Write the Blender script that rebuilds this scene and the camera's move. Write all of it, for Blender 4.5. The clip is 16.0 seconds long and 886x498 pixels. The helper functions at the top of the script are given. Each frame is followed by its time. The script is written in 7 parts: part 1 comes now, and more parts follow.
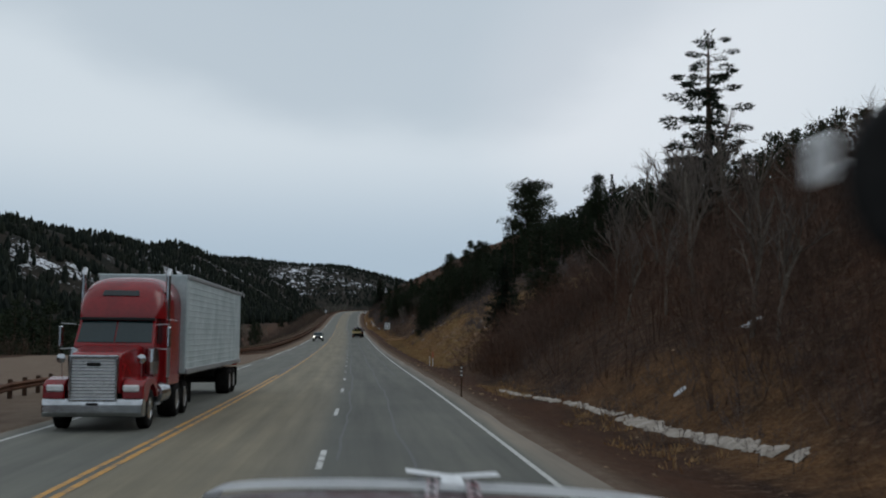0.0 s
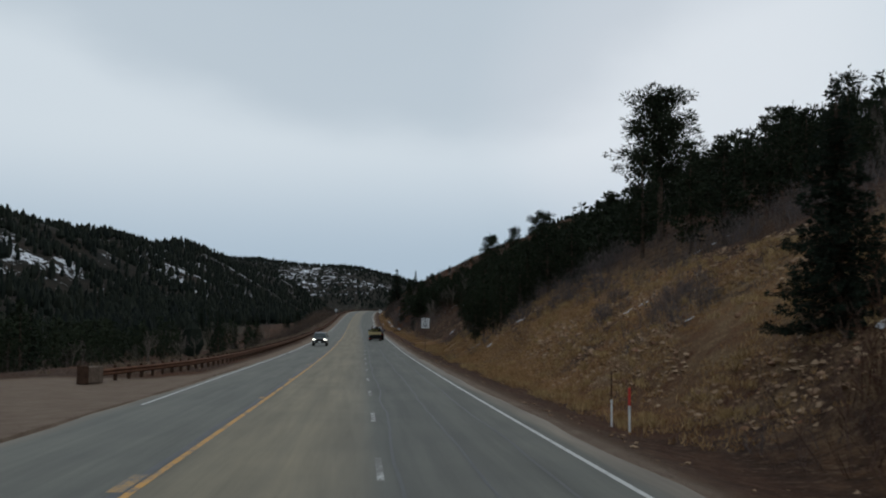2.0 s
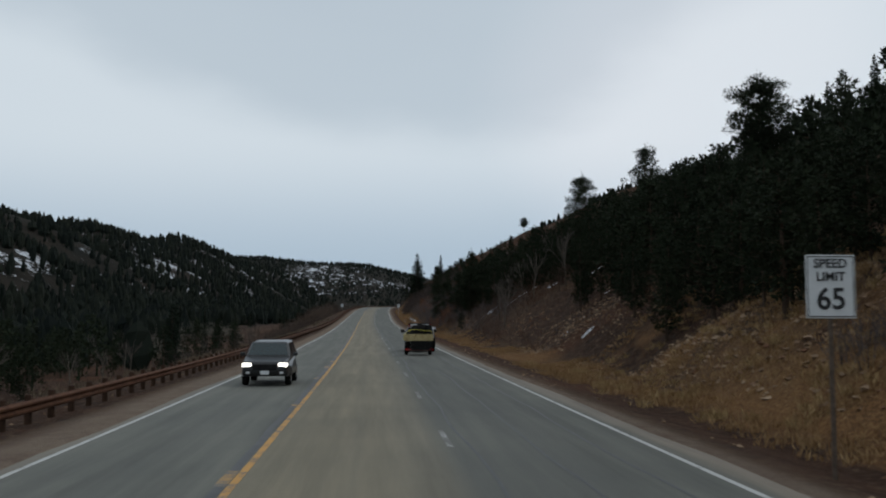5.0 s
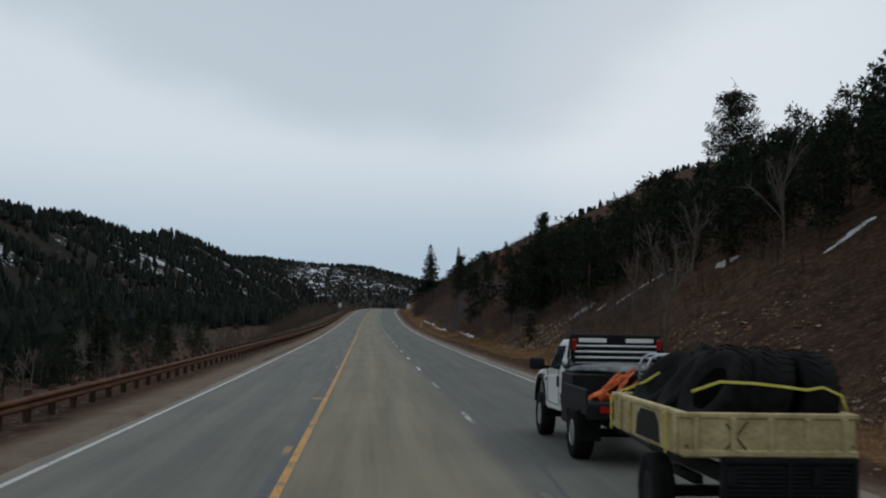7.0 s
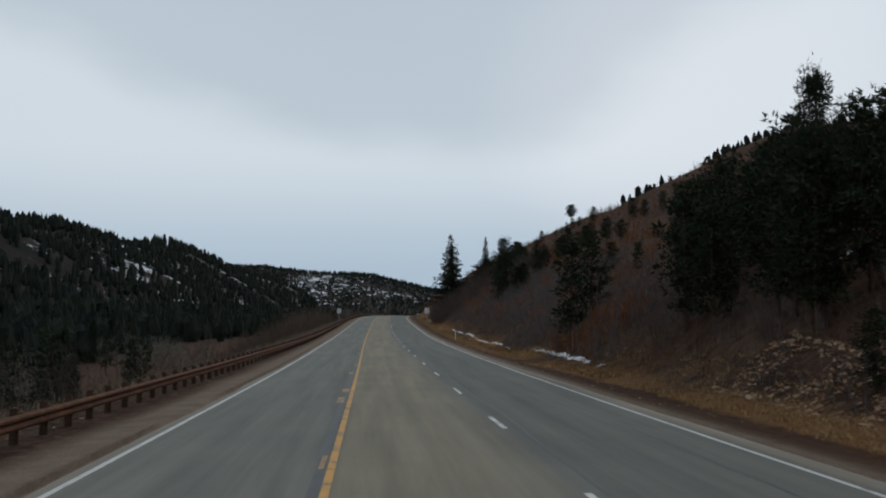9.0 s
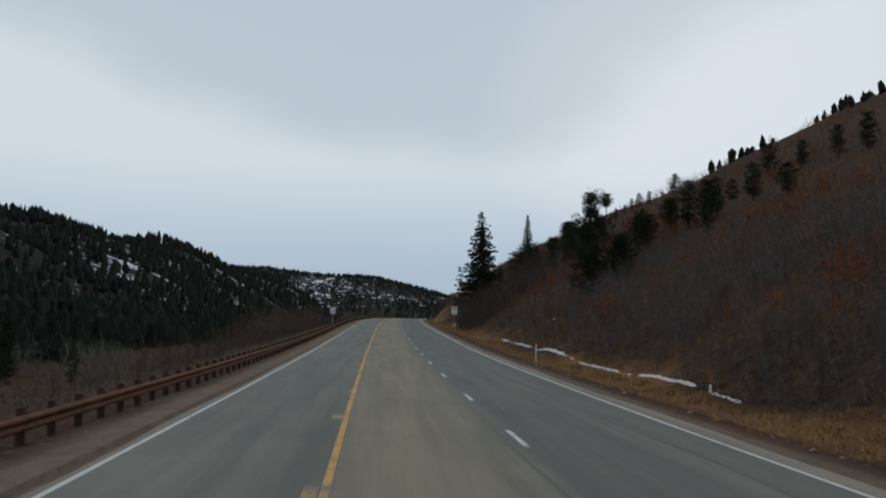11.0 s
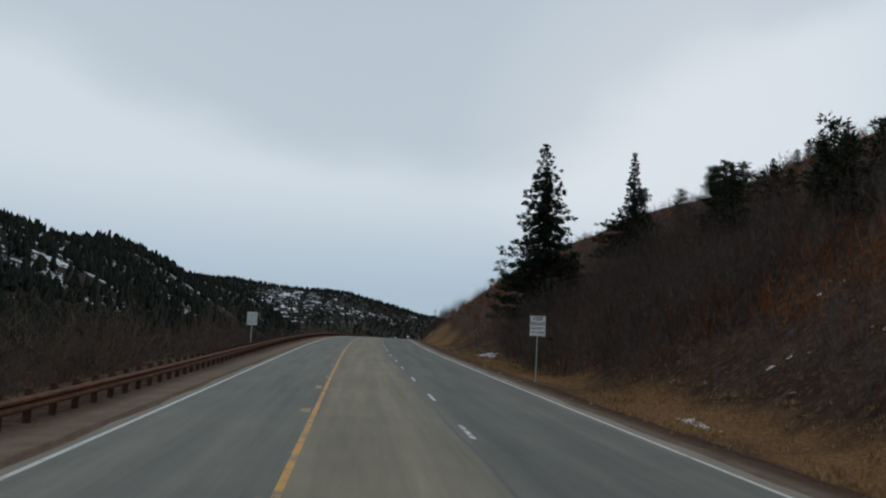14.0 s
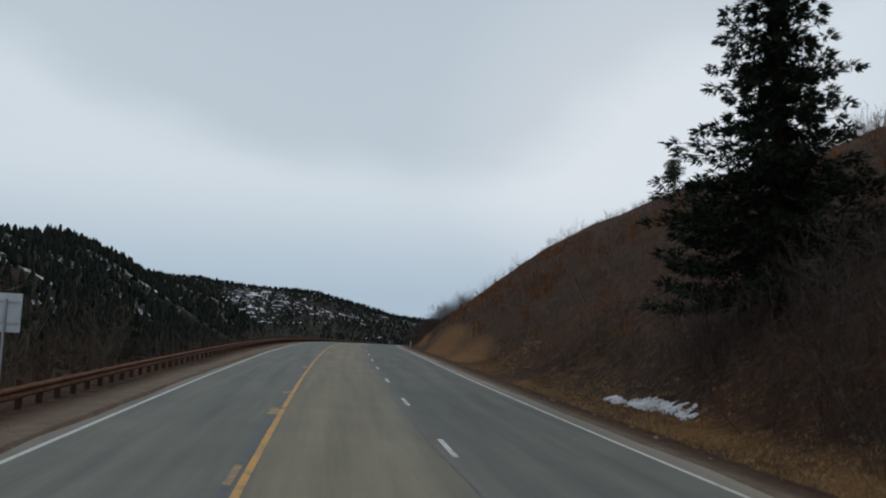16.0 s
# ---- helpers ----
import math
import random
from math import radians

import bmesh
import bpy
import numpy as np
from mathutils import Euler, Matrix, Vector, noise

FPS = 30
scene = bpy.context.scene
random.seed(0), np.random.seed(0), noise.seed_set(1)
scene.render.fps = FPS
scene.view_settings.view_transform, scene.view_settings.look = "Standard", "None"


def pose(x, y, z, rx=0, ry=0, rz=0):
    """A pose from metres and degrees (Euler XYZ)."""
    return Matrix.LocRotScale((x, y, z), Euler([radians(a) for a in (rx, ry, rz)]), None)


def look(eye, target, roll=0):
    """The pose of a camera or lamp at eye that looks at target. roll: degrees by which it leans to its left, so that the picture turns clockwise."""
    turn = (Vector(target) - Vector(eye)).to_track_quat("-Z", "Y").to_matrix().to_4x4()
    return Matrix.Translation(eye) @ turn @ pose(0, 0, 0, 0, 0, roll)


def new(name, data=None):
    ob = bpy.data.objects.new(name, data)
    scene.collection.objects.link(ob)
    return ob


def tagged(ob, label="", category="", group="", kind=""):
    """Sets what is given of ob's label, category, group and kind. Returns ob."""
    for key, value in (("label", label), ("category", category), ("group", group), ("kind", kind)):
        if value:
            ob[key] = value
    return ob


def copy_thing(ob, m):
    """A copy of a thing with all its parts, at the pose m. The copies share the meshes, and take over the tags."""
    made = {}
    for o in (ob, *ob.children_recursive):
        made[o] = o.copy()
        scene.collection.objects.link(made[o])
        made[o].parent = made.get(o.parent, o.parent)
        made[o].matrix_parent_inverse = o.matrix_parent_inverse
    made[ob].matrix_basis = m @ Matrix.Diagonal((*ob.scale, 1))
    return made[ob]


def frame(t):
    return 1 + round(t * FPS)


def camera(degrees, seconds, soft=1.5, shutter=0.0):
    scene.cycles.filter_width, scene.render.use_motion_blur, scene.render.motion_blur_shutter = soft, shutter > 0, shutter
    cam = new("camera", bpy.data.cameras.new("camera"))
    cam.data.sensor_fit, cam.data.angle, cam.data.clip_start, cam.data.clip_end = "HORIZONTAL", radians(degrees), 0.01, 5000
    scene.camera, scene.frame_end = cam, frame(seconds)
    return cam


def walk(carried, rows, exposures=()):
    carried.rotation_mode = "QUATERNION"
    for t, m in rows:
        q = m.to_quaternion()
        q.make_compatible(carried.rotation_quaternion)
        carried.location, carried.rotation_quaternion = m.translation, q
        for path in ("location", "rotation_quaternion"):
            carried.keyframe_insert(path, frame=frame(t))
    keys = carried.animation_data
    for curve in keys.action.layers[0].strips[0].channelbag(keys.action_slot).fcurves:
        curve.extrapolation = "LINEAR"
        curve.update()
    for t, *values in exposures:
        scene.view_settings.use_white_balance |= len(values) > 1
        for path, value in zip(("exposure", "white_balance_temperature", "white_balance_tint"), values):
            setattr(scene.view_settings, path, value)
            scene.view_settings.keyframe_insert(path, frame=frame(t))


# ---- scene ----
# ---------------------------------------------------------------- camera
cam = camera(45.80, 16.0, soft=2.0, shutter=0.1)
# seconds, x, y, z, yaw to the left, pitch up, roll
PATH = [
    (0.0, -0.00, -0.00, 2.356, 0.207, 4.707, 0.540),
    (0.5, -1.49, 14.80, 2.294, 0.499, 4.733, 0.919),
    (1.0, -2.99, 29.58, 2.303, 0.712, 4.772, 0.986),
    (1.5, -4.49, 44.38, 2.312, 0.851, 4.670, 0.061),
    (2.0, -5.98, 59.24, 2.311, 0.864, 4.823, 0.707),
    (2.5, -7.52, 74.15, 2.298, 0.696, 4.774, 0.286),
    (3.0, -9.04, 89.07, 2.387, 1.019, 4.758, 0.290),
    (3.5, -10.62, 103.98, 2.498, 1.261, 4.760, 0.124),
    (4.0, -12.21, 118.88, 2.631, 1.288, 4.740, -0.072),
    (6.5, -20.09, 193.34, 3.502, 1.552, 4.775, 0.431),
    (7.0, -21.69, 208.24, 3.744, 1.393, 4.979, 0.892),
    (7.5, -23.29, 223.18, 4.022, 1.163, 5.176, 1.027),
    (8.0, -24.86, 238.14, 4.322, 1.150, 5.168, 0.855),
    (8.5, -26.43, 253.15, 4.634, 1.382, 5.309, 0.112),
    (9.0, -27.99, 268.17, 4.956, 1.547, 5.398, 0.153),
    (11.5, -35.07, 343.39, 6.913, 1.793, 5.711, 0.998),
    (12.0, -36.41, 358.36, 7.350, 1.566, 5.849, 1.627),
    (12.5, -37.80, 373.25, 7.822, 1.265, 6.137, 2.654),
    (13.0, -39.14, 388.03, 8.343, 1.058, 6.298, 2.995),
    (13.5, -40.45, 402.75, 8.906, 0.835, 6.615, 3.095),
    (14.0, -41.74, 417.44, 9.504, 0.305, 6.768, 2.931),
    (14.5, -42.91, 432.08, 10.091, -0.079, 6.767, 2.875),
    (15.0, -44.06, 446.78, 10.751, -1.183, 6.721, 2.508),
    (15.5, -45.28, 461.53, 11.417, -1.153, 6.921, 2.527),
    (16.0, -46.50, 476.28, 12.135, -1.341, 6.860, 2.752),
]
walk(cam, [(t, pose(x, y, z, 90 + p, 0, yw) @ pose(0, 0, 0, 0, 0, r)) for t, x, y, z, yw, p, r in PATH])

# ---------------------------------------------------------------- sky and light
SUN_EL, SUN_AZ = radians(48), radians(70)
world = bpy.data.worlds.new("overcast_sky")
scene.world = world
world.use_nodes = True
wn, wl = world.node_tree.nodes, world.node_tree.links
wn.clear()
w_out = wn.new("ShaderNodeOutputWorld")
w_sky = wn.new("ShaderNodeTexSky")
w_sky.sky_type, w_sky.sun_disc = "NISHITA", False
w_sky.sun_elevation, w_sky.sun_rotation = SUN_EL, SUN_AZ
w_sky.altitude, w_sky.dust_density = 2400, 2.0
w_skybg = wn.new("ShaderNodeBackground")
w_skybg.inputs["Strength"].default_value = 0.05
wl.new(w_sky.outputs["Color"], w_skybg.inputs["Color"])
# cloud deck: pale overcast with one broad darker bank overhead
w_dir = wn.new("ShaderNodeTexCoord").outputs["Generated"]
w_n1 = wn.new("ShaderNodeTexNoise")
w_n1.inputs["Scale"].default_value, w_n1.inputs["Detail"].default_value, w_n1.inputs["Roughness"].default_value = 3.0, 5.0, 0.45
w_map = wn.new("ShaderNodeMapping")
w_map.inputs["Scale"].default_value = (1.0, 1.0, 2.2)
wl.new(w_dir, w_map.inputs["Vector"])
wl.new(w_map.outputs["Vector"], w_n1.inputs["Vector"])


def w_math(op, a, b):
    m = wn.new("ShaderNodeMath")
    m.operation = op
    for k, v in enumerate((a, b)):
        if isinstance(v, (int, float)):
            m.inputs[k].default_value = v
        else:
            wl.new(v, m.inputs[k])
    return m.outputs[0]


def w_ramp(fac, stops):
    r = wn.new("ShaderNodeValToRGB")
    r.color_ramp.interpolation = "EASE"
    e = r.color_ramp.elements
    while len(e) < len(stops):
        e.new(0.5)
    for k, (p, c) in enumerate(stops):
        e[k].position, e[k].color = p, (*c, 1)
    wl.new(fac, r.inputs["Fac"])
    return r.outputs["Color"]


w_dot = wn.new("ShaderNodeVectorMath")
w_dot.operation = "DOT_PRODUCT"
BANK = Vector((-math.sin(radians(5)) * math.cos(radians(43)), math.cos(radians(5)) * math.cos(radians(43)), math.sin(radians(43))))
w_dot.inputs[1].default_value = BANK
wl.new(w_dir, w_dot.inputs[0])
w_fold = w_math("ADD", w_dot.outputs["Value"], w_math("MULTIPLY", w_math("SUBTRACT", w_n1.outputs["Fac"], 0.5), 0.10))
w_bank = w_ramp(w_fold, [(0.60, (0.59, 0.67, 0.74)), (0.74, (0.64, 0.718, 0.78)), (0.835, (0.665, 0.74, 0.80)), (0.872, (0.53, 0.61, 0.68)), (0.96, (0.47, 0.55, 0.625))])
w_sep = wn.new("ShaderNodeSeparateXYZ")
wl.new(w_dir, w_sep.inputs[0])
w_low = w_ramp(w_sep.outputs[2], [(0.0, (0.63, 0.70, 0.775)), (0.06, (0.66, 0.735, 0.81)), (0.19, (1, 1, 1))])
w_mul = wn.new("ShaderNodeMix")
w_mul.data_type, w_mul.blend_type = "RGBA", "MULTIPLY"
w_mul.inputs["Factor"].default_value = 1.0
wl.new(w_bank, w_mul.inputs["A"])
wl.new(w_low, w_mul.inputs["B"])
w_dot2 = wn.new("ShaderNodeVectorMath")
w_dot2.operation = "DOT_PRODUCT"
w_dot2.inputs[1].default_value = Vector((math.sin(radians(13)) * math.cos(radians(13)), math.cos(radians(13)) * math.cos(radians(13)), math.sin(radians(13))))
wl.new(w_dir, w_dot2.inputs[0])
w_break = w_ramp(w_math("ADD", w_dot2.outputs["Value"], w_math("MULTIPLY", w_math("SUBTRACT", w_n1.outputs["Fac"], 0.5), 0.012)), [(0.975, (0, 0, 0)), (0.998, (0.085, 0.062, 0.055))])
w_glow = wn.new("ShaderNodeMix")
w_glow.data_type, w_glow.blend_type = "RGBA", "ADD"
w_glow.inputs["Factor"].default_value = 1.0
wl.new(w_mul.outputs["Result"], w_glow.inputs["A"])
wl.new(w_break, w_glow.inputs["B"])
w_cloud = wn.new("ShaderNodeBackground")
w_cloud.inputs["Strength"].default_value = 1.0
wl.new(w_glow.outputs["Result"], w_cloud.inputs["Color"])
w_mix = wn.new("ShaderNodeMixShader")
w_mix.inputs["Fac"].default_value = 0.93
wl.new(w_skybg.outputs[0], w_mix.inputs[1])
wl.new(w_cloud.outputs[0], w_mix.inputs[2])
wl.new(w_mix.outputs[0], w_out.inputs["Surface"])
sun = new("sun", bpy.data.lights.new("sun", "SUN"))
sun.data.energy, sun.data.angle, sun.data.color = 0.5, radians(40), (1.0, 0.97, 0.93)
sun.matrix_world = look((math.sin(SUN_AZ) * 50, math.cos(SUN_AZ) * 50, 60), (0, 0, 0))
scene.view_settings.exposure = 0.0

# ---------------------------------------------------------------- materials
def mat(name, rough=0.8, metal=0.0):
    m = bpy.data.materials.new(name)
    m.use_nodes = True
    b = m.node_tree.nodes["Principled BSDF"]
    b.inputs["Roughness"].default_value, b.inputs["Metallic"].default_value = rough, metal
    b.inputs["Specular IOR Level"].default_value = 0.08 if rough >= 0.8 else 0.5
    return m, m.node_tree.nodes, m.node_tree.links, b


def noise_node(n, l, scale, detail=4.0, rough=0.55, vec=None):
    t = n.new("ShaderNodeTexNoise")
    t.inputs["Scale"].default_value, t.inputs["Detail"].default_value, t.inputs["Roughness"].default_value = scale, detail, rough
    if vec is not None:
        l.new(vec, t.inputs["Vector"])
    return t.outputs["Fac"]


def ramp_node(n, l, fac, stops):
    r = n.new("ShaderNodeValToRGB")
    e = r.color_ramp.elements
    while len(e) < len(stops):
        e.new(0.5)
    for k, (p, c) in enumerate(stops):
        e[k].position, e[k].color = p, (*c, 1) if len(c) == 3 else c
    l.new(fac, r.inputs["Fac"])
    return r.outputs["Color"]


def mix_node(n, l, fac, a, b, blend="MIX"):
    m = n.new("ShaderNodeMix")
    m.data_type, m.blend_type = "RGBA", blend
    for sock, v in ((m.inputs["Factor"], fac), (m.inputs["A"], a), (m.inputs["B"], b)):
        if isinstance(v, (int, float)):
            sock.default_value = v
        elif isinstance(v, tuple):
            sock.default_value = (*v, 1) if len(v) == 3 else v
        else:
            l.new(v, sock)
    return m.outputs["Result"]


def math_node(n, l, op, a, b=None, clamp=False):
    m = n.new("ShaderNodeMath")
    m.operation, m.use_clamp = op, clamp
    for k, v in enumerate((a, b)):
        if v is None:
            continue
        if isinstance(v, (int, float)):
            m.inputs[k].default_value = v
        else:
            l.new(v, m.inputs[k])
    return m.outputs[0]


def bump(n, l, b, height, strength=0.4, distance=0.02):
    u = n.new("ShaderNodeBump")
    u.inputs["Strength"].default_value, u.inputs["Distance"].default_value = strength, distance
    l.new(height, u.inputs["Height"])
    l.new(u.outputs["Normal"], b.inputs["Normal"])


def obj_vec(n):
    return n.new("ShaderNodeTexCoord").outputs["Object"]


def simple(name, c1, c2, scale=6.0, rough=0.7, metal=0.0, bump_s=0.0, bump_d=0.01, fine=None):
    """Two colours mixed by noise at two scales, with an optional relief."""
    m, n, l, b = mat(name, rough, metal)
    v = obj_vec(n)
    a = noise_node(n, l, scale, 5, 0.6, v)
    f = noise_node(n, l, fine or scale * 9, 3, 0.6, v)
    both = math_node(n, l, "ADD", math_node(n, l, "MULTIPLY", a, 0.65), math_node(n, l, "MULTIPLY", f, 0.35))
    col = ramp_node(n, l, both, [(0.36, c1), (0.64, c2)])
    l.new(col, b.inputs["Base Color"])
    if bump_s:
        bump(n, l, b, both, bump_s, bump_d)
    return m


def island_mat(name, cols, rough=0.85):
    """Colour differs from piece to piece of one mesh, and from object to object."""
    m, n, l, b = mat(name, rough)
    g = n.new("ShaderNodeNewGeometry").outputs["Random Per Island"]
    o = n.new("ShaderNodeObjectInfo").outputs["Random"]
    f = math_node(n, l, "ADD", math_node(n, l, "MULTIPLY", g, 0.7), math_node(n, l, "MULTIPLY", o, 0.3))
    k = len(cols) - 1
    l.new(ramp_node(n, l, f, [(0.05 + 0.9 * i / k, c) for i, c in enumerate(cols)]), b.inputs["Base Color"])
    return m


def thicket_mat(name, cols, other, rough=0.9):
    """Twigs that differ from piece to piece, with the tone drifting from clump to clump."""
    m = island_mat(name, cols, rough)
    n, l = m.node_tree.nodes, m.node_tree.links
    b = n["Principled BSDF"]
    was = b.inputs["Base Color"].links[0].from_socket
    drift = ramp_node(n, l, noise_node(n, l, 0.22, 3, 0.6, n.new("ShaderNodeNewGeometry").outputs["Position"]), [(0.5, (0, 0, 0)), (0.62, (1, 1, 1))])
    l.new(mix_node(n, l, drift, was, other), b.inputs["Base Color"])
    return m


# ---------------------------------------------------------------- the lie of the land
# the painted centre line: y, x, z
ROAD = [(-400, 38, 0.5), (-200, 14, 0.0), (-100, 4.0, 0.0), (-40, -1.1, 0.0), (0, -4.4, 0.0), (40, -7.63, 0.0), (80, -11.2, 0.06), (120, -14.86, 0.28),
        (160, -18.51, 0.66), (200, -22.16, 1.27), (240, -25.93, 2.04), (280, -29.79, 2.91), (320, -33.61, 3.89), (360, -37.47, 5.07),
        (400, -41.16, 6.46), (440, -44.63, 8.13), (480, -47.98, 9.91), (520, -51.1, 11.72), (560, -53.7, 13.51), (600, -55.78, 15.09),
        (640, -56.79, 16.41), (680, -56.22, 17.55), (720, -53.95, 18.54), (760, -50.03, 19.41), (820, -42, 20.2), (900, -27, 20.8), (1000, 0, 21), (1200, 70, 20), (1600, 240, 18)]
R_Y, R_X, R_Z = (np.array(c, float) for c in zip(*ROAD))


def glide(y, v):
    """Smooth cubic through the rows of ROAD."""
    y = np.asarray(y, float)
    k = np.clip(np.searchsorted(R_Y, y) - 1, 0, len(R_Y) - 2)
    m = np.gradient(v, R_Y)
    h = R_Y[k + 1] - R_Y[k]
    s = np.clip((y - R_Y[k]) / h, -2, 3)
    s2, s3 = s * s, s * s * s
    out = (2 * s3 - 3 * s2 + 1) * v[k] + (s3 - 2 * s2 + s) * h * m[k] + (-2 * s3 + 3 * s2) * v[k + 1] + (s3 - s2) * h * m[k + 1]
    return np.where(y > R_Y[-1], v[-1] + (y - R_Y[-1]) * m[-1], out)


def road_x(y):
    return glide(y, R_X)


def road_z(y):
    return glide(y, R_Z)


_rng = np.random.RandomState(5)
_lat = _rng.rand(256, 256)


def vnoise(x, y, cell, seed=0):
    """Smooth value noise, about -1 to 1."""
    x, y = np.asarray(x, float) / cell + seed * 17.31, np.asarray(y, float) / cell + seed * 9.73
    i, j = np.floor(x).astype(int), np.floor(y).astype(int)
    u, v = x - i, y - j
    u, v = u * u * (3 - 2 * u), v * v * (3 - 2 * v)
    g = lambda a, b: _lat[a & 255, b & 255]
    return 2 * ((g(i, j) * (1 - u) + g(i + 1, j) * u) * (1 - v) + (g(i, j + 1) * (1 - u) + g(i + 1, j + 1) * u) * v) - 1


def sstep(a, b, x):
    t = np.clip((np.asarray(x, float) - a) / (b - a), 0, 1)
    return t * t * (3 - 2 * t)


L_EDGE, R_EDGE = -4.0, 8.3          # edges of the asphalt, from the centre line
LINE_D = 3.67


def line_left(y):
    return np.interp(y, [0, 80, 110, 150, 300, 390, 460, 520], [-3.36, -3.38, -3.66, -3.68, -3.70, -3.72, -3.70, -3.70])


def line_right(y):
    return np.interp(y, [0, 95, 150, 300, 380, 455, 500], [7.56, 7.52, 7.6, 7.65, 7.72, 7.9, 7.75])




def ground(x, y):
    """Height of the ground."""
    x, y = np.asarray(x, float), np.asarray(y, float)
    l = x - road_x(y)
    z0 = road_z(y)
    # right: shoulder, shallow ditch, steep hillside
    crest = np.interp(y, [-200, 0, 150, 300, 420, 520, 620, 735, 900, 1000, 1300, 1700], [25, 28, 30, 35, 36, 31.2, 21.1, 56, 82, 76, 25, 5])
    steep = np.interp(y, [-50, 100, 400, 600, 720, 900], [0.62, 0.66, 0.60, 0.86, 0.84, 1.1])
    toe = np.interp(y, [-100, 20, 60, 90, 120, 180, 215, 260, 420, 525, 600, 700], [12.5, 12.0, 12.5, 13, 12.5, 12.5, 15.5, 14.5, 12.5, 13.0, 10.8, 9.6])
    toe = toe + 0.7 * vnoise(x * 0, y, 14, 3)
    u = np.maximum(l - toe, 0)
    gully = 1 + np.interp(y, [0, 380, 480], [0.20, 0.18, 0.07]) * vnoise(l * 0.4, y, 42, 1) * sstep(4, 30, u)
    hill = crest * np.tanh(steep * u / crest * gully) * sstep(0, 3.0, u) ** 0.6
    hill = hill + 63 * sstep(120, 500, u) * np.interp(y, [0, 700, 1400], [0.5, 1, 0.1])
    hill = hill + 12 * sstep(25, 105, u) * np.interp(y, [230, 300, 400, 480], [0, 1, 1, 0])
    hill = hill + 14.0 * sstep(30, 92, u) * np.interp(y, [440, 500, 600, 680], [0, 1, 1, 0])
    ditch = -0.25 * sstep(R_EDGE + 0.9, R_EDGE + 2.6, l) + 0.2 * sstep(toe - 1.2, toe + 0.8, l)
    right = hill + ditch + (0.5 * vnoise(x, y, 9, 2) + 0.18 * vnoise(x, y, 2.6, 4)) * sstep(10.5, 17, l)
    # left: shoulder, bank down to the creek, forested ridge
    pull = sstep(28, 44, y) * (1 - sstep(104, 116, y))
    e = -l
    lip = 7.8 + np.maximum(22 * pull, 7.5 * sstep(90, 112, y) * (1 - sstep(112, 168, y)))
    bank = -np.interp(y, [-100, 120, 300, 500, 800], [3.0, 3.0, 8.0, 10.0, 9.0]) * sstep(lip, lip + 20, e)
    e2 = -(x - road_x(np.minimum(y, 640)))
    ridge = np.interp(y, [-300, 200, 600, 880, 1070, 1320, 1400, 1480, 1620, 1800, 2300], [45, 62, 75, 84, 86, 92, 101, 104, 96, 55, 30])
    width = np.interp(y, [0, 600, 1000, 1500, 1650], [190, 215, 235, 230, 170])
    start = np.interp(y, [-100, 150, 400, 700, 1100, 1500], [120, 125, 120, 105, 90, 85])
    uu = np.clip((e2 - start) / width, 0, 4)
    up = np.where(uu < 1, np.sin(np.clip(uu, 0, 1) * math.pi / 2) ** 1.4, 1) - 0.10 * np.minimum(np.maximum(uu - 1, 0), 1)
    knolls = 1 + 0.09 * vnoise(e2, y, 150, 6) + 0.05 * vnoise(e2, y, 55, 7)
    # gullies and spurs running down the ridge
    gul = 13 * (0.5 - 0.5 * np.cos(2 * math.pi * (y + 60 * vnoise(e2, y, 130, 14)) / 175)) * sstep(0.08, 0.35, uu) * sstep(1.0, 0.7, uu)
    left = bank + ridge * up * knolls - gul + (0.5 * vnoise(x, y, 8, 8)) * sstep(lip + 1, lip + 8, e)
    shoulder = -0.06 * np.clip(np.maximum(l - R_EDGE, L_EDGE - l), 0, 3)
    out = z0 + shoulder + np.where(l > 0, right, left)
    # the far range across the valley's end
    far = sstep(2100, 3200, y) * np.interp(x, [-2500, -1000, -600, -300, -100, 20, 300, 800], [240, 230, 222, 198, 149, 141, 105, 50]) * (1 + 0.03 * vnoise(x, y, 420, 9) + 0.02 * vnoise(x, y, 150, 10))
    out = np.maximum(out, np.where(y > 1700, far, -1e3) * sstep(1700, 2100, y) - 40 * (y < 2100)) if np.ndim(out) else out
    under = (l > L_EDGE - 0.3) & (l < R_EDGE + 0.3)
    return np.where(under, z0 - 0.12, out)


# shaded hollows of the ridge that still hold snow: x, y, how far along and across the slope, how much
HOLLOWS = [(-262, 672, 20, 9, 0.72), (-245, 690, 15, 8, 0.68), (-244, 985, 26, 13, 1.0), (-260, 1000, 22, 14, 0.8), (-236, 1008, 18, 9, 0.8), (-340, 1160, 16, 14, 0.9), (-322, 1158, 12, 12, 0.85), (-276, 1143, 10, 8, 0.7), (-281, 1533, 16, 9, 0.9), (-232, 1182, 10, 7, 0.8), (-260, 1502, 12, 8, 0.7), (-310, 1110, 26, 14, 0.5),
           (-262, 1372, 12, 12, 0.6), (-285, 1350, 10, 14, 0.5), (-250, 1402, 10, 10, 0.6), (-300, 1300, 14, 12, 0.4), (-215, 560, 18, 9, 0.4)]


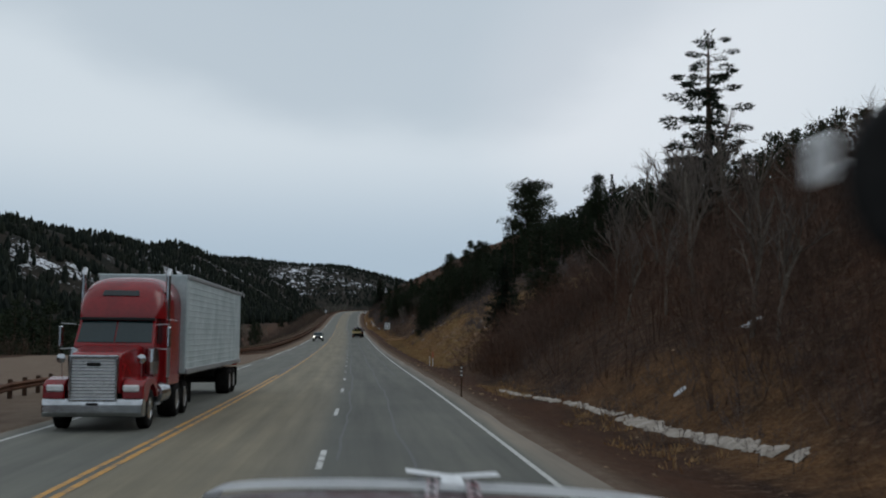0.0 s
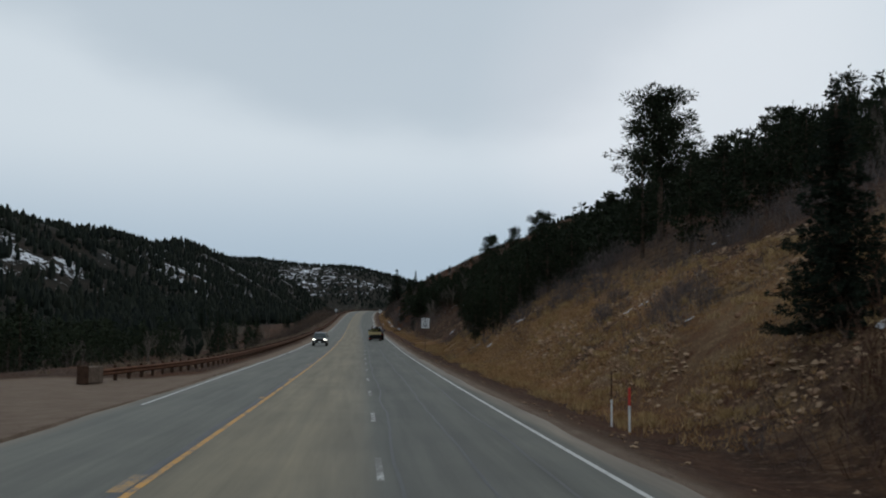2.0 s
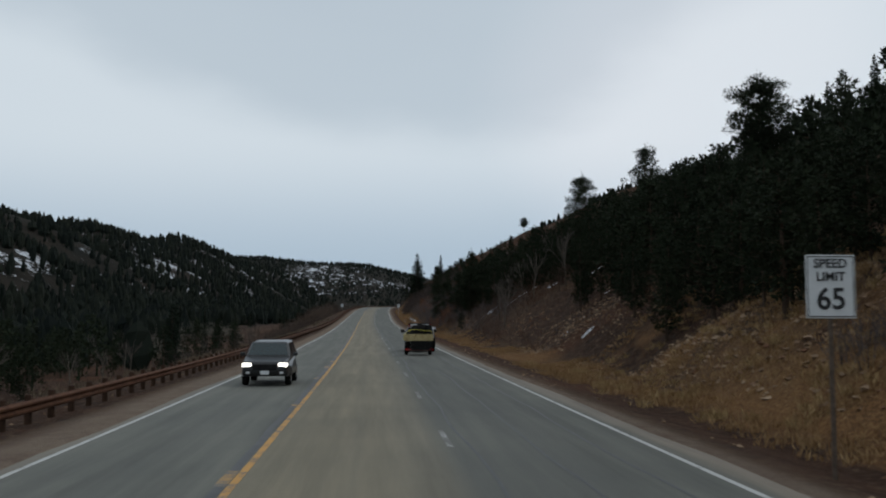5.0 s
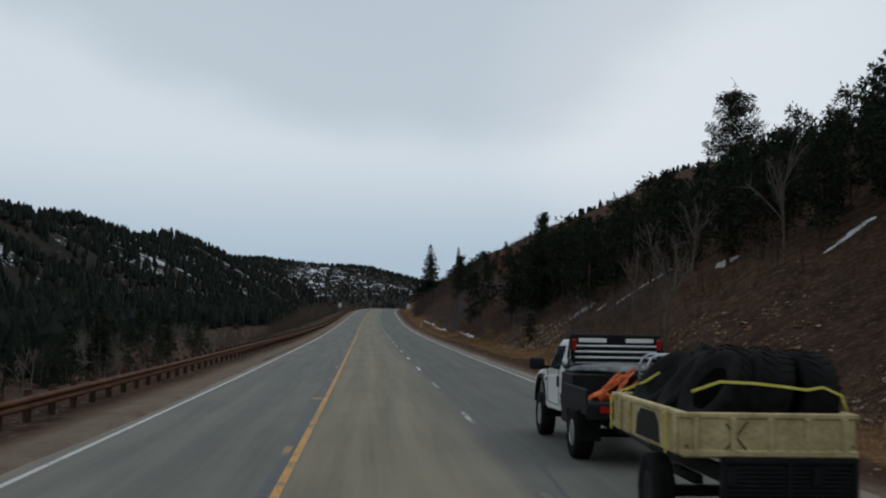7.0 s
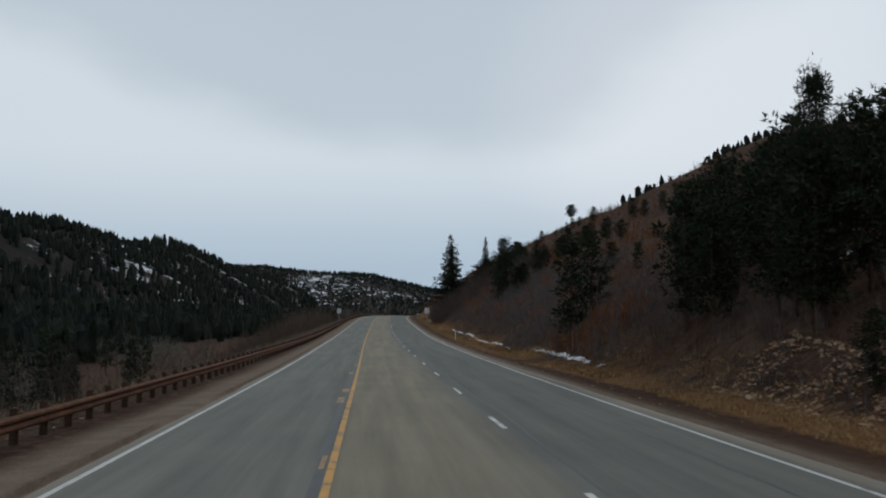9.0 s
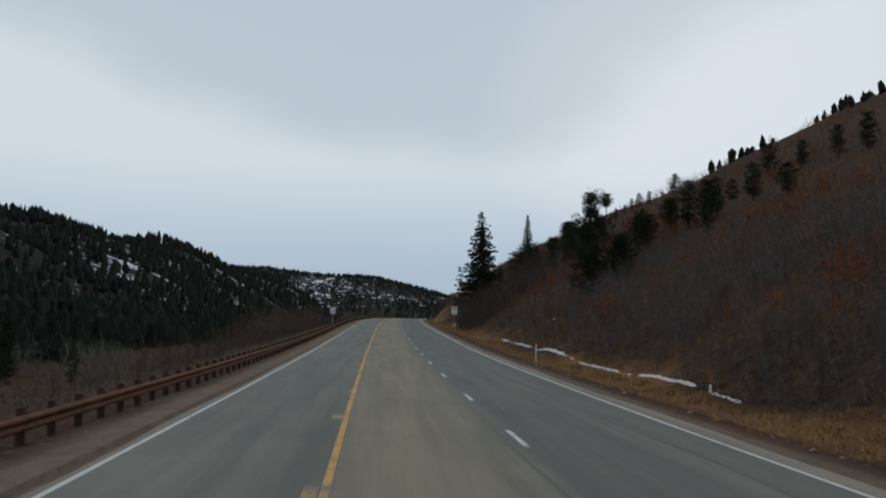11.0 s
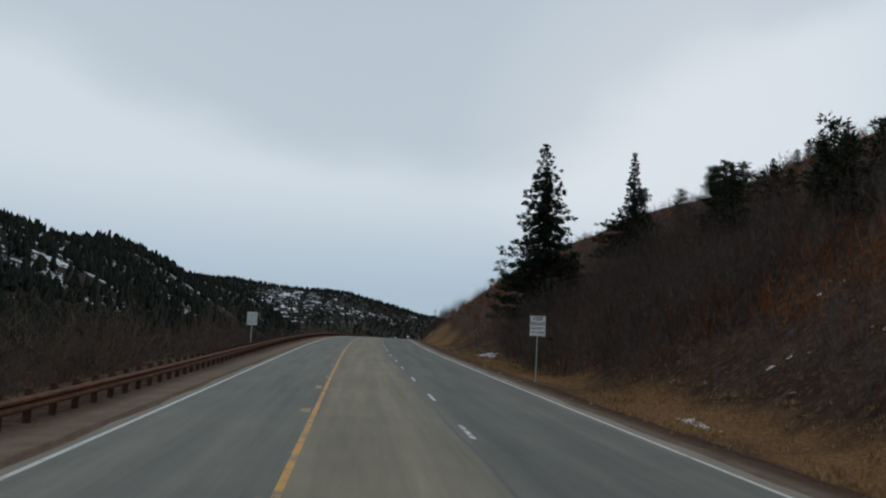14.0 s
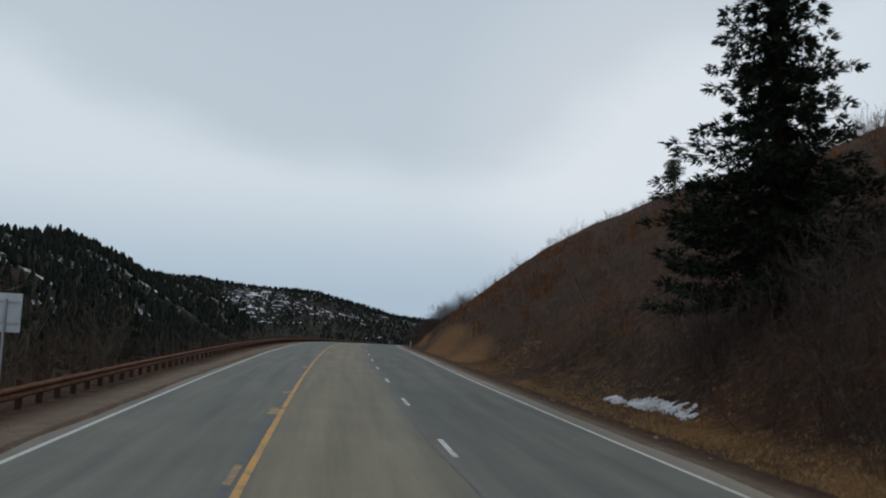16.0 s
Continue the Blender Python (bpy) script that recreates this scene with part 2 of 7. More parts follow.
def snow_mask(x, y):
    """Where snow still lies on the shaded ridge and on the far range."""
    e = -(x - road_x(np.minimum(y, 640)))
    near = 0 * x
    for hx, hy, al, ac, amt in HOLLOWS:
        near = np.maximum(near, amt * np.exp(-((x - hx) / ac / 2.0) ** 2 - ((y - hy) / al / 1.7) ** 2))
    m = sstep(-0.35, 0.15, vnoise(x, y, 20, 16) + 0.9 * vnoise(x, y, 9, 17))
    light = 0.35 * sstep(140, 190, e) * sstep(420, 330, e) * sstep(420, 520, y) * sstep(1750, 1600, y) * sstep(0.25, 0.6, vnoise(x, y, 34, 16) + 0.9 * vnoise(x, y, 13, 17))
    far = sstep(2500, 2700, y) * sstep(3300, 3050, y) * (0.35 + 0.65 * np.exp(-((x + 430) / 90) ** 2) + 0.3 * np.exp(-((x + 190) / 90) ** 2))
    mf = sstep(0.1, 0.45, vnoise(x, y, 150, 18) + 0.8 * vnoise(x, y, 45, 19))
    return np.maximum(np.maximum(near * m, light), 0.55 * far * np.maximum(mf, 0.8 * np.exp(-((x + 430) / 80) ** 2)))


def gz(x, y):
    return float(ground(np.array([x]), np.array([y]))[0])


def mesh_object(name, verts, faces, material=None, smooth=False, parent=None):
    me = bpy.data.meshes.new(name)
    verts = np.asarray(verts, np.float32)
    me.vertices.add(len(verts))
    me.vertices.foreach_set("co", verts.ravel())
    faces = np.asarray(faces, np.int32)
    k = faces.shape[1]
    me.loops.add(faces.size)
    me.loops.foreach_set("vertex_index", faces.ravel())
    me.polygons.add(len(faces))
    me.polygons.foreach_set("loop_start", np.arange(len(faces), dtype=np.int32) * k)
    me.polygons.foreach_set("loop_total", np.full(len(faces), k, np.int32))
    me.polygons.foreach_set("use_smooth", np.full(len(faces), smooth))
    me.update(calc_edges=True)
    if material:
        me.materials.append(material)
    ob = new(name, me)
    if parent is not None:
        ob.parent = parent
    return ob


def grid_faces(nr, nc):
    a = (np.arange(nr - 1)[:, None] * nc + np.arange(nc - 1)[None]).ravel()
    return np.stack([a, a + 1, a + nc + 1, a + nc], 1)


def attr(ob, name, values):
    a = ob.data.attributes.new(name, "FLOAT", "POINT")
    a.data.foreach_set("value", np.asarray(values, np.float32).ravel())


# ---------------------------------------------------------------- ground
def build_ground():
    ys = np.r_[np.arange(-400, -40, 12), np.arange(-40, 560, 2.8), np.arange(560, 900, 4), np.arange(900, 1800, 12), np.arange(1800, 4800, 40)]
    half = np.r_[np.arange(0, 8, 0.5), np.arange(8, 40, 1.0), np.arange(40, 100, 3.0), np.arange(100, 400, 7), np.geomspace(400, 3000, 26)]
    ls = np.r_[-half[:0:-1], half]
    ls = np.unique(np.r_[ls, L_EDGE - 0.3, L_EDGE - 0.31, R_EDGE + 0.3, R_EDGE + 0.31])
    Y, Lq = np.meshgrid(ys, ls, indexing="ij")
    X = road_x(Y) + Lq
    Z = ground(X, Y)
    ob = mesh_object("ground", np.stack([X, Y, Z], -1).reshape(-1, 3), grid_faces(len(ys), len(ls)), GROUND, smooth=True)
    # how much dry grass, bare shoulder grit and snow each place carries
    n1, n2 = vnoise(X, Y, 16, 11), vnoise(X, Y, 5, 12)
    verge = np.interp(Y, [0, 40, 60, 80, 102, 215, 240, 330, 420, 560], [0.62, 0.5, 0.3, 0.4, 1.1, 1.1, 0.85, 1.05, 1.0, 0.9]) * sstep(10.9 - sstep(300, 350, Y), 12.6 - sstep(300, 350, Y), Lq) * (1 - sstep(13.0, 16.5, Lq + 2.5 * n1 + np.interp(Y, [320, 370], [0, 1.6])))
    bankg = sstep(80, 104, Y) * sstep(222, 205, Y) * sstep(11.2, 13.2, Lq) * (1 - sstep(23, 30, Lq + 4 * n1 + np.interp(Y, [135, 170], [0, 7])))
    grass = np.clip(np.maximum(verge * (0.75 + 0.4 * n2), bankg * (0.62 + 0.9 * n2 + 0.5 * n1 + 0.5 * vnoise(X, Y, 2.2, 15))) + 0.3 * sstep(0.25, 0.8, n1) * (Lq > 12) + 0.3 * (Lq < -7.5) * (Lq > -40) * sstep(0.1, 0.7, n1), 0, 1)
    pull = sstep(28, 44, Y) * (1 - sstep(104, 116, Y))
    # left grit fades early: dark soil by the rail also paints in its shadow
    grit = np.maximum(0.8 * sstep(R_EDGE + 0.9, R_EDGE + 0.3, Lq) * (Lq > 0), sstep(-(6.0 + 0.4 * n2 + 22 * pull), -(4.9 + 22 * pull), Lq) * (Lq < 0))
    talus = sstep(0.0, 0.35, vnoise(X, Y, 22, 13)) * (Lq > 13) * (Lq < 32) * (np.exp(-((Y - 105) / 30) ** 2) + 0.6 * np.exp(-((Y - 298) / 18) ** 2) + 0.5 * np.exp(-((Y - 165) / 30) ** 2) + 0.9 * np.exp(-((Y - 243) / 24) ** 2))
    attr(ob, "grass", grass)
    red = np.exp(-((Y - 99) / 9) ** 2) * sstep(11.5, 13, Lq) * (1 - sstep(16, 19, Lq)) + np.interp(Y, [60, 84, 215, 240, 320, 350], [0.8, 0.4, 0.4, 0.7, 0.6, 0.3]) * sstep(8.6, 9.2, Lq) * (1 - sstep(10.8, 12.0, Lq)) + 0.8 * np.exp(-((Y - 306) / 7) ** 2) * sstep(15, 17, Lq) * (1 - sstep(20, 23, Lq))
    attr(ob, "red_earth", np.clip(red, 0, 1))
    attr(ob, "grit", grit)
    attr(ob, "talus", np.clip(talus, 0, 1))
    attr(ob, "snow", snow_mask(X, Y))
    attr(ob, "far", sstep(50, 90, -Lq) + sstep(1500, 1900, Y))
    tagged(ob, "brown dry mountain ground with grass and bare soil", "ground", kind="structure")
    return ob


def ground_material():
    m, n, l, b = mat("mountain_ground", 0.95)
    v = n.new("ShaderNodeNewGeometry").outputs["Position"]
    def at(k):
        q = n.new("ShaderNodeAttribute")
        q.attribute_name = k
        return q.outputs["Fac"]
    big, mid, fine = noise_node(n, l, 0.07, 5, 0.6, v), noise_node(n, l, 0.9, 5, 0.65, v), noise_node(n, l, 9, 4, 0.7, v)
    soil = ramp_node(n, l, mid, [(0.3, (0.022, 0.012, 0.008)), (0.52, (0.05, 0.027, 0.017)), (0.75, (0.09, 0.05, 0.031))])
    red = ramp_node(n, l, fine, [(0.3, (0.04, 0.017, 0.009)), (0.7, (0.11, 0.046, 0.022))])
    soil = mix_node(n, l, ramp_node(n, l, big, [(0.52, (0, 0, 0)), (0.66, (1, 1, 1))]), soil, red)
    litter = noise_node(n, l, 3.2, 6, 0.72, v)
    soil = mix_node(n, l, ramp_node(n, l, litter, [(0.54, (0, 0, 0)), (0.62, (1, 1, 1))]), soil, (0.115, 0.076, 0.05))
    soil = mix_node(n, l, ramp_node(n, l, litter, [(0.34, (1, 1, 1)), (0.43, (0, 0, 0))]), soil, (0.014, 0.010, 0.008))
    straw = ramp_node(n, l, fine, [(0.3, (0.058, 0.026, 0.012)), (0.52, (0.175, 0.09, 0.037)), (0.75, (0.33, 0.20, 0.093))])
    gfac = math_node(n, l, "MULTIPLY", at("grass"), math_node(n, l, "ADD", mid, 0.35), clamp=True)
    col = mix_node(n, l, ramp_node(n, l, gfac, [(0.25, (0, 0, 0)), (0.6, (1, 1, 1))]), soil, straw)
    stone = ramp_node(n, l, fine, [(0.3, (0.06, 0.036, 0.02)), (0.5, (0.15, 0.095, 0.05)), (0.75, (0.27, 0.19, 0.11))])
    earth = ramp_node(n, l, fine, [(0.3, (0.038, 0.018, 0.011)), (0.55, (0.075, 0.036, 0.021)), (0.75, (0.12, 0.062, 0.037))])
    col = mix_node(n, l, math_node(n, l, "MULTIPLY", at("red_earth"), math_node(n, l, "ADD", mid, 0.4), clamp=True), col, earth)
    tf = math_node(n, l, "MULTIPLY", at("talus"), ramp_node(n, l, mid, [(0.4, (0, 0, 0)), (0.6, (1, 1, 1))]), clamp=True)
    col = mix_node(n, l, tf, col, stone)
    gravel = ramp_node(n, l, noise_node(n, l, 22, 3, 0.7, v), [(0.3, (0.125, 0.094, 0.07)), (0.7, (0.26, 0.20, 0.153))])
    gravel = mix_node(n, l, ramp_node(n, l, mid, [(0.4, (0, 0, 0)), (0.75, (0.8, 0.8, 0.8))]), gravel, (0.12, 0.08, 0.06))
    col = mix_node(n, l, at("grit"), col, gravel)
    pick = n.new("ShaderNodeSeparateXYZ")
    l.new(v, pick.inputs[0])
    fleck = mix_node(n, l, math_node(n, l, "GREATER_THAN", pick.outputs[1], 2000.0), noise_node(n, l, 0.3, 5, 0.75, v), noise_node(n, l, 0.055, 4, 0.75, v))
    snow_n = math_node(n, l, "ADD", math_node(n, l, "MULTIPLY", at("snow"), 0.45), math_node(n, l, "MULTIPLY", fleck, 1.3))
    snow = ramp_node(n, l, snow_n, [(0.86, (0, 0, 0)), (0.90, (1, 1, 1))])
    forest = ramp_node(n, l, noise_node(n, l, 0.05, 6, 0.7, v), [(0.35, (0.012, 0.013, 0.011)), (0.6, (0.028, 0.023, 0.018)), (0.75, (0.045, 0.029, 0.022))])
    forest = mix_node(n, l, snow, forest, (0.62, 0.64, 0.68))
    col = mix_node(n, l, at("far"), col, forest)
    l.new(col, b.inputs["Base Color"])
    bump(n, l, b, math_node(n, l, "ADD", mid, math_node(n, l, "MULTIPLY", fine, 0.6)), 1.0, 0.22)
    return m


# ---------------------------------------------------------------- road
def road_material():
    m, n, l, b = mat("worn_asphalt", 0.85)
    b.inputs["Specular IOR Level"].default_value = 0.35
    uv = n.new("ShaderNodeUVMap")
    uv.uv_map = "lay"
    sep = n.new("ShaderNodeSeparateXYZ")
    l.new(uv.outputs["UV"], sep.inputs[0])
    lat, along = sep.outputs[0], sep.outputs[1]
    pos = n.new("ShaderNodeNewGeometry").outputs["Position"]
    stretch = n.new("ShaderNodeMapping")
    stretch.inputs["Scale"].default_value = (1.0, 0.035, 1.0)
    l.new(uv.outputs["UV"], stretch.inputs["Vector"])
    streak = noise_node(n, l, 1.6, 6, 0.65, stretch.outputs["Vector"])
    blot, grain = noise_node(n, l, 0.25, 5, 0.6, pos), noise_node(n, l, 60, 3, 0.7, pos)
    # the passing lane is a browner, dustier mix than the two beside it
    base = n.new("ShaderNodeValToRGB")
    e = base.color_ramp.elements
    lanes = [(0.00, (0.17, 0.145, 0.115)), (0.035, (0.15, 0.135, 0.108)), (0.055, (0.112, 0.113, 0.098)), (0.335, (0.108, 0.109, 0.094)), (0.352, (0.156, 0.137, 0.097)), (0.50, (0.172, 0.149, 0.104)),
             (0.60, (0.138, 0.126, 0.097)), (0.635, (0.098, 0.099, 0.086)), (0.66, (0.088, 0.089, 0.078)), (0.945, (0.096, 0.096, 0.083)), (0.965, (0.15, 0.13, 0.105)), (1.0, (0.18, 0.15, 0.118))]
    while len(e) < len(lanes):
        e.new(0.5)
    for k, (p, c) in enumerate(lanes):
        e[k].position, e[k].color = p, (*c, 1)
    wob = math_node(n, l, "ADD", math_node(n, l, "MULTIPLY", math_node(n, l, "ADD", lat, 4.25), 1 / 12.6), math_node(n, l, "MULTIPLY", math_node(n, l, "SUBTRACT", streak, 0.5), 0.035))
    l.new(wob, base.inputs["Fac"])
    col = mix_node(n, l, 0.55, base.outputs["Color"], ramp_node(n, l, streak, [(0.3, (0.25, 0.25, 0.25)), (0.5, (0.5, 0.5, 0.5)), (0.72, (0.78, 0.77, 0.74))]), "OVERLAY")
    # wheel tracks worn darker and smoother
    wave = math_node(n, l, "ABSOLUTE", math_node(n, l, "SINE", math_node(n, l, "MULTIPLY", math_node(n, l, "ADD", lat, 0.0), math.pi / 1.84)))
    track = math_node(n, l, "MULTIPLY", math_node(n, l, "POWER", math_node(n, l, "SUBTRACT", 1.0, wave), 2.0), streak)
    col = mix_node(n, l, math_node(n, l, "MULTIPLY", track, 0.35), col, (0.06, 0.062, 0.06))
    col = mix_node(n, l, 0.35, col, ramp_node(n, l, grain, [(0.3, (0.3, 0.3, 0.3)), (0.7, (0.7, 0.7, 0.7))]), "OVERLAY")
    col = mix_node(n, l, 0.25, col, ramp_node(n, l, blot, [(0.35, (0.35, 0.35, 0.35)), (0.65, (0.66, 0.64, 0.6))]), "OVERLAY")
    l.new(col, b.inputs["Base Color"])
    bump(n, l, b, grain, 0.35, 0.006)
    return m


def strip(name, l0, l1, y0, y1, lift, material, step=4.0, parent=None, thick=0.0, wob=None):
    """A band of the road between two lines along it."""
    ys = np.arange(y0, y1 + step * 0.5, step)
    ys[-1] = y1
    w = wob(ys) if wob else 0 * ys
    cols = np.array([l0, l1]) if np.isscalar(l0) else None
    X = road_x(ys)[:, None] + cols[None] + w[:, None]
    Z = road_z(ys)[:, None] + 0 * X + lift
    v = np.stack([X, np.repeat(ys[:, None], 2, 1), Z], -1).reshape(-1, 3)
    ob = mesh_object(name, v, grid_faces(len(ys), 2), material, parent=parent)
    uvl = ob.data.uv_layers.new(name="lay")
    li = np.zeros(len(ob.data.loops), np.int32)
    ob.data.loops.foreach_get("vertex_index", li)
    uv = np.stack([np.tile(cols, len(ys)), np.repeat(ys, 2)], -1)
    uvl.data.foreach_set("uv", uv[li].astype(np.float32).ravel())
    return ob


def build_road():
    ys = np.r_[np.arange(-400, -40, 20), np.arange(-40, 1000, 4), np.arange(1000, 1601, 20)]
    ls = np.array([L_EDGE - 0.15, L_EDGE, -3, 0, 3.7, 7.7, R_EDGE, R_EDGE + 0.15])
    drop = np.array([-0.16, 0, 0, 0, 0, 0, 0, -0.16])
    X = road_x(ys)[:, None] + ls[None]
    rag = 0.12 * vnoise(ys * 0, ys, 3.0, 20)
    X[:, 0] += rag; X[:, 1] += rag; X[:, -1] -= rag; X[:, -2] -= rag
    Z = road_z(ys)[:, None] + drop[None]
    Yg = np.repeat(ys[:, None], len(ls), 1)
    ob = mesh_object("road", np.stack([X, Yg, Z], -1).reshape(-1, 3), grid_faces(len(ys), len(ls)), road_material())
    uvl = ob.data.uv_layers.new(name="lay")
    li = np.zeros(len(ob.data.loops), np.int32)
    ob.data.loops.foreach_get("vertex_index", li)
    uv = np.stack([np.tile(ls, len(ys)), np.repeat(ys, len(ls))], -1)
    uvl.data.foreach_set("uv", uv[li].astype(np.float32).ravel())
    tagged(ob, "worn grey three-lane asphalt highway with dusty middle lane", "road", kind="structure")
    return ob


GROUND = ground_material()
land = build_ground()
road = build_road()


# ---------------------------------------------------------------- road markings
def paint(name, c, worn):
    m, n, l, b = mat(name, 0.7)
    pos = n.new("ShaderNodeNewGeometry").outputs["Position"]
    a, f = noise_node(n, l, 1.3, 6, 0.7, pos), noise_node(n, l, 14, 4, 0.7, pos)
    both = math_node(n, l, "ADD", math_node(n, l, "MULTIPLY", a, 0.6), math_node(n, l, "MULTIPLY", f, 0.4))
    l.new(mix_node(n, l, ramp_node(n, l, both, [(worn, (0, 0, 0)), (worn + 0.1, (1, 1, 1))]), (0.10, 0.096, 0.084), c), b.inputs["Base Color"])
    return m


WHITE_LINE = paint("worn_white_road_paint", (0.42, 0.42, 0.40), 0.36)
WHITE_DASH = paint("white_dash_paint", (0.50, 0.50, 0.48), 0.42)
FADED_DASH = paint("faded_dash_paint", (0.42, 0.42, 0.40), 0.50)
YELLOW_LINE = paint("worn_yellow_road_paint", (0.46, 0.23, 0.04), 0.41)
YELLOW_OLD = paint("scraped_yellow_road_paint", (0.34, 0.19, 0.05), 0.45)
TAR = simple("crack_tar", (0.025, 0.025, 0.025), (0.05, 0.05, 0.05), 2.0, 0.6)


def marking(ob, label):
    ob.parent = road
    if label:
        ob["label"] = label
    return ob


for a, c, lab in ((-400, 36, ""), (51, 78, ""), (92, 156, ""), (160, 1400, "solid white edge line")):
    marking(strip("edge_line", -0.055, 0.055, a, c, 0.005, WHITE_LINE, wob=line_left), lab)
marking(strip("edge_line", -0.055, 0.055, -400, 1400, 0.005, WHITE_LINE, wob=line_right), "solid white edge line")
marking(strip("centre_line", -0.01, 0.12, -400, 1400, 0.005, YELLOW_LINE), "solid yellow centre line")
marking(strip("centre_line", -0.25, -0.13, -400, 60, 0.005, YELLOW_LINE), "solid yellow centre line")
for yy in np.interp(np.arange(-6, 60), [-6, 0, 2, 7, 11, 18, 23, 29, 31, 36, 38, 40, 41, 60], [-53, 20.1, 44.4, 99.5, 145.6, 233.8, 293.2, 361.5, 385.6, 441.8, 464, 485.9, 497.5, 729]):
    y0 = float(yy) - 1.5
    marking(strip("lane_dash", LINE_D - 0.06, LINE_D + 0.06, y0, y0 + 3.05, 0.005, WHITE_DASH if y0 > 250 or y0 < 60 else FADED_DASH, step=1.5), "")
# old yellow splashes beside the centre line
rr = random.Random(4)
for yy in np.r_[np.arange(60, 180, 17), np.arange(190, 560, 9.7)]:
    q = yy + rr.uniform(-3, 3)
    a = -0.02 - rr.uniform(0.0, 0.10)
    marking(strip("yellow_patch", a - rr.uniform(0.08, 0.26), a, q, q + rr.uniform(0.5, 2.2), 0.006, YELLOW_OLD, step=0.6), "")
# dark worn joint beside the centre line
for a, c in ((62, 330), (470, 640)):
    marking(strip("tar_seam", -0.21, -0.05, a, c, 0.0045, TAR, step=1.0, wob=lambda y: 0.05 * vnoise(y * 0, y, 2.5, 15)), "")
# long tar seams
for l0, a, c, s in ((LINE_D + 0.35, 20, 330, 3), (LINE_D + 1.7, -60, 200, 5), (LINE_D + 2.9, 60, 420, 7), (LINE_D - 0.25, 330, 560, 11)):
    marking(strip("tar_seam", l0 - 0.03, l0 + 0.03, a, c, 0.004, TAR, step=1.0, wob=lambda y, s=s: 0.09 * vnoise(y * 0, y, 6, s) + 0.04 * vnoise(y * 0, y, 1.7, s + 1)), "")


# ---------------------------------------------------------------- plants
BARK = simple("grey_brown_bark", (0.035, 0.026, 0.02), (0.10, 0.07, 0.05), 5, 0.95, bump_s=0.6, bump_d=0.03)
PALE_BARK = simple("pale_aspen_bark", (0.07, 0.058, 0.047), (0.17, 0.145, 0.12), 4, 0.9)
NEEDLES = island_mat("pine_needles", [(0.013, 0.018, 0.011), (0.019, 0.026, 0.014), (0.027, 0.034, 0.018)])
SPRUCE = island_mat("spruce_needles", [(0.012, 0.018, 0.013), (0.018, 0.026, 0.017), (0.026, 0.034, 0.022)])
FOREST = island_mat("far_conifers", [(0.007, 0.010, 0.009), (0.012, 0.016, 0.012), (0.020, 0.023, 0.016)])
TWIGS = thicket_mat("bare_brown_twigs", [(0.045, 0.028, 0.022), (0.075, 0.047, 0.036), (0.115, 0.075, 0.058)], (0.08, 0.04, 0.025))
HILL_TWIGS = thicket_mat("bare_greyish_twigs", [(0.065, 0.050, 0.046), (0.105, 0.082, 0.075), (0.155, 0.123, 0.112)], (0.125, 0.062, 0.037))
RED_TWIGS = island_mat("rust_oak_brush", [(0.11, 0.041, 0.017), (0.19, 0.072, 0.027), (0.27, 0.115, 0.045)])
GREY_TWIGS = island_mat("mauve_grey_twigs", [(0.062, 0.052, 0.051), (0.098, 0.083, 0.081), (0.15, 0.128, 0.122)])
WILLOW = thicket_mat("grey_willow_twigs", [(0.036, 0.028, 0.024), (0.058, 0.045, 0.039), (0.09, 0.072, 0.062)], (0.05, 0.034, 0.027))
STRAW = island_mat("dry_golden_grass", [(0.15, 0.080, 0.034), (0.24, 0.142, 0.064), (0.35, 0.23, 0.115), (0.16, 0.078, 0.034)])

TAWNY = island_mat("dry_tawny_grass", [(0.10, 0.055, 0.026), (0.16, 0.095, 0.045), (0.23, 0.15, 0.075)])
PALE_STRAW = island_mat("pale_bunch_grass", [(0.17, 0.105, 0.045), (0.27, 0.18, 0.083), (0.38, 0.27, 0.135)])
DULL_STRAW = island_mat("dry_greyish_grass", [(0.07, 0.052, 0.036), (0.12, 0.09, 0.062), (0.19, 0.15, 0.105)])


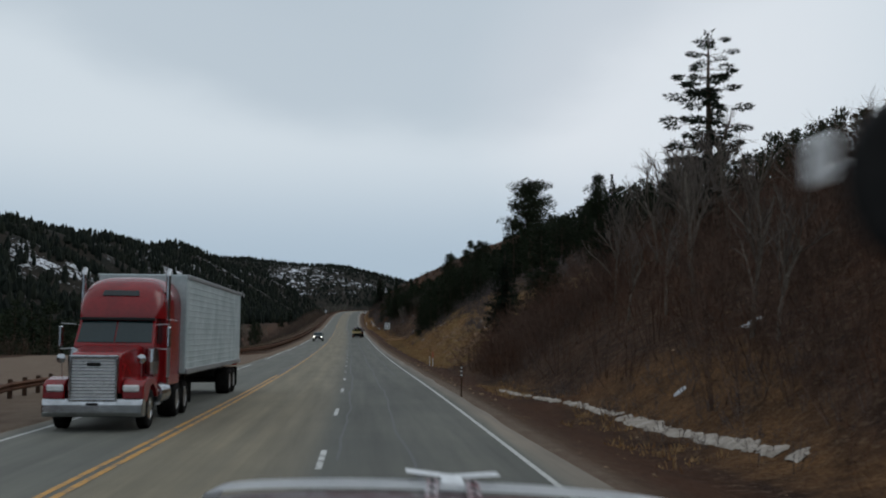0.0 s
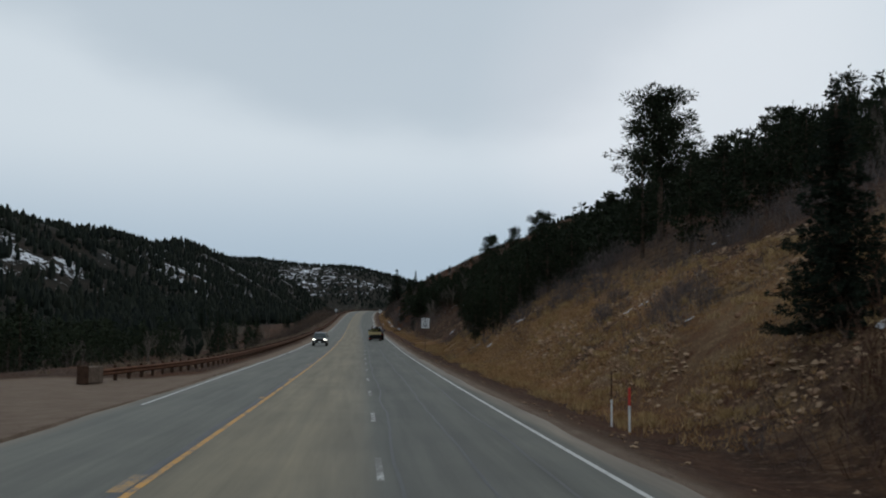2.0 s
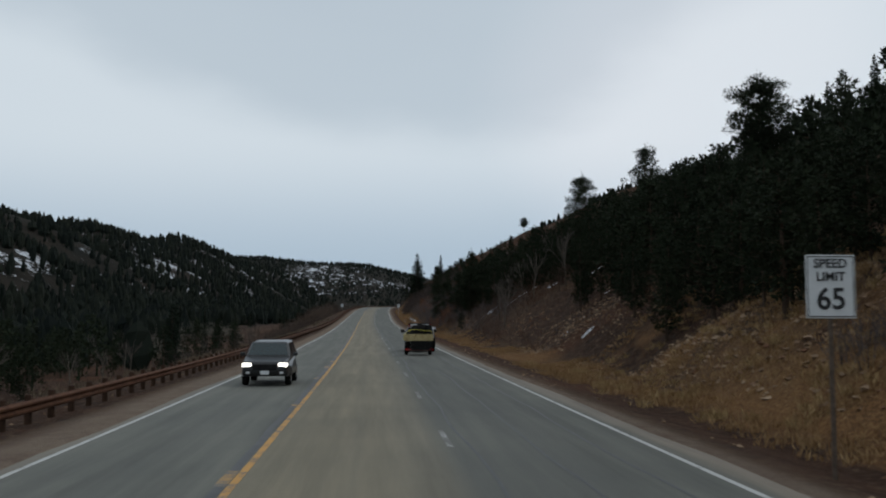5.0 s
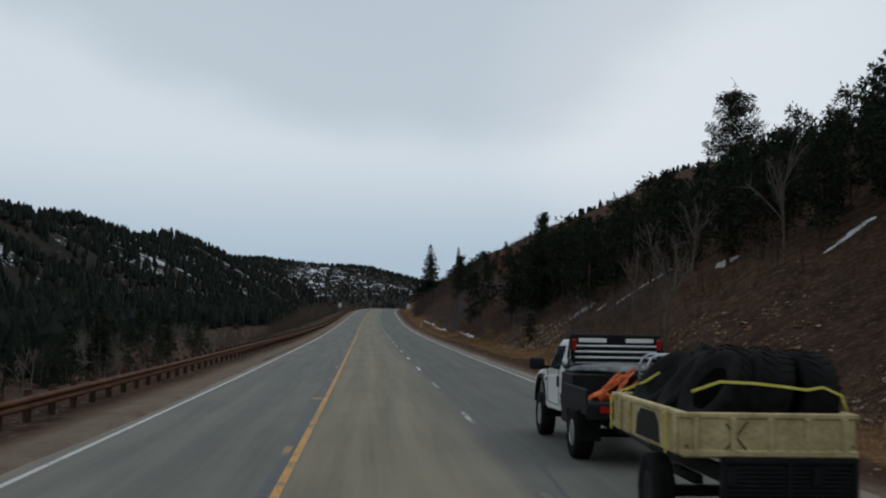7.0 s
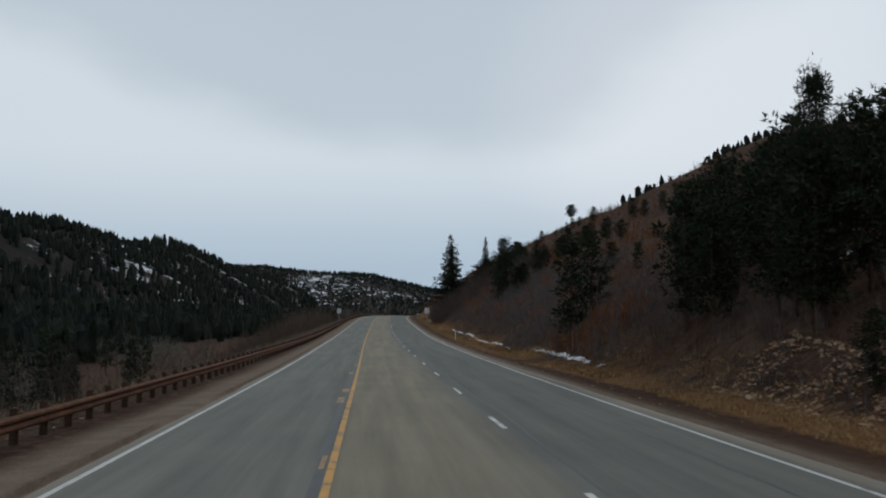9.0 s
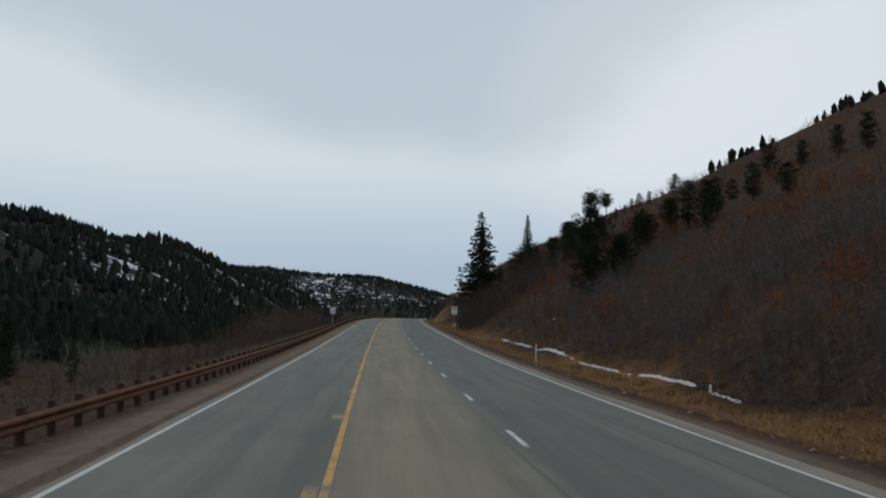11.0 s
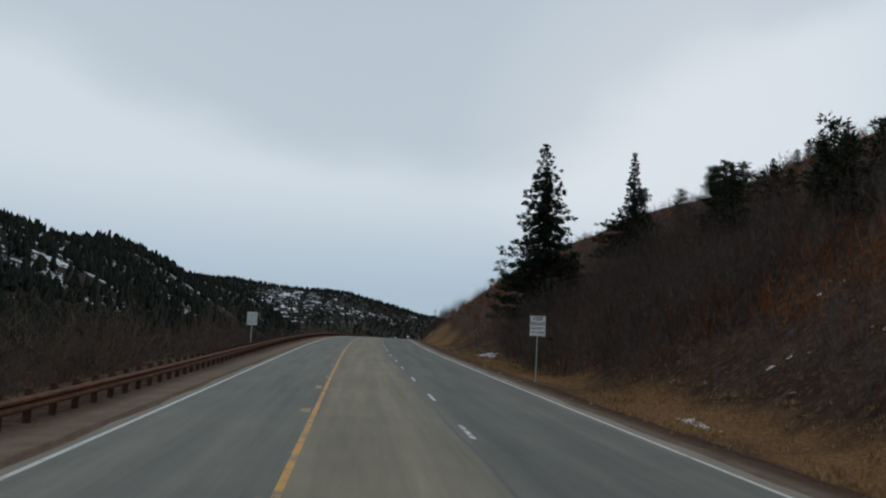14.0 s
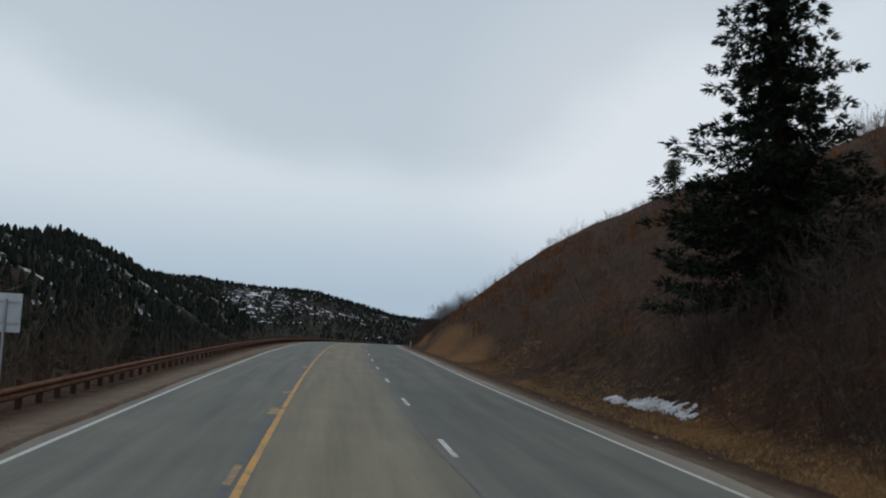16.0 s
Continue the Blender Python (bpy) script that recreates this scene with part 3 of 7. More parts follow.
class Soup:
    """Collects triangles and quads of one mesh."""

    def __init__(self):
        self.v, self.f, self.n = [], [], 0

    def add(self, v, f):
        self.v.append(np.asarray(v, float).reshape(-1, 3))
        self.f.append(np.asarray(f, int) + self.n)
        self.n += len(self.v[-1])

    def limb(self, pts, radii, sides=5):
        """A tapered tube along the points."""
        pts = np.asarray(pts, float)
        d = np.gradient(pts, axis=0)
        d /= np.linalg.norm(d, axis=1, keepdims=True) + 1e-9
        a = np.cross(d, (0.31, 0.95, 0.02))
        a /= np.linalg.norm(a, axis=1, keepdims=True) + 1e-9
        b = np.cross(d, a)
        t = np.arange(sides) * 2 * math.pi / sides
        r = np.asarray(radii, float)[:, None, None]
        ring = pts[:, None] + r * (np.cos(t)[None, :, None] * a[:, None] + np.sin(t)[None, :, None] * b[:, None])
        nr = len(pts)
        k = np.arange(sides)
        f = []
        for i in range(nr - 1):
            q0, q1 = i * sides, (i + 1) * sides
            j = (k + 1) % sides
            f += [np.stack([q0 + k, q0 + j, q1 + j], 1), np.stack([q0 + k, q1 + j, q1 + k], 1)]
        self.add(ring.reshape(-1, 3), np.concatenate(f))

    def sprigs(self, base, way, length, width, rng):
        """Flat pointed sprigs, two triangles each."""
        base, way = np.asarray(base, float), np.asarray(way, float)
        way = way / (np.linalg.norm(way, axis=1, keepdims=True) + 1e-9)
        side = np.cross(way, rng.normal(size=way.shape))
        side /= np.linalg.norm(side, axis=1, keepdims=True) + 1e-9
        L, W = np.asarray(length)[:, None], np.asarray(width)[:, None]
        mid = base + way * L * 0.55
        v = np.stack([base, mid - side * W, base + way * L, mid + side * W], 1)
        k = np.arange(len(base))[:, None] * 4
        self.add(v, np.concatenate([k + [0, 1, 2], k + [0, 2, 3]]))

    def needles(self, base, way, length, width, rng):
        """Slim pointed needle sprays, one triangle each."""
        base, way = np.asarray(base, float), np.asarray(way, float)
        way = way / (np.linalg.norm(way, axis=1, keepdims=True) + 1e-9)
        side = np.cross(way, rng.normal(size=way.shape))
        side /= np.linalg.norm(side, axis=1, keepdims=True) + 1e-9
        W = np.asarray(width)[:, None]
        v = np.stack([base - side * W, base + side * W, base + way * np.asarray(length)[:, None]], 1)
        self.add(v, np.arange(len(base) * 3).reshape(-1, 3))

    def object(self, name, material, parent=None):
        return mesh_object(name, np.concatenate(self.v), np.concatenate(self.f), material, parent=parent)


def conifer(name, seed, height, radius, kind, label, detail=1, bare=0.0, head=0.0):
    """A conifer: tapered trunk, limbs, and a crown of needle clumps with air between them.
    kind: spruce, spire (a spruce with a thin top), fir (open, flat-tiered), pine. detail: 0 far, 1 middle, 2 near the road.
    bare: share of the trunk without limbs; head: how round-headed a pine is."""
    rng = np.random.RandomState(seed)
    root = new(name)
    wood, leaf = Soup(), Soup()
    tz = np.linspace(0, 1, 9)
    lean = np.cumsum(rng.normal(size=(9, 2)) * (0.010 if kind == "pine" else 0.004) * height, axis=0) * 0.5
    trunk = np.c_[lean - lean[0], tz * height]
    wood.limb(np.r_[[[0, 0, -0.8]], trunk], 0.019 * height * np.r_[1.2, (1 - tz) ** 0.8 + 0.03], 7)
    at = lambda h: np.array([np.interp(h, tz, trunk[:, k]) for k in range(3)])
    if kind == "pine":
        lo, k = bare or rng.uniform(0.09, 0.20), (14, 22, 34)[detail]
        levels = np.clip(np.linspace(lo, 0.965, k) + rng.normal(size=k) * 0.012, 0.1, 0.98)
        q = np.clip((levels - lo) / (1 - lo), 0, 1)
        reach = radius * np.clip(0.5 + 1.5 * q, 0, 1) * (1.03 - q ** (head or (1.4, 2.2, 3.6)[seed % 3])) ** 0.7 * rng.uniform(0.6, 1.12, k)
        per, rise, flat = (2, 3), (-0.12, 0.42), 0.62
    elif kind == "fir":
        levels = np.linspace(0.07, 0.975, 15) + rng.normal(size=15) * 0.008
        reach = radius * np.clip(1.05 - levels, 0.05, 1) ** 0.62 * rng.uniform(0.7, 1.1, 15)
        per, rise, flat = (5, 7), (-0.16, 0.10), 0.34
    else:
        k = 42 if detail == 2 else 20
        levels = np.linspace(0.05, 0.985, k) + rng.normal(size=k) * 0.004
        reach = radius * np.clip(1 - levels, 0, 1) ** 0.92 * rng.uniform(0.78, 1.08, k) + 0.05
        if kind == "spire":
            reach = reach * np.interp(levels, [0, 0.35, 0.5, 0.9, 1], [1.5, 1.4, 0.62, 0.6, 1])
        per, rise, flat = (6, 9), (-0.28, -0.02), 0.6
    kind = "spruce" if kind == "spire" else kind
    size = height * {"pine": 0.058, "fir": 0.040, "spruce": 0.022}[kind]
    many = {"pine": (12, 20, 74), "fir": (16, 28, 90), "spruce": (12, 16, 44)}[kind][detail]
    long = {"pine": (0.054, 0.036, 0.021), "fir": (0.040, 0.033, 0.019), "spruce": (0.040, 0.036, 0.016)}[kind][detail] * height
    bases, ways, lens = [], [], []
    for h, r in zip(levels, reach):
        nb, a0, p0 = rng.randint(*per) + (kind == "pine" and detail == 2), rng.uniform(0, 6.28), at(h)
        for j in range(nb):
            a = a0 + j * 6.283 / nb + rng.uniform(-0.45, 0.45)
            L = r * rng.uniform(0.55, 1.12)
            up = rng.uniform(*rise) * L + (0.25 * L * max(0, h - 0.6) if kind == "pine" else 0.0)
            s = np.linspace(0, 1, 5)
            sag = {"pine": -0.05, "fir": -0.04, "spruce": -0.10}[kind] * L * np.sin(s * math.pi)
            pts = p0 + np.c_[np.cos(a) * s * L, np.sin(a) * s * L, up * s + sag]
            wood.limb(pts[[0, 2, 4]] if detail == 2 else pts[[0, 4]], 0.0055 * height * (1 - h * 0.7) * np.array([1, 0.5, 0.15] if detail == 2 else [1, 0.2]), 3)
            nc = max(1, int(round(L / (size * ((1.25, 1.25, 1.7)[detail] if kind == "pine" else 1.5))))) + (kind == "pine")
            for t in np.linspace(1.0, 0.35 if kind == "pine" else 0.22, nc) + rng.uniform(-0.08, 0.03, nc):
                c = np.array([np.interp(t, s, pts[:, k]) for k in range(3)]) + rng.normal(size=3) * size * 0.35 * np.array([1, 1, flat])
                z = size * rng.uniform(0.7, 1.25) * (1.0 if kind == "pine" else 0.3 + 0.7 * min(1.0, 1.6 * L / radius))
                d = rng.normal(size=(many, 3))
                d /= np.linalg.norm(d, axis=1, keepdims=True)
                bases.append(c + d * np.array([1, 1, flat]) * z * rng.uniform(0.15, 0.9, (many, 1)) ** 0.6)
                out = np.array([math.cos(a), math.sin(a), 0.1 if kind == "pine" else -0.15])
                ways.append(d * 0.9 + out * (0.35 if kind == "pine" else 0.8) + np.array([0, 0, 0.35 if kind == "pine" else 0.0]))
                lens.append(rng.uniform(0.6, 1.15, many) * long * (1.0 if kind == "pine" else 0.5 + 0.5 * min(1.0, 4 * (1 - h))))
    # leading shoot
    d = rng.normal(size=(many, 3)) * np.array([0.4, 0.4, 0.2]) + np.array([0, 0, 0.6])
    bases.append(at(0.96) + rng.normal(size=(many, 3)) * size * np.array([0.3, 0.3, 0.7])), ways.append(d), lens.append(np.full(many, long))
    bases, ways, lens = np.concatenate(bases), np.concatenate(ways), np.concatenate(lens)
    leaf.needles(bases, ways, lens, lens * (0.25, 0.26, 0.20)[detail], rng)
    wood.object("trunk", BARK, root)
    leaf.object("crown", NEEDLES if kind == "pine" else SPRUCE, root)
    return tagged(root, label, "tree", "conifers of the roadside slope")


def bare_tree(name, seed, height, label, material=None):
    """A leafless tree: trunk, limbs and fine twigs."""
    rng = np.random.RandomState(seed)
    root = new(name)
    wood, fine = Soup(), Soup()

    def grow(p, d, L, r, depth):
        s = np.linspace(0, 1, 2 if depth == 3 else 4)[:, None]
        bend = rng.normal(size=3) * 0.14 * L
        pts = p + d * L * s + bend * s * s
        if depth == 1:
            limbs.append(Soup())
        (wood if depth == 0 else limbs[-1] if depth == 1 else fine).limb(pts, r * np.linspace(1, 0.45, len(s)), 5 if depth == 0 else 3)
        if depth == 3:
            return
        kids = (9, 6, 3)[depth]
        for i in range(kids):
            t = rng.uniform(0.35 if depth == 0 else 0.25, 1.0)
            q = p + d * L * t + bend * t * t
            nd = d * 0.9 + rng.normal(size=3) * 0.42 + np.array([0, 0, 0.25])
            nd /= np.linalg.norm(nd)
            grow(q, nd, L * rng.uniform(0.35, 0.55) * (1.15 - 0.4 * t), r * 0.42, depth + 1)

    limbs = []
    grow(np.array([0, 0, -0.3]), np.array([rng.normal() * 0.05, rng.normal() * 0.05, 1.0]), height * 0.72, 0.013 * height, 0)
    wood.object("trunk", material or PALE_BARK, root)
    for s in limbs:
        s.object("limb", material or PALE_BARK, root)
    tagged(fine.object("twig_spray", TWIG_HAZE, root), kind="stuff")
    return tagged(root, label, "tree", "bare trees of the roadside slope")


def put(ob, x, y, scale=1.0, turn=0.0, sink=0.0, z=None):
    s = Matrix.Diagonal((scale, scale, scale, 1)) if np.isscalar(scale) else Matrix.Diagonal((*scale, 1))
    ob.matrix_basis = Matrix.Translation((x, y, (gz(x, y) if z is None else z) - sink)) @ Matrix.Rotation(turn, 4, "Z") @ s
    return ob


def copy_at(ob, x, y, scale=1.0, turn=0.0, sink=0.0):
    c = copy_thing(ob, Matrix.Identity(4))
    return put(c, x, y, scale, turn, sink)


SPRUCES = [conifer("spruce_tree", 10 + k, 15, (4.9, 3.7)[k], ("spruce", "spire")[k], "tall dark green pointed spruce on the roadside slope", 2) for k in range(2)]
FIRS = [conifer("fir_tree", 15, 12, 2.9, "fir", "dark open fir with flat ragged tiers of branches", 2)]
YOUNG = [conifer("spruce_tree", 20 + k, 15, 2.8, "spruce", "dark green spruce in the creek bottom", 0) for k in range(2)]
PINES = [conifer("pine_tree", 30 + k, 11, 2.7 + 0.3 * (k % 2), "pine", "dark green ponderosa pine on the roadside slope", 1) for k in range(5)]
HERO_PINES = [conifer("pine_tree", 40 + k, 11, 3.0, "pine", "tall dark ponderosa pine with a broad ragged crown", 2) for k in range(3)]
ROUND_PINES = [conifer("pine_tree", 46 + k, 11, 3.2, "pine", "dark ponderosa pine with a rounded crown on a clear trunk", 2, 0.42, 4.0) for k in range(2)]
LOW_PINES = [conifer("pine_tree", 48 + k, 11, 3.5, "pine", "broad dark pine branched down to the brush", 2, 0.05, (3.4, 1.8)[k]) for k in range(2)]
FAR_PINES = [conifer("pine_tree", 50 + k, 11, 2.9, "pine", "dark green pine high on the slope", 0) for k in range(4)]
_used = set()


def plant(kinds, k, x, y, height, full, turn=0.0, width=1.0, label=""):
    """Sets a tree of that height; the first of a kind is used itself, then copies."""
    src = kinds[k % len(kinds)]
    s = height / full
    sc = (s * width, s * width, s)
    if src not in _used:
        _used.add(src)
        ob = put(src, x, y, sc, turn, 0.15)
    else:
        ob = copy_at(src, x, y, sc, turn, 0.15)
    if label:
        ob["label"] = label
    return ob


def to_top(x, y, top):
    return top - gz(x, y)


# trees that stand out against the sky: x, y, height of the tip, kind, width
for x, y, top, kd, w, lab in [
        (11.0, 75.8, 14.2, "h", 0.75, "dark dense pine rising over bare brush"), (11.6, 73.5, 14.0, "s", 0.75, "slim young spruce among pines"), (16.6, 66, 21.9, "f", 1.4, ""), (12.3, 154.3, 25.3, "r", 1.12, ""), (7.9, 230.3, 23.1, "r", 1.0, ""), (5.2, 268.3, 24.6, "h", 0.9, ""),
        (1.0, 297.7, 25.6, "h", 1.0, ""), (-14.6, 308.5, 15.9, "h", 0.6, ""),
        (-32.7, 516.2, 32.1, "s", 1.2, "tall pointed spruce standing beside the highway"), (-24.7, 514.7, 31.3, "s", 1.15, "slim ragged spruce with a thin top"),
        (-17.3, 513.3, 30.0, "r", 1.1, ""), (-19.0, 503, 28.3, "p", 1.5, ""), (-17.0, 505.5, 27.8, "p", 1.4, ""), (-10.0, 535, 34.0, "p", 1.2, ""), (-23.4, 424, 21.2, "b", 0.9, ""), (-21.0, 421, 15.0, "b", 1.7, ""), (16.7, 734.6, 69.0, "r", 1.2, "lone pine on the bare ridge line"),
        (-29.0, 525, 21.5, "s", 1.2, "low bushy spruce beneath a taller one"),
        (-20.0, 428, 18.0, "b", 1.3, ""), (-17.5, 433, 18.5, "b", 1.4, ""), (-23.0, 517.5, 23.5, "s", 1.15, "low bushy spruce beneath a taller one"),
        (5.0, 89.6, 10.2, "s", 1.0, "dense dark conifer with layered branches over leftover snow"), (6.9, 79.5, 6.6, "b", 1.4, "low dark bushy conifer in brown brush"), (8.2, 80.5, 6.9, "b", 1.2, "low dark bushy conifer in brown brush")]:
    kinds, full = {"s": (SPRUCES, 15), "f": (FIRS, 12), "h": (HERO_PINES, 11), "r": (ROUND_PINES, 11), "b": (LOW_PINES, 11), "p": (PINES, 11)}[kd]
    h = max(4.0, to_top(x, y, top))
    plant(kinds, 1 if "slim" in lab else 0 if kd == "s" else int(abs(x * 7)), x, y, h, full, x * 1.7, w * min(1.0, 15 / h) if kd == "s" else w, lab)

# the pine belt on the slope
rr = random.Random(11)
spots = []


def spread(n, y0, y1, l0, l1, gap, keep=None):
    """Free places on the slope, no two closer than the gap."""
    out, tries = [], 0
    while len(out) < n and tries < n * 30:
        tries += 1
        y, l = rr.uniform(y0, y1), l0 + (l1 - l0) * rr.random() ** 1.3
        x = float(road_x(y)) + l
        if (keep and not keep(x, y, l)) or any((x - a) ** 2 + (y - b) ** 2 < gap * gap for a, b in spots):
            continue
        spots.append((x, y))
        out.append((x, y))
    return out


def scatter(n, y0, y1, l0, l1, hmin, hmax, gap, kinds, full, keep=None):
    for x, y in spread(n, y0, y1, l0, l1, gap, keep):
        plant(kinds, rr.randrange(9), x, y, rr.uniform(hmin, hmax), full, rr.uniform(0, 6.28), rr.uniform(0.85, 1.25))


for y, l, h, w in [(163.5, 14.6, 4.0, 1.1), (151.6, 15.5, 6.3, 0.75), (137.2, 27.7, 8.4, 1.0), (146.9, 26.7, 9.5, 1.0), (152, 21.8, 5.8, 1.1), (343.4, 15.0, 7.5, 1.2), (346, 17.0, 6.6, 1.1),
                   (323, 17.0, 7.4, 1.1), (318.3, 16.9, 6.2, 1.2), (316.1, 19.8, 7.0, 1.0), (312, 22.5, 7.0, 1.1), (299.3, 15.4, 2.6, 1.3), (240.9, 20.6, 6.6, 0.85), (239.0, 22.0, 6.0, 0.9), (250, 23, 5.6, 1.0), (244, 21.6, 3.4, 1.2)]:
    spots.append((float(road_x(y)) + l, y))
    plant(PINES, int(y * 3), float(road_x(y)) + l, y, h, 11, y * 2.3, w)


def belt_edge(y):
    """Lower edge of the dense pine belt, from the centre line."""
    return np.interp(y, [130, 140, 150, 160, 175, 205, 230, 240, 250, 262, 275, 287, 300, 310, 325, 346], [27, 22, 16, 15.5, 16, 18, 20.5, 22, 25, 25.5, 23, 22, 18.5, 17, 16.5, 16])


def belt_end(y):
    """The belt gives way to open brush along a line that climbs the hill."""
    return 16.2 + 0.30 * (y - 320)


for x, y in spread(172, 157, 346, 15, 38, 2.6, lambda x, y, l: 0 <= l - belt_edge(y) < 9 and y > 157 and l > belt_end(y)):
    plant(PINES, rr.randrange(20), x, y, rr.uniform(4.4, 6.8) if y < 225 else rr.uniform(5.0, 7.8), 11, rr.uniform(0, 6.28), rr.uniform(0.95, 1.35))
scatter(8, 128, 145, 26, 38, 5.5, 8, 3.0, PINES, 11)
scatter(26, 118, 152, 33, 46, 3.6, 5.6, 2.6, PINES, 11)
for src in SPRUCES + FIRS + PINES + HERO_PINES + ROUND_PINES + LOW_PINES + FAR_PINES + YOUNG:
    if src not in _used:
        plant([src], 0, float(road_x(300)) + 60 + rr.uniform(0, 20), 300 + rr.uniform(0, 30), 8, 15 if src in SPRUCES + YOUNG else 12 if src in FIRS else 11)


# dark clumps on the open hillside: y, from the centre line, height, width
for y, l, h, w in [(536.7, 37.0, 3.4, 1.2), (491, 27.2, 4.6, 1.5), (497.9, 28, 4.6, 1.4), (502.7, 33.7, 2.8, 1.4), (498, 33.0, 3.2, 1.3), (495.8, 33.2, 2.6, 1.5), (495.5, 35.5, 3.6, 1.1), (479.6, 28.3, 3.6, 1.4), (474.8, 27.1, 6.0, 1.2), (471.6, 26.3, 5.0, 1.3),
                   (472.2, 28.5, 4.8, 1.3), (434.9, 28.2, 3.2, 1.4), (439.8, 28.6, 3.5, 1.3), (442.4, 32, 3.4, 1.4), (434, 30, 3.6, 1.4), (431.5, 31.1, 5.0, 1.2), (429, 32.2, 4.0, 1.3), (432.1, 34, 3.8, 1.4), (429.5, 36.7, 3.8, 1.3), (438, 35, 3.6, 1.2),
                   (504.2, 49.5, 4.0, 1.4), (449.2, 45.4, 4.0, 1.5), (436.5, 44.2, 3.0, 1.4), (432.5, 46.2, 3.4, 1.4), (428.2, 47.3, 3.8, 1.4), (449.5, 38.1, 3.2, 1.4), (442.4, 39, 2.4, 1.5), (422.5, 37.3, 3.2, 1.5), (375.3, 25.1, 3.6, 1.3), (365.3, 25.4, 2.8, 1.3), (422.3, 30.1, 3.2, 1.4),
                   (530, 45, 2.3, 1.0), (525, 45.6, 2.1, 1.1), (525.5, 47, 2.6, 1.1), (526, 48.5, 3.0, 1.1), (522, 49.5, 2.8, 1.2)]:
    spots.append((float(road_x(y)) + l, y))
    plant(PINES, int(y * 3 + l), float(road_x(y)) + l, y, h, 11, y * 2.3, w * 1.1, "small dark pine on the open brown hillside")


def pine_wood(name, seed, pts, hmin, hmax, label, n=520):
    """Distant pines, too many to tell apart: thin trunks and lumpy crowns of sprigs in one mesh."""
    rng = np.random.RandomState(seed)
    soup = Soup()
    lumps = 16
    for x, y in pts:
        h, z = rng.uniform(hmin, hmax), gz(x, y) - 0.2
        q, a = rng.uniform(0.0, 1.0, lumps), rng.uniform(0, 6.28, lumps)
        r = 0.24 * h * np.clip(0.55 + 1.6 * q, 0, 1) * (1.03 - q ** 1.6) ** 0.8 * rng.uniform(0.3, 1.0, lumps)
        c = np.stack([x + np.cos(a) * r, y + np.sin(a) * r, z + h * (0.08 + 0.86 * q)], 1)
        m = n // lumps
        d = rng.normal(size=(lumps, m, 3))
        d /= np.linalg.norm(d, axis=2, keepdims=True)
        b = c[:, None] + d * np.array([1, 1, 0.7]) * (h * 0.085 * rng.uniform(0.7, 1.3, (lumps, 1, 1))) * rng.uniform(0.2, 1.0, (lumps, m, 1)) ** 0.5
        w = d + np.array([0, 0, 0.4])
        L = h * rng.uniform(0.045, 0.085, lumps * m)
        soup.needles(b.reshape(-1, 3), w.reshape(-1, 3), L, L * 0.30, rng)
        soup.limb([(x, y, z), (x, y, z + 0.95 * h)], [0.02 * h, 0.005 * h], 4)
    return tagged(soup.object(name, NEEDLES), label, "forest", kind="stuff")


high = spread(60, 120, 160, 42, 70, 3.0) + spread(340, 155, 350, 22, 62, 2.5, lambda x, y, l: l - belt_edge(y) > 7 and y > 157 and l > belt_end(y)) + spread(40, 345, 430, 26, 74, 3.2, lambda x, y, l: l > belt_end(y))
pine_wood("slope_pines", 3, [p for p in high if p[1] >= 235], 4.2, 6.4, "dark pines high on the slope", 280)
pine_wood("slope_pines", 5, [p for p in high if p[1] < 235], 5.2, 7.6, "tall dark pines high on the slope", 300)
crest_spots = [(float(road_x(y)) + l, y) for y, l in [(512, 58), (514, 60), (510, 61), (517, 63), (514, 64), (513, 65.5), (512, 67), (515, 70), (518, 66), (511, 64)]] + spread(60, 503, 518, 78, 112, 1.8) + spread(40, 545, 612, 80, 104, 2.8)

# left valley: conifers near the creek
scatter(52, 115, 420, -75, -24, 6, 12, 4.5, FAR_PINES + YOUNG, 13)
scatter(24, 420, 760, -90, -28, 7, 12, 6, FAR_PINES + YOUNG, 13, lambda x, y, l: y > 560 or l < -48)


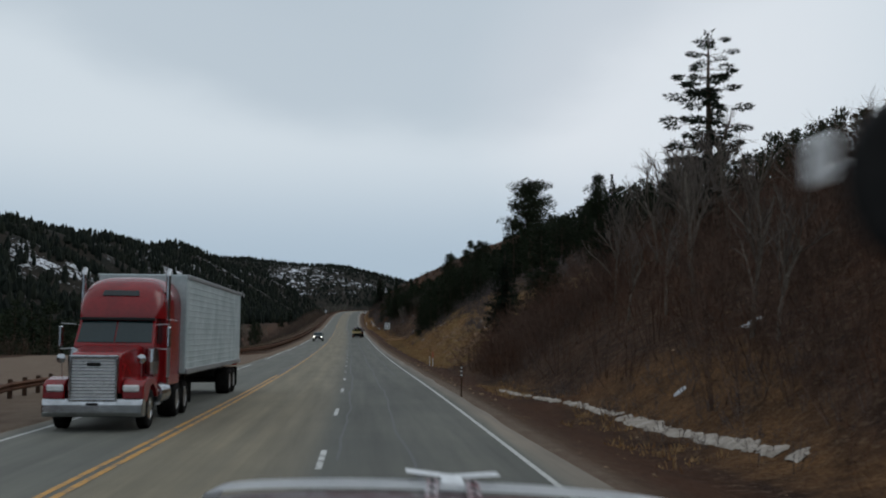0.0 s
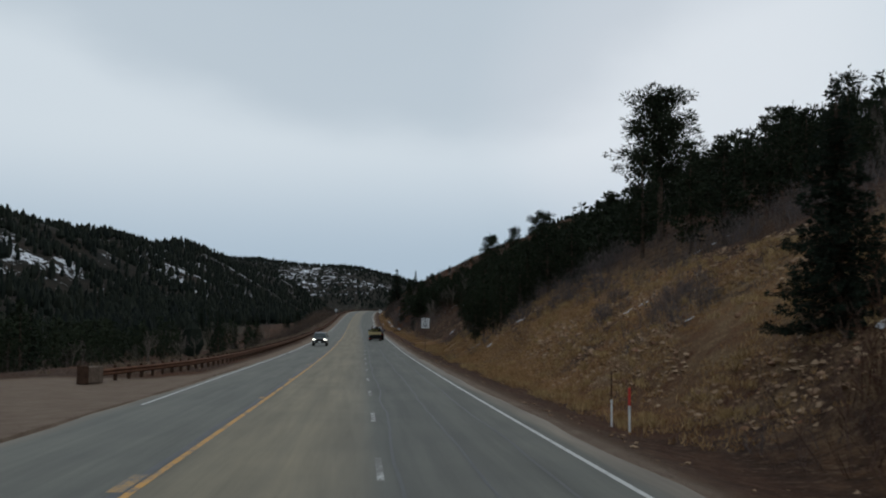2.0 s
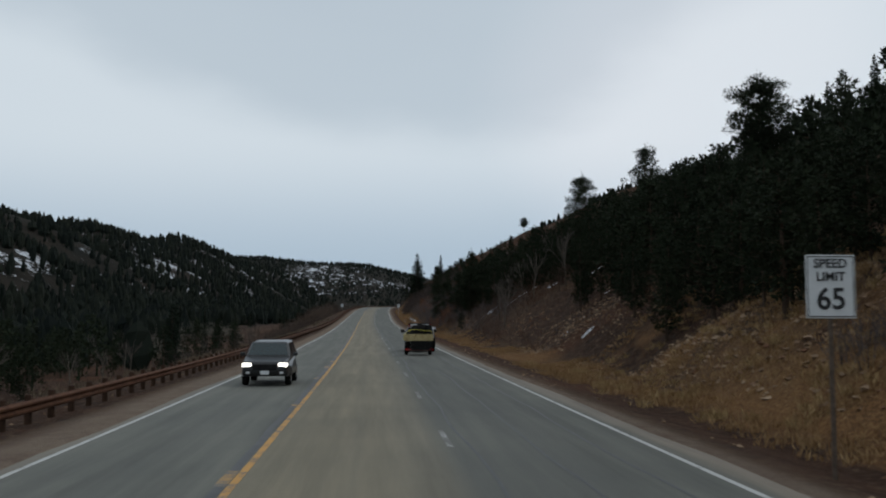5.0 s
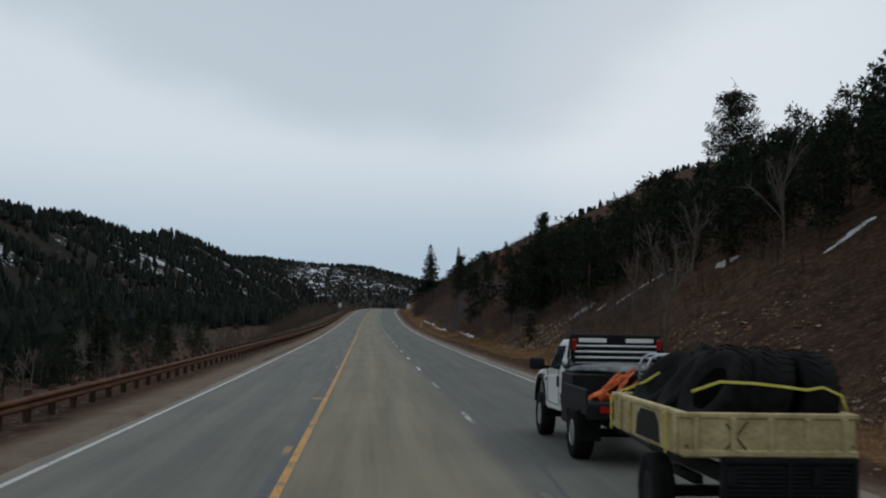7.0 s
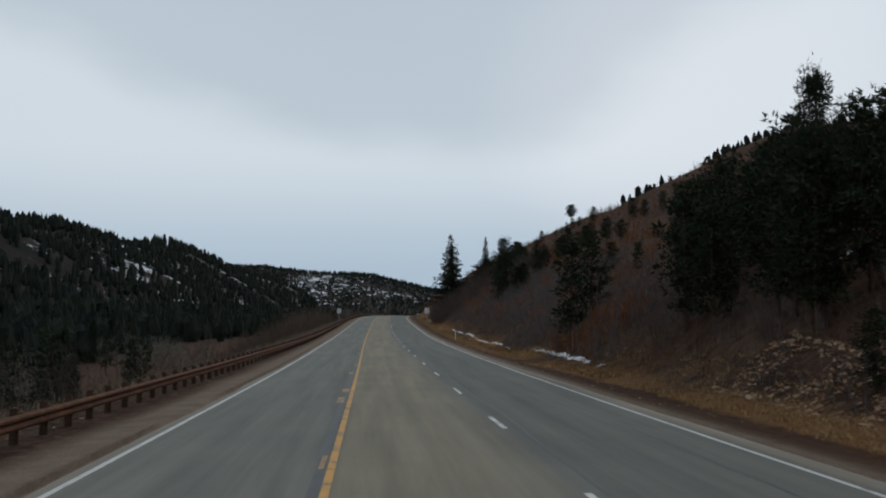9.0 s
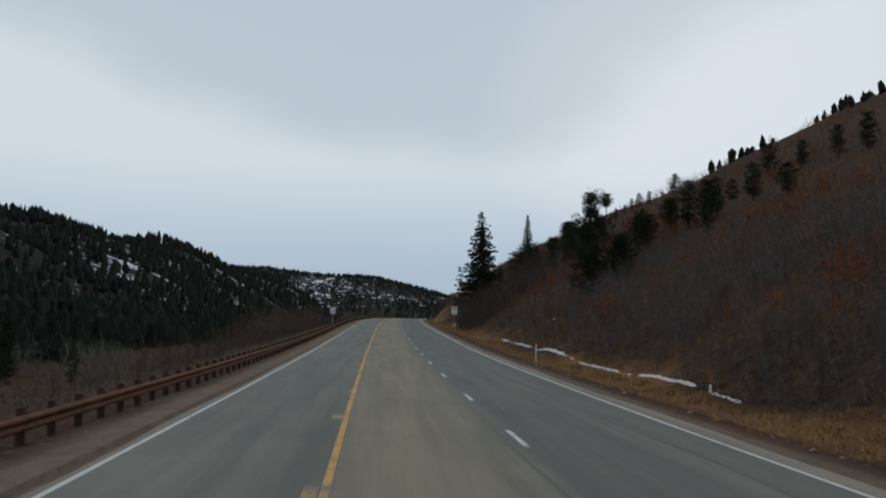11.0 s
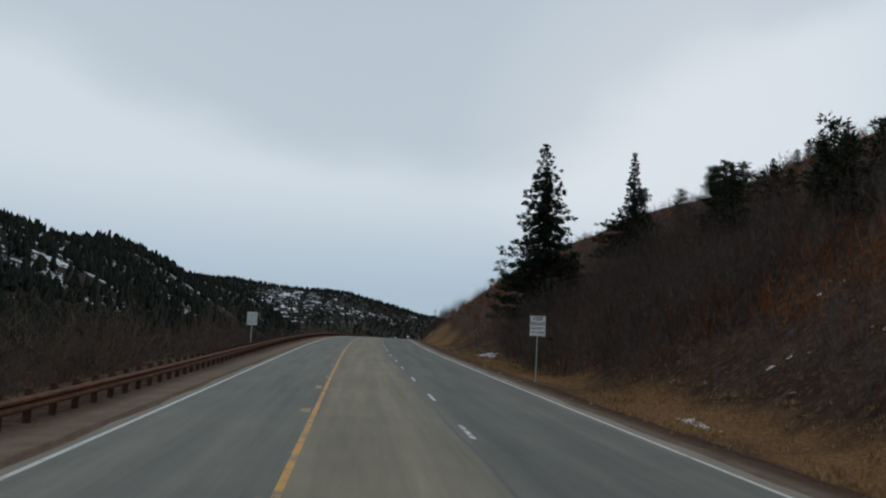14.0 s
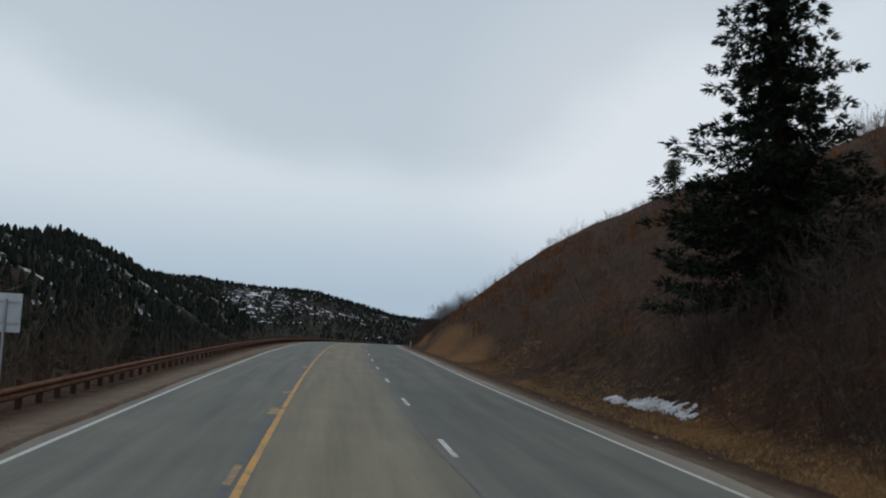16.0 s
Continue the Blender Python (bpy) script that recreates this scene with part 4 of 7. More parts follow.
# far forest on the left ridge and the range at the valley's end: uncounted, one mesh a wood
def far_wood(name, seed, pts, hmin, hmax, label, sides=4, rings=3, squat=1.0):
    """Distant conifers: uneven crowns, some round-headed and some pointed."""
    rng = np.random.RandomState(seed)
    n = len(pts)
    h = hmin + (hmax - hmin) * rng.rand(n) ** 1.4
    w = h * rng.uniform(0.17, 0.30, n) * squat
    blunt = rng.uniform(0.15, 0.62, n) * squat
    z0 = ground(pts[:, 0], pts[:, 1]) - 0.5
    body = []
    for lo, rad in ((0.06, 0.5 + 0.3 * blunt), (0.34, 0.95 + 0 * blunt), (0.76, blunt + 0.12))[3 - rings:]:
        ang = rng.uniform(0, 1.2, n)[:, None] + np.arange(sides)[None] * 6.283 / sides
        rr_ = (w * rad)[:, None] * rng.uniform(0.55, 1.3, (n, sides))
        zz = z0[:, None] + h[:, None] * (lo + rng.uniform(-0.08, 0.08, (n, sides)))
        body.append(np.stack([pts[:, :1] + np.cos(ang) * rr_, pts[:, 1:2] + np.sin(ang) * rr_, zz], -1))
    tip = np.stack([pts[:, 0] + rng.normal(size=n) * 0.03 * h, pts[:, 1] + rng.normal(size=n) * 0.03 * h, z0 + h], -1)[:, None]
    V = np.concatenate(body + [tip], 1)
    per, s = rings * sides + 1, np.arange(sides)
    j, f = (s + 1) % sides, []
    for k in range(rings - 1):
        f += [np.stack([k * sides + s, k * sides + j, (k + 1) * sides + j], 1), np.stack([k * sides + s, (k + 1) * sides + j, (k + 1) * sides + s], 1)]
    f = np.concatenate(f + [np.stack([(rings - 1) * sides + s, (rings - 1) * sides + j, 0 * s + rings * sides], 1)])
    F = (np.arange(n)[:, None, None] * per + f[None]).reshape(-1, 3)
    return tagged(mesh_object(name, V.reshape(-1, 3), F, FOREST), label, "forest", kind="stuff")


rng = np.random.RandomState(77)


def wood_points(n, y0, y1, l0, l1, thin, seed):
    """Points with clearings, thinned by a slow noise."""
    y = rng.uniform(y0, y1, n)
    l = rng.uniform(l0, l1, n)
    x = road_x(np.minimum(y, 640)) + l
    keep = (vnoise(x, y, 60, seed) + 0.6 * vnoise(x, y, 22, seed + 1) > thin) & (rng.rand(n) > 0.9 * np.max([snow_mask(x - 0.27 * d, y + d) for d in (0, 7, 14, 21)], axis=0))
    return np.stack([x, y], 1)[keep]


far_wood("ridge_pines", 4, np.array(crest_spots), 1.5, 3.0, "small dark pines scattered along the crest", 6, 3, 1.2)
far_wood("ridge_forest", 1, np.concatenate([wood_points(13000, 150, 1800, -480, -75, -0.55, 21), wood_points(4500, 450, 1600, -330, -75, -0.4, 31)]), 5.5, 11, "dark conifer forest on the snow-flecked ridge")
fx, fy = rng.uniform(-1300, 400, 12000), rng.uniform(2550, 3350, 12000)
keep = (vnoise(fx, fy, 160, 41) + 0.5 * vnoise(fx, fy, 50, 42) > -0.8) & (rng.rand(len(fx)) > 1.2 * snow_mask(fx, fy))
far_wood("range_forest", 2, np.stack([fx, fy], 1)[keep], 8, 15, "far dark conifer forest across the valley", 4, 2)
vx = wood_points(900, 760, 1600, -110, -16, -0.2, 51)
far_wood("valley_forest", 3, vx[np.abs(vx[:, 0] - road_x(vx[:, 1])) > 16], 6, 11, "dark conifers at the valley's end")
creek = np.array([p for p in wood_points(1500, 90, 760, -125, -44, -0.3, 55) if p[1] < 380 or p[0] - road_x(p[1]) < -70])
near = (creek[:, 1] < 360) & (creek[:, 0] - road_x(creek[:, 1]) > -100)
far_wood("creek_forest", 4, creek[~near], 6, 12, "dark conifers across the creek")
pine_wood("creek_pines", 6, creek[near], 6, 11, "dark conifers crowding the far bank of the creek", 224)


# ---------------------------------------------------------------- brush and grass, too many to count
def brush(name, seed, pts, hmin, hmax, material, label, stems=26, twigs=5, thick=1.0):
    """Bare bushes: stems fan out from the foot and end in a soft dome of fine twigs."""
    rng = np.random.RandomState(seed)
    soup = Soup()
    n = len(pts)
    foot = np.stack([pts[:, 0], pts[:, 1], ground(pts[:, 0], pts[:, 1]) - 0.1], 1)
    h = rng.uniform(hmin, hmax, n)
    wide = h * rng.uniform(0.45, 0.75, n)
    B, W, Ls = [], [], []
    for _ in range(max(5, int(stems * 0.42))):
        a, q = rng.uniform(0, 6.28, n), np.sqrt(rng.uniform(0, 1, n))
        top = foot + np.stack([np.cos(a) * q * wide, np.sin(a) * q * wide, h * np.sqrt(np.clip(1 - 0.75 * q * q, 0, 1)) * rng.uniform(0.75, 1.05, n)], 1)
        root = foot + np.stack([np.cos(a), np.sin(a), 0 * a], 1) * (wide * q * 0.3)[:, None]
        d = top - root
        L = np.linalg.norm(d, axis=1)
        B.append(root), W.append(d), Ls.append(L)
        d = d / L[:, None]
        for _ in range(int(twigs * 1.7)):
            t = rng.uniform(0.35, 0.92, n)[:, None]
            B.append(root + d * L[:, None] * t), W.append(d * 0.8 + rng.normal(size=(n, 3)) * 0.62 + np.array([0, 0, 0.15])), Ls.append(L * rng.uniform(0.14, 0.34, n))
    B, W, Ls = np.concatenate(B), np.concatenate(W), np.concatenate(Ls)
    soup.needles(B, W, Ls, thick * np.clip(0.006 * Ls + 0.0065, 0.008, 0.016), rng)
    return tagged(soup.object(name, material), label, "brush", kind="stuff")


def band(n, y0, y1, l0, l1, thin, seed, cell=18):
    y, l = rng.uniform(y0, y1, n), rng.uniform(l0, l1, n)
    x = road_x(y) + l
    k = (vnoise(x, y, cell, seed) + 0.4 * vnoise(x, y, cell / 3, seed + 1) > thin) & ~((y > 370) & (y < 436) & (np.abs(l - 13.2) < 0.5))
    return np.stack([x, y], 1)[k]


brush("oak_brush", 1, np.concatenate([band(620, 10, 74, 13.5, 42, -0.7, 61), band(160, 74, 105, 24, 42, -0.4, 61), band(330, 58, 84, 12.6, 21, -0.8, 60), band(520, 205, 330, 15, 45, -0.4, 63)]), 1.6, 3.6, TWIGS, "tangled bare brown brush covering the slope", 20, 5, 1.1)
hill_brush = band(1050, 330, 600, 14, 60, -0.9, 65)
hill_brush = hill_brush[(hill_brush[:, 1] < 462) | (hill_brush[:, 1] > 518) | (hill_brush[:, 0] - road_x(hill_brush[:, 1]) > 31)]
brush("oak_brush", 2, np.concatenate([hill_brush, band(350, 600, 800, 15, 80, -0.4, 67)]), 1.3, 2.9, HILL_TWIGS, "tangled bare grey-brown brush covering the slope", 22, 5, 1.35)
brush("grey_brush", 14, np.concatenate([band(560, 352, 480, 14.2, 29, -0.5, 74, 12), band(260, 376, 432, 15.5, 26, -0.75, 74, 7), band(90, 345, 372, 13.5, 18, -0.3, 76, 9), band(70, 104, 128, 26, 34, -0.6, 77, 8), band(130, 122, 166, 21, 30, -0.4, 77, 8), band(150, 146, 175, 15.5, 27, -0.4, 78, 8), band(120, 330, 348, 14, 22, -0.4, 79, 9), band(150, 268, 330, 14.5, 22, -0.2, 80, 9)]), 1.3, 2.9, GREY_TWIGS, "rounded mauve-grey bare bushes at the foot of the slope", 26, 5, 0.9)
PALE_GROVE = island_mat("pale_bare_aspens", [(0.075, 0.072, 0.058), (0.115, 0.11, 0.09), (0.17, 0.16, 0.13)])
grove = [(402, -49), (407, -52), (398, -46), (557, -71), (553, -57), (548, -63), (502, -44), (508, -50), (507, -82), (469, -75), (474, -70), (515, -62), (352, -88), (358, -84), (454, -91), (448, -86), (345, -80)]
brush("aspen_grove", 15, np.concatenate([np.array([float(road_x(y)) + l, y]) + rng.normal(size=(7, 2)) * 3.0 for y, l in grove]), 4.5, 7.5, PALE_GROVE, "pale grey-green bare aspen grove in the creek bottom", 30, 6, 2.2)
brush("cottonwood_grove", 16, np.array([(-83.0, 735.0), (-79.0, 738.0), (-86.0, 741.0), (-75.5, 742.0), (-72.0, 746.0)]), 11.5, 17.0, PALE_GROVE, "tall pale yellowish bare cottonwoods beside the road bend", 60, 9, 5.0)
BROWN_GROVE = thicket_mat("bare_brown_saplings", [(0.045, 0.033, 0.026), (0.075, 0.055, 0.043), (0.12, 0.09, 0.07)], (0.075, 0.045, 0.03))
brush("sapling_thicket", 17, np.concatenate([band(170, 448, 480, -20, -12.5, -0.8, 58), band(280, 480, 545, -30, -12.5, -0.8, 58)]), 3.8, 6.4, BROWN_GROVE, "tall thicket of bare brown saplings below the guardrail", 26, 5, 1.1)
brush("sapling_thicket", 19, np.concatenate([band(170, 24, 66, 15, 26, -0.8, 57), band(70, 40, 64, 22, 31, -0.8, 57)]), 2.6, 5.0, TWIGS, "tall tangled brown saplings covering the steep slope", 26, 6, 0.85)
brush("creek_brush", 20, band(130, 40, 112, -38, -25, -0.5, 72), 1.5, 3.2, BROWN_GROVE, "brown bare bushes beyond the gravel lay-by", 26, 5, 1.2)
brush("sapling_thicket", 18, np.concatenate([band(240, 380, 446, -30, -14, -0.6, 59), band(200, 545, 640, -34, -13, -0.5, 59)]), 2.5, 4.5, BROWN_GROVE, "reddish-brown bare willow thicket below the guardrail", 22, 5, 1.1)
brush("tall_brush", 8, np.concatenate([band(480, 462, 518, 13, 31, -0.9, 62), band(210, 640, 770, 9.8, 20, -0.9, 64)]), 2.2, 4.4, WILLOW, "tall dark thicket of bare stems", 34, 6, 0.9)
brush("low_brush", 9, np.concatenate([band(950, 330, 560, 13.6, 22, -0.55, 66, 9), band(650, 10, 84, 12.0, 18, -0.5, 68, 9), band(420, 205, 330, 14, 24, -0.2, 70, 9), band(500, 205, 285, 15, 27, -0.3, 56, 7)]), 0.4, 1.1, HILL_TWIGS, "low scrubby bare brush at the foot of the slope", 14)
brush("scrub_bush", 12, np.concatenate([np.array([float(road_x(y)) + l, y]) + rng.normal(size=(14, 2)) * 0.9 for y, l in [(112, 18.5), (128, 19.5), (138, 21), (146, 20), (122.7, 17.9), (115.3, 20.2), (105.8, 17.6), (153.8, 14.6), (152, 17.5), (158, 18.5), (176, 15.4), (168, 17)]]), 0.7, 1.7, GREY_TWIGS, "soft mauve-grey bushes on the stony bank", 30, 6, 0.9)
brush("rust_brush", 3, np.concatenate([band(1000, 330, 640, 16, 80, 0.0, 69), band(1100, 350, 482, 16, 40, 0.28, 69, 11), band(60, 334, 352, 14, 19, -0.3, 73), band(160, 530, 640, 14, 30, -0.2, 71)]), 0.9, 2.2, RED_TWIGS, "low rust-brown oak brush with dead leaves", 18, 6, 2.3)
brush("willow_brush", 4, np.concatenate([band(1250, 250, 700, -36, -9.5, -0.75, 73), band(300, 110, 260, -40, -16, -0.1, 75)]), 1.4, 3.2, WILLOW, "bare grey willow brush below the guardrail", 18, 5, 0.85)


def grass(name, seed, pts, hmin, hmax, label, blades=14, material=None):
    rng = np.random.RandomState(seed)
    n = len(pts)
    soup = Soup()
    z = ground(pts[:, 0], pts[:, 1])
    B, W, Ls = [], [], []
    for _ in range(blades):
        b = np.stack([pts[:, 0] + rng.normal(size=n) * 0.16, pts[:, 1] + rng.normal(size=n) * 0.16, z - 0.03], 1)
        B.append(b), W.append(np.stack([rng.normal(size=n) * 0.45, rng.normal(size=n) * 0.45, 0 * z + 1], 1)), Ls.append(rng.uniform(hmin, hmax, n))
    B, W, Ls = np.concatenate(B), np.concatenate(W), np.concatenate(Ls)
    soup.sprigs(B, W, Ls, 0.016 + 0 * Ls, rng)
    return tagged(soup.object(name, material or STRAW), label, "grass", kind="stuff")


grass("verge_grass", 11, band(3200, 330, 560, 10.4, 14.4, -0.45, 81, 7), 0.08, 0.26, "dry golden-tan grass along the verge", 14)
grass("verge_grass", 5, np.concatenate([band(2800, 84, 330, 11.6, 15.5, -0.35, 81, 7), band(260, 4, 62, 10.6, 12.6, 0.1, 82, 4)]), 0.09, 0.28, "dry golden grass along the verge")
grass("slope_grass", 8, band(1500, 320, 560, 11.8, 16.5, -0.1, 87, 8), 0.14, 0.42, "dry tawny grass between the brush", 14, TAWNY)
grass("bank_tufts", 9, band(2200, 86, 215, 11.0, 25, 0.3, 88, 1.6), 0.22, 0.48, "bunches of tall pale grass on the stony bank", 30, PALE_STRAW)
grass("bank_grass", 6, band(6800, 86, 215, 11.0, 24, -0.05, 83, 2.2), 0.12, 0.36, "dry golden grass on the road bank")
grass("bank_grass", 7, band(900, 115, 520, -14, -7.3, -0.1, 85, 7), 0.25, 0.5, "dry tan grass behind the guardrail", 14, DULL_STRAW)


# ---------------------------------------------------------------- things: helpers
def part(name, bm, material, parent, label="", smooth=False):
    """Links a bmesh as one mesh object under a thing or a part."""
    me = bpy.data.meshes.new(name)
    bmesh.ops.recalc_face_normals(bm, faces=bm.faces)
    bm.to_mesh(me)
    bm.free()
    me.materials.append(material)
    if smooth:
        me.polygons.foreach_set("use_smooth", [True] * len(me.polygons))
    ob = new(name, me)
    ob.parent = parent
    if label:
        ob["label"] = label
    return ob


def boxes(*specs, bevel=0.0, seg=1):
    """One mesh of boxes: (cx, cy, cz, sx, sy, sz[, rx, ry, rz])."""
    bm = bmesh.new()
    for s in specs:
        cx, cy, cz, sx, sy, sz = s[:6]
        r = s[6:] if len(s) > 6 else (0, 0, 0)
        bmesh.ops.create_cube(bm, size=1.0, matrix=pose(cx, cy, cz, *r) @ Matrix.Diagonal((sx, sy, sz, 1)))
    if bevel:
        bmesh.ops.bevel(bm, geom=list(bm.edges), offset=bevel, segments=seg, affect="EDGES", profile=0.5)
    return bm


def prism(points, x0, x1, taper=None, bevel=0.0, seg=2):
    """A side profile of (y, z) points drawn across from x0 to x1; taper(z) scales the width."""
    bm = bmesh.new()
    t = taper or (lambda y, z: 1.0)
    mid = (x0 + x1) / 2
    a = [bm.verts.new((mid + (x0 - mid) * t(y, z), y, z)) for y, z in points]
    b = [bm.verts.new((mid + (x1 - mid) * t(y, z), y, z)) for y, z in points]
    n = len(points)
    bm.faces.new(a), bm.faces.new(b[::-1])
    for i in range(n):
        bm.faces.new((a[i], b[i], b[(i + 1) % n], a[(i + 1) % n]))
    if bevel:
        bmesh.ops.bevel(bm, geom=list(bm.edges), offset=bevel, segments=seg, affect="EDGES", profile=0.5, clamp_overlap=True)
    return bm


def lathe(profile, m=None, n=28, bm=None):
    """Turns (radius, along) points round the local x axis."""
    bm = bm or bmesh.new()
    m = m or Matrix.Identity(4)
    rings = [[bm.verts.new(m @ Vector((x, r * math.cos(k * 2 * math.pi / n), r * math.sin(k * 2 * math.pi / n)))) for k in range(n)] for r, x in profile]
    for p, q in zip(rings, rings[1:]):
        for k in range(n):
            bm.faces.new((p[k], p[(k + 1) % n], q[(k + 1) % n], q[k]))
    for ring in (rings[0], rings[-1][::-1]):
        if (ring[0].co - ring[n // 2].co).length > 1e-4:
            bm.faces.new(ring)
    return bm


def tube(points, r, n=8, bm=None):
    """A round bar along points."""
    bm = bm or bmesh.new()
    s = Soup()
    s.limb(np.array(points, float), [r] * len(points), n)
    v, f = np.concatenate(s.v), np.concatenate(s.f)
    vs = [bm.verts.new(p) for p in v]
    for t in f:
        bm.faces.new([vs[i] for i in t])
    bm.faces.new(vs[:n]), bm.faces.new(vs[-n:])
    return bm


def quad_panel(corners, thick=0.012):
    """A flat panel through four corners, thickened along its normal."""
    bm = bmesh.new()
    c = [Vector(p) for p in corners]
    nrm = (c[1] - c[0]).cross(c[2] - c[0]).normalized() * thick
    a, b = [bm.verts.new(p) for p in c], [bm.verts.new(p + nrm) for p in c]
    n = len(c)
    bm.faces.new(a), bm.faces.new(b[::-1])
    for i in range(n):
        bm.faces.new((a[i], b[i], b[(i + 1) % n], a[(i + 1) % n]))
    return bm


def heading(y, back=False):
    """The pose's turn of a vehicle that stands on the road at y."""
    dx, dz = float(road_x(y + 2) - road_x(y - 2)) / 4, float(road_z(y + 2) - road_z(y - 2)) / 4
    m = Matrix.Rotation(-math.atan(dx), 4, "Z") @ Matrix.Rotation(math.atan(dz), 4, "X")
    return m @ Matrix.Rotation(math.pi, 4, "Z") if back else m


def on_road(ob, l, y, back=False):
    ob.matrix_basis = Matrix.Translation((float(road_x(y)) + l, y, float(road_z(y)))) @ heading(y, back)
    return ob


# materials of the things
RUBBER = simple("dusty_black_rubber", (0.006, 0.006, 0.006), (0.017, 0.016, 0.015), 6, 0.9)
CHROME = simple("dulled_chrome", (0.30, 0.31, 0.32), (0.52, 0.53, 0.55), 3, 0.2, 1.0)
STEEL = simple("brushed_steel", (0.35, 0.35, 0.36), (0.5, 0.5, 0.5), 5, 0.4, 1.0)
TRUCK_RED = simple("deep_red_truck_paint", (0.145, 0.004, 0.006), (0.23, 0.006, 0.008), 1.2, 0.22)
DARK_STEEL = simple("black_painted_steel", (0.005, 0.005, 0.0055), (0.013, 0.0125, 0.012), 4, 0.6)
DARK_STEEL.node_tree.nodes["Principled BSDF"].inputs["Specular IOR Level"].default_value = 0.18
WHITE_PAINT = simple("dusty_white_car_paint", (0.66, 0.66, 0.66), (0.80, 0.80, 0.80), 1.5, 0.35)
TRAILER_WHITE = simple("weathered_white_trailer_panel", (0.27, 0.33, 0.34), (0.46, 0.52, 0.53), 0.9, 0.5)
GLASS_DARK = simple("dark_tinted_glass", (0.010, 0.014, 0.016), (0.016, 0.02, 0.022), 1.0, 0.06)
GREEN_GLASS = simple("greenish_windscreen", (0.008, 0.020, 0.022), (0.012, 0.026, 0.029), 1.0, 0.12)
LENS = simple("clear_lamp_lens", (0.5, 0.5, 0.5), (0.75, 0.75, 0.75), 8, 0.15)
RED_LENS = simple("red_lamp_lens", (0.25, 0.008, 0.006), (0.35, 0.012, 0.01), 8, 0.25)
TAN = simple("faded_sand_tan_army_paint", (0.26, 0.185, 0.075), (0.52, 0.43, 0.22), 3.0, 0.75, bump_s=0.2)
YELLOW_WEB = simple("yellow_strap_webbing", (0.48, 0.42, 0.07), (0.66, 0.58, 0.14), 10, 0.8)
ORANGE = simple("orange_strap_webbing", (0.55, 0.09, 0.02), (0.75, 0.16, 0.03), 9, 0.7)
TARP = simple("wrinkled_grey_tarp", (0.03, 0.033, 0.034), (0.24, 0.25, 0.25), 7, 0.35, bump_s=0.9, bump_d=0.06)
BLUE = simple("blue_plastic", (0.02, 0.05, 0.22), (0.04, 0.08, 0.3), 4, 0.5)
RUST_RAIL = simple("rust_brown_weathering_steel", (0.055, 0.026, 0.016), (0.13, 0.062, 0.036), 2.5, 0.8, bump_s=0.2)
RUST_POST = simple("dark_rusted_post", (0.03, 0.018, 0.012), (0.075, 0.042, 0.028), 5, 0.9)
SIGN_WHITE = simple("white_sign_sheeting", (0.60, 0.62, 0.62), (0.70, 0.71, 0.71), 1.2, 0.5)
SIGN_BLACK = simple("black_sign_ink", (0.012, 0.012, 0.012), (0.02, 0.02, 0.02), 3, 0.6)
GALV = simple("galvanised_steel", (0.28, 0.29, 0.30), (0.42, 0.43, 0.44), 6, 0.5, 0.8)
WOODPOST = simple("weathered_wood_post", (0.06, 0.045, 0.035), (0.15, 0.115, 0.09), 7, 0.9)
SNOW = simple("old_granular_snow", (0.26, 0.25, 0.25), (0.62, 0.63, 0.66), 2.2, 0.8, bump_s=0.7, bump_d=0.06)
STONE = island_mat("broken_hillside_stone", [(0.10, 0.055, 0.032), (0.19, 0.123, 0.077), (0.31, 0.22, 0.145), (0.15, 0.072, 0.042)])


def lamp_mat(name, c, power):
    m, n, l, b = mat(name, 0.3)
    b.inputs["Base Color"].default_value = (*c, 1)
    b.inputs["Emission Color"].default_value, b.inputs["Emission Strength"].default_value = (*c, 1), power
    return m


HEADLAMP_ON = lamp_mat("lit_headlamp", (1.0, 0.96, 0.86), 3.0)


def wheel(parent, x, y, r, width, rim_mat, side, name="wheel", dish=0.05, rim_r=0.58):
    """A wheel whose outer face looks to side (-1 left, 1 right): tyre and rim."""
    w = width / 2
    root = part(name, lathe([(r * 0.5, -w * 0.5), (r * 0.5, w * 0.5)], pose(x, y, r)), DARK_STEEL, parent)
    prof = [(r * rim_r, -w * 0.85), (r * 0.80, -w), (r * 0.94, -w * 0.9), (r, -w * 0.62), (r * 0.985, -w * 0.2), (r * 0.985, w * 0.2), (r, w * 0.62), (r * 0.94, w * 0.9), (r * 0.80, w), (r * rim_r, w * 0.85)]
    part("tyre", lathe(prof, pose(x, y, r), 36), RUBBER, root, smooth=True)
    s = side
    rim = [(r * rim_r, s * w * 0.86), (r * rim_r * 0.93, s * (w * 0.9)), (r * rim_r * 0.86, s * (w * 0.55)), (r * 0.30, s * (w * 0.55 - dish)), (r * 0.22, s * (w * 0.75)), (r * 0.10, s * (w * 0.85)), (0.001, s * w * 0.86)]
    part("rim", lathe(rim, pose(x, y, r), 24), rim_mat, root)
    return root


# ---------------------------------------------------------------- guardrail
def rail_profile():
    """W-beam: (across, up) points, thickness to the back."""
    front = [(0.00, 0.43), (0.035, 0.455), (0.08, 0.48), (0.08, 0.53), (0.02, 0.565), (0.0, 0.585), (0.02, 0.605), (0.08, 0.64), (0.08, 0.69), (0.035, 0.715), (0.0, 0.74)]
    back = [(x - 0.012, z) for x, z in front[::-1]]
    return front + back


SECTION = 7.62


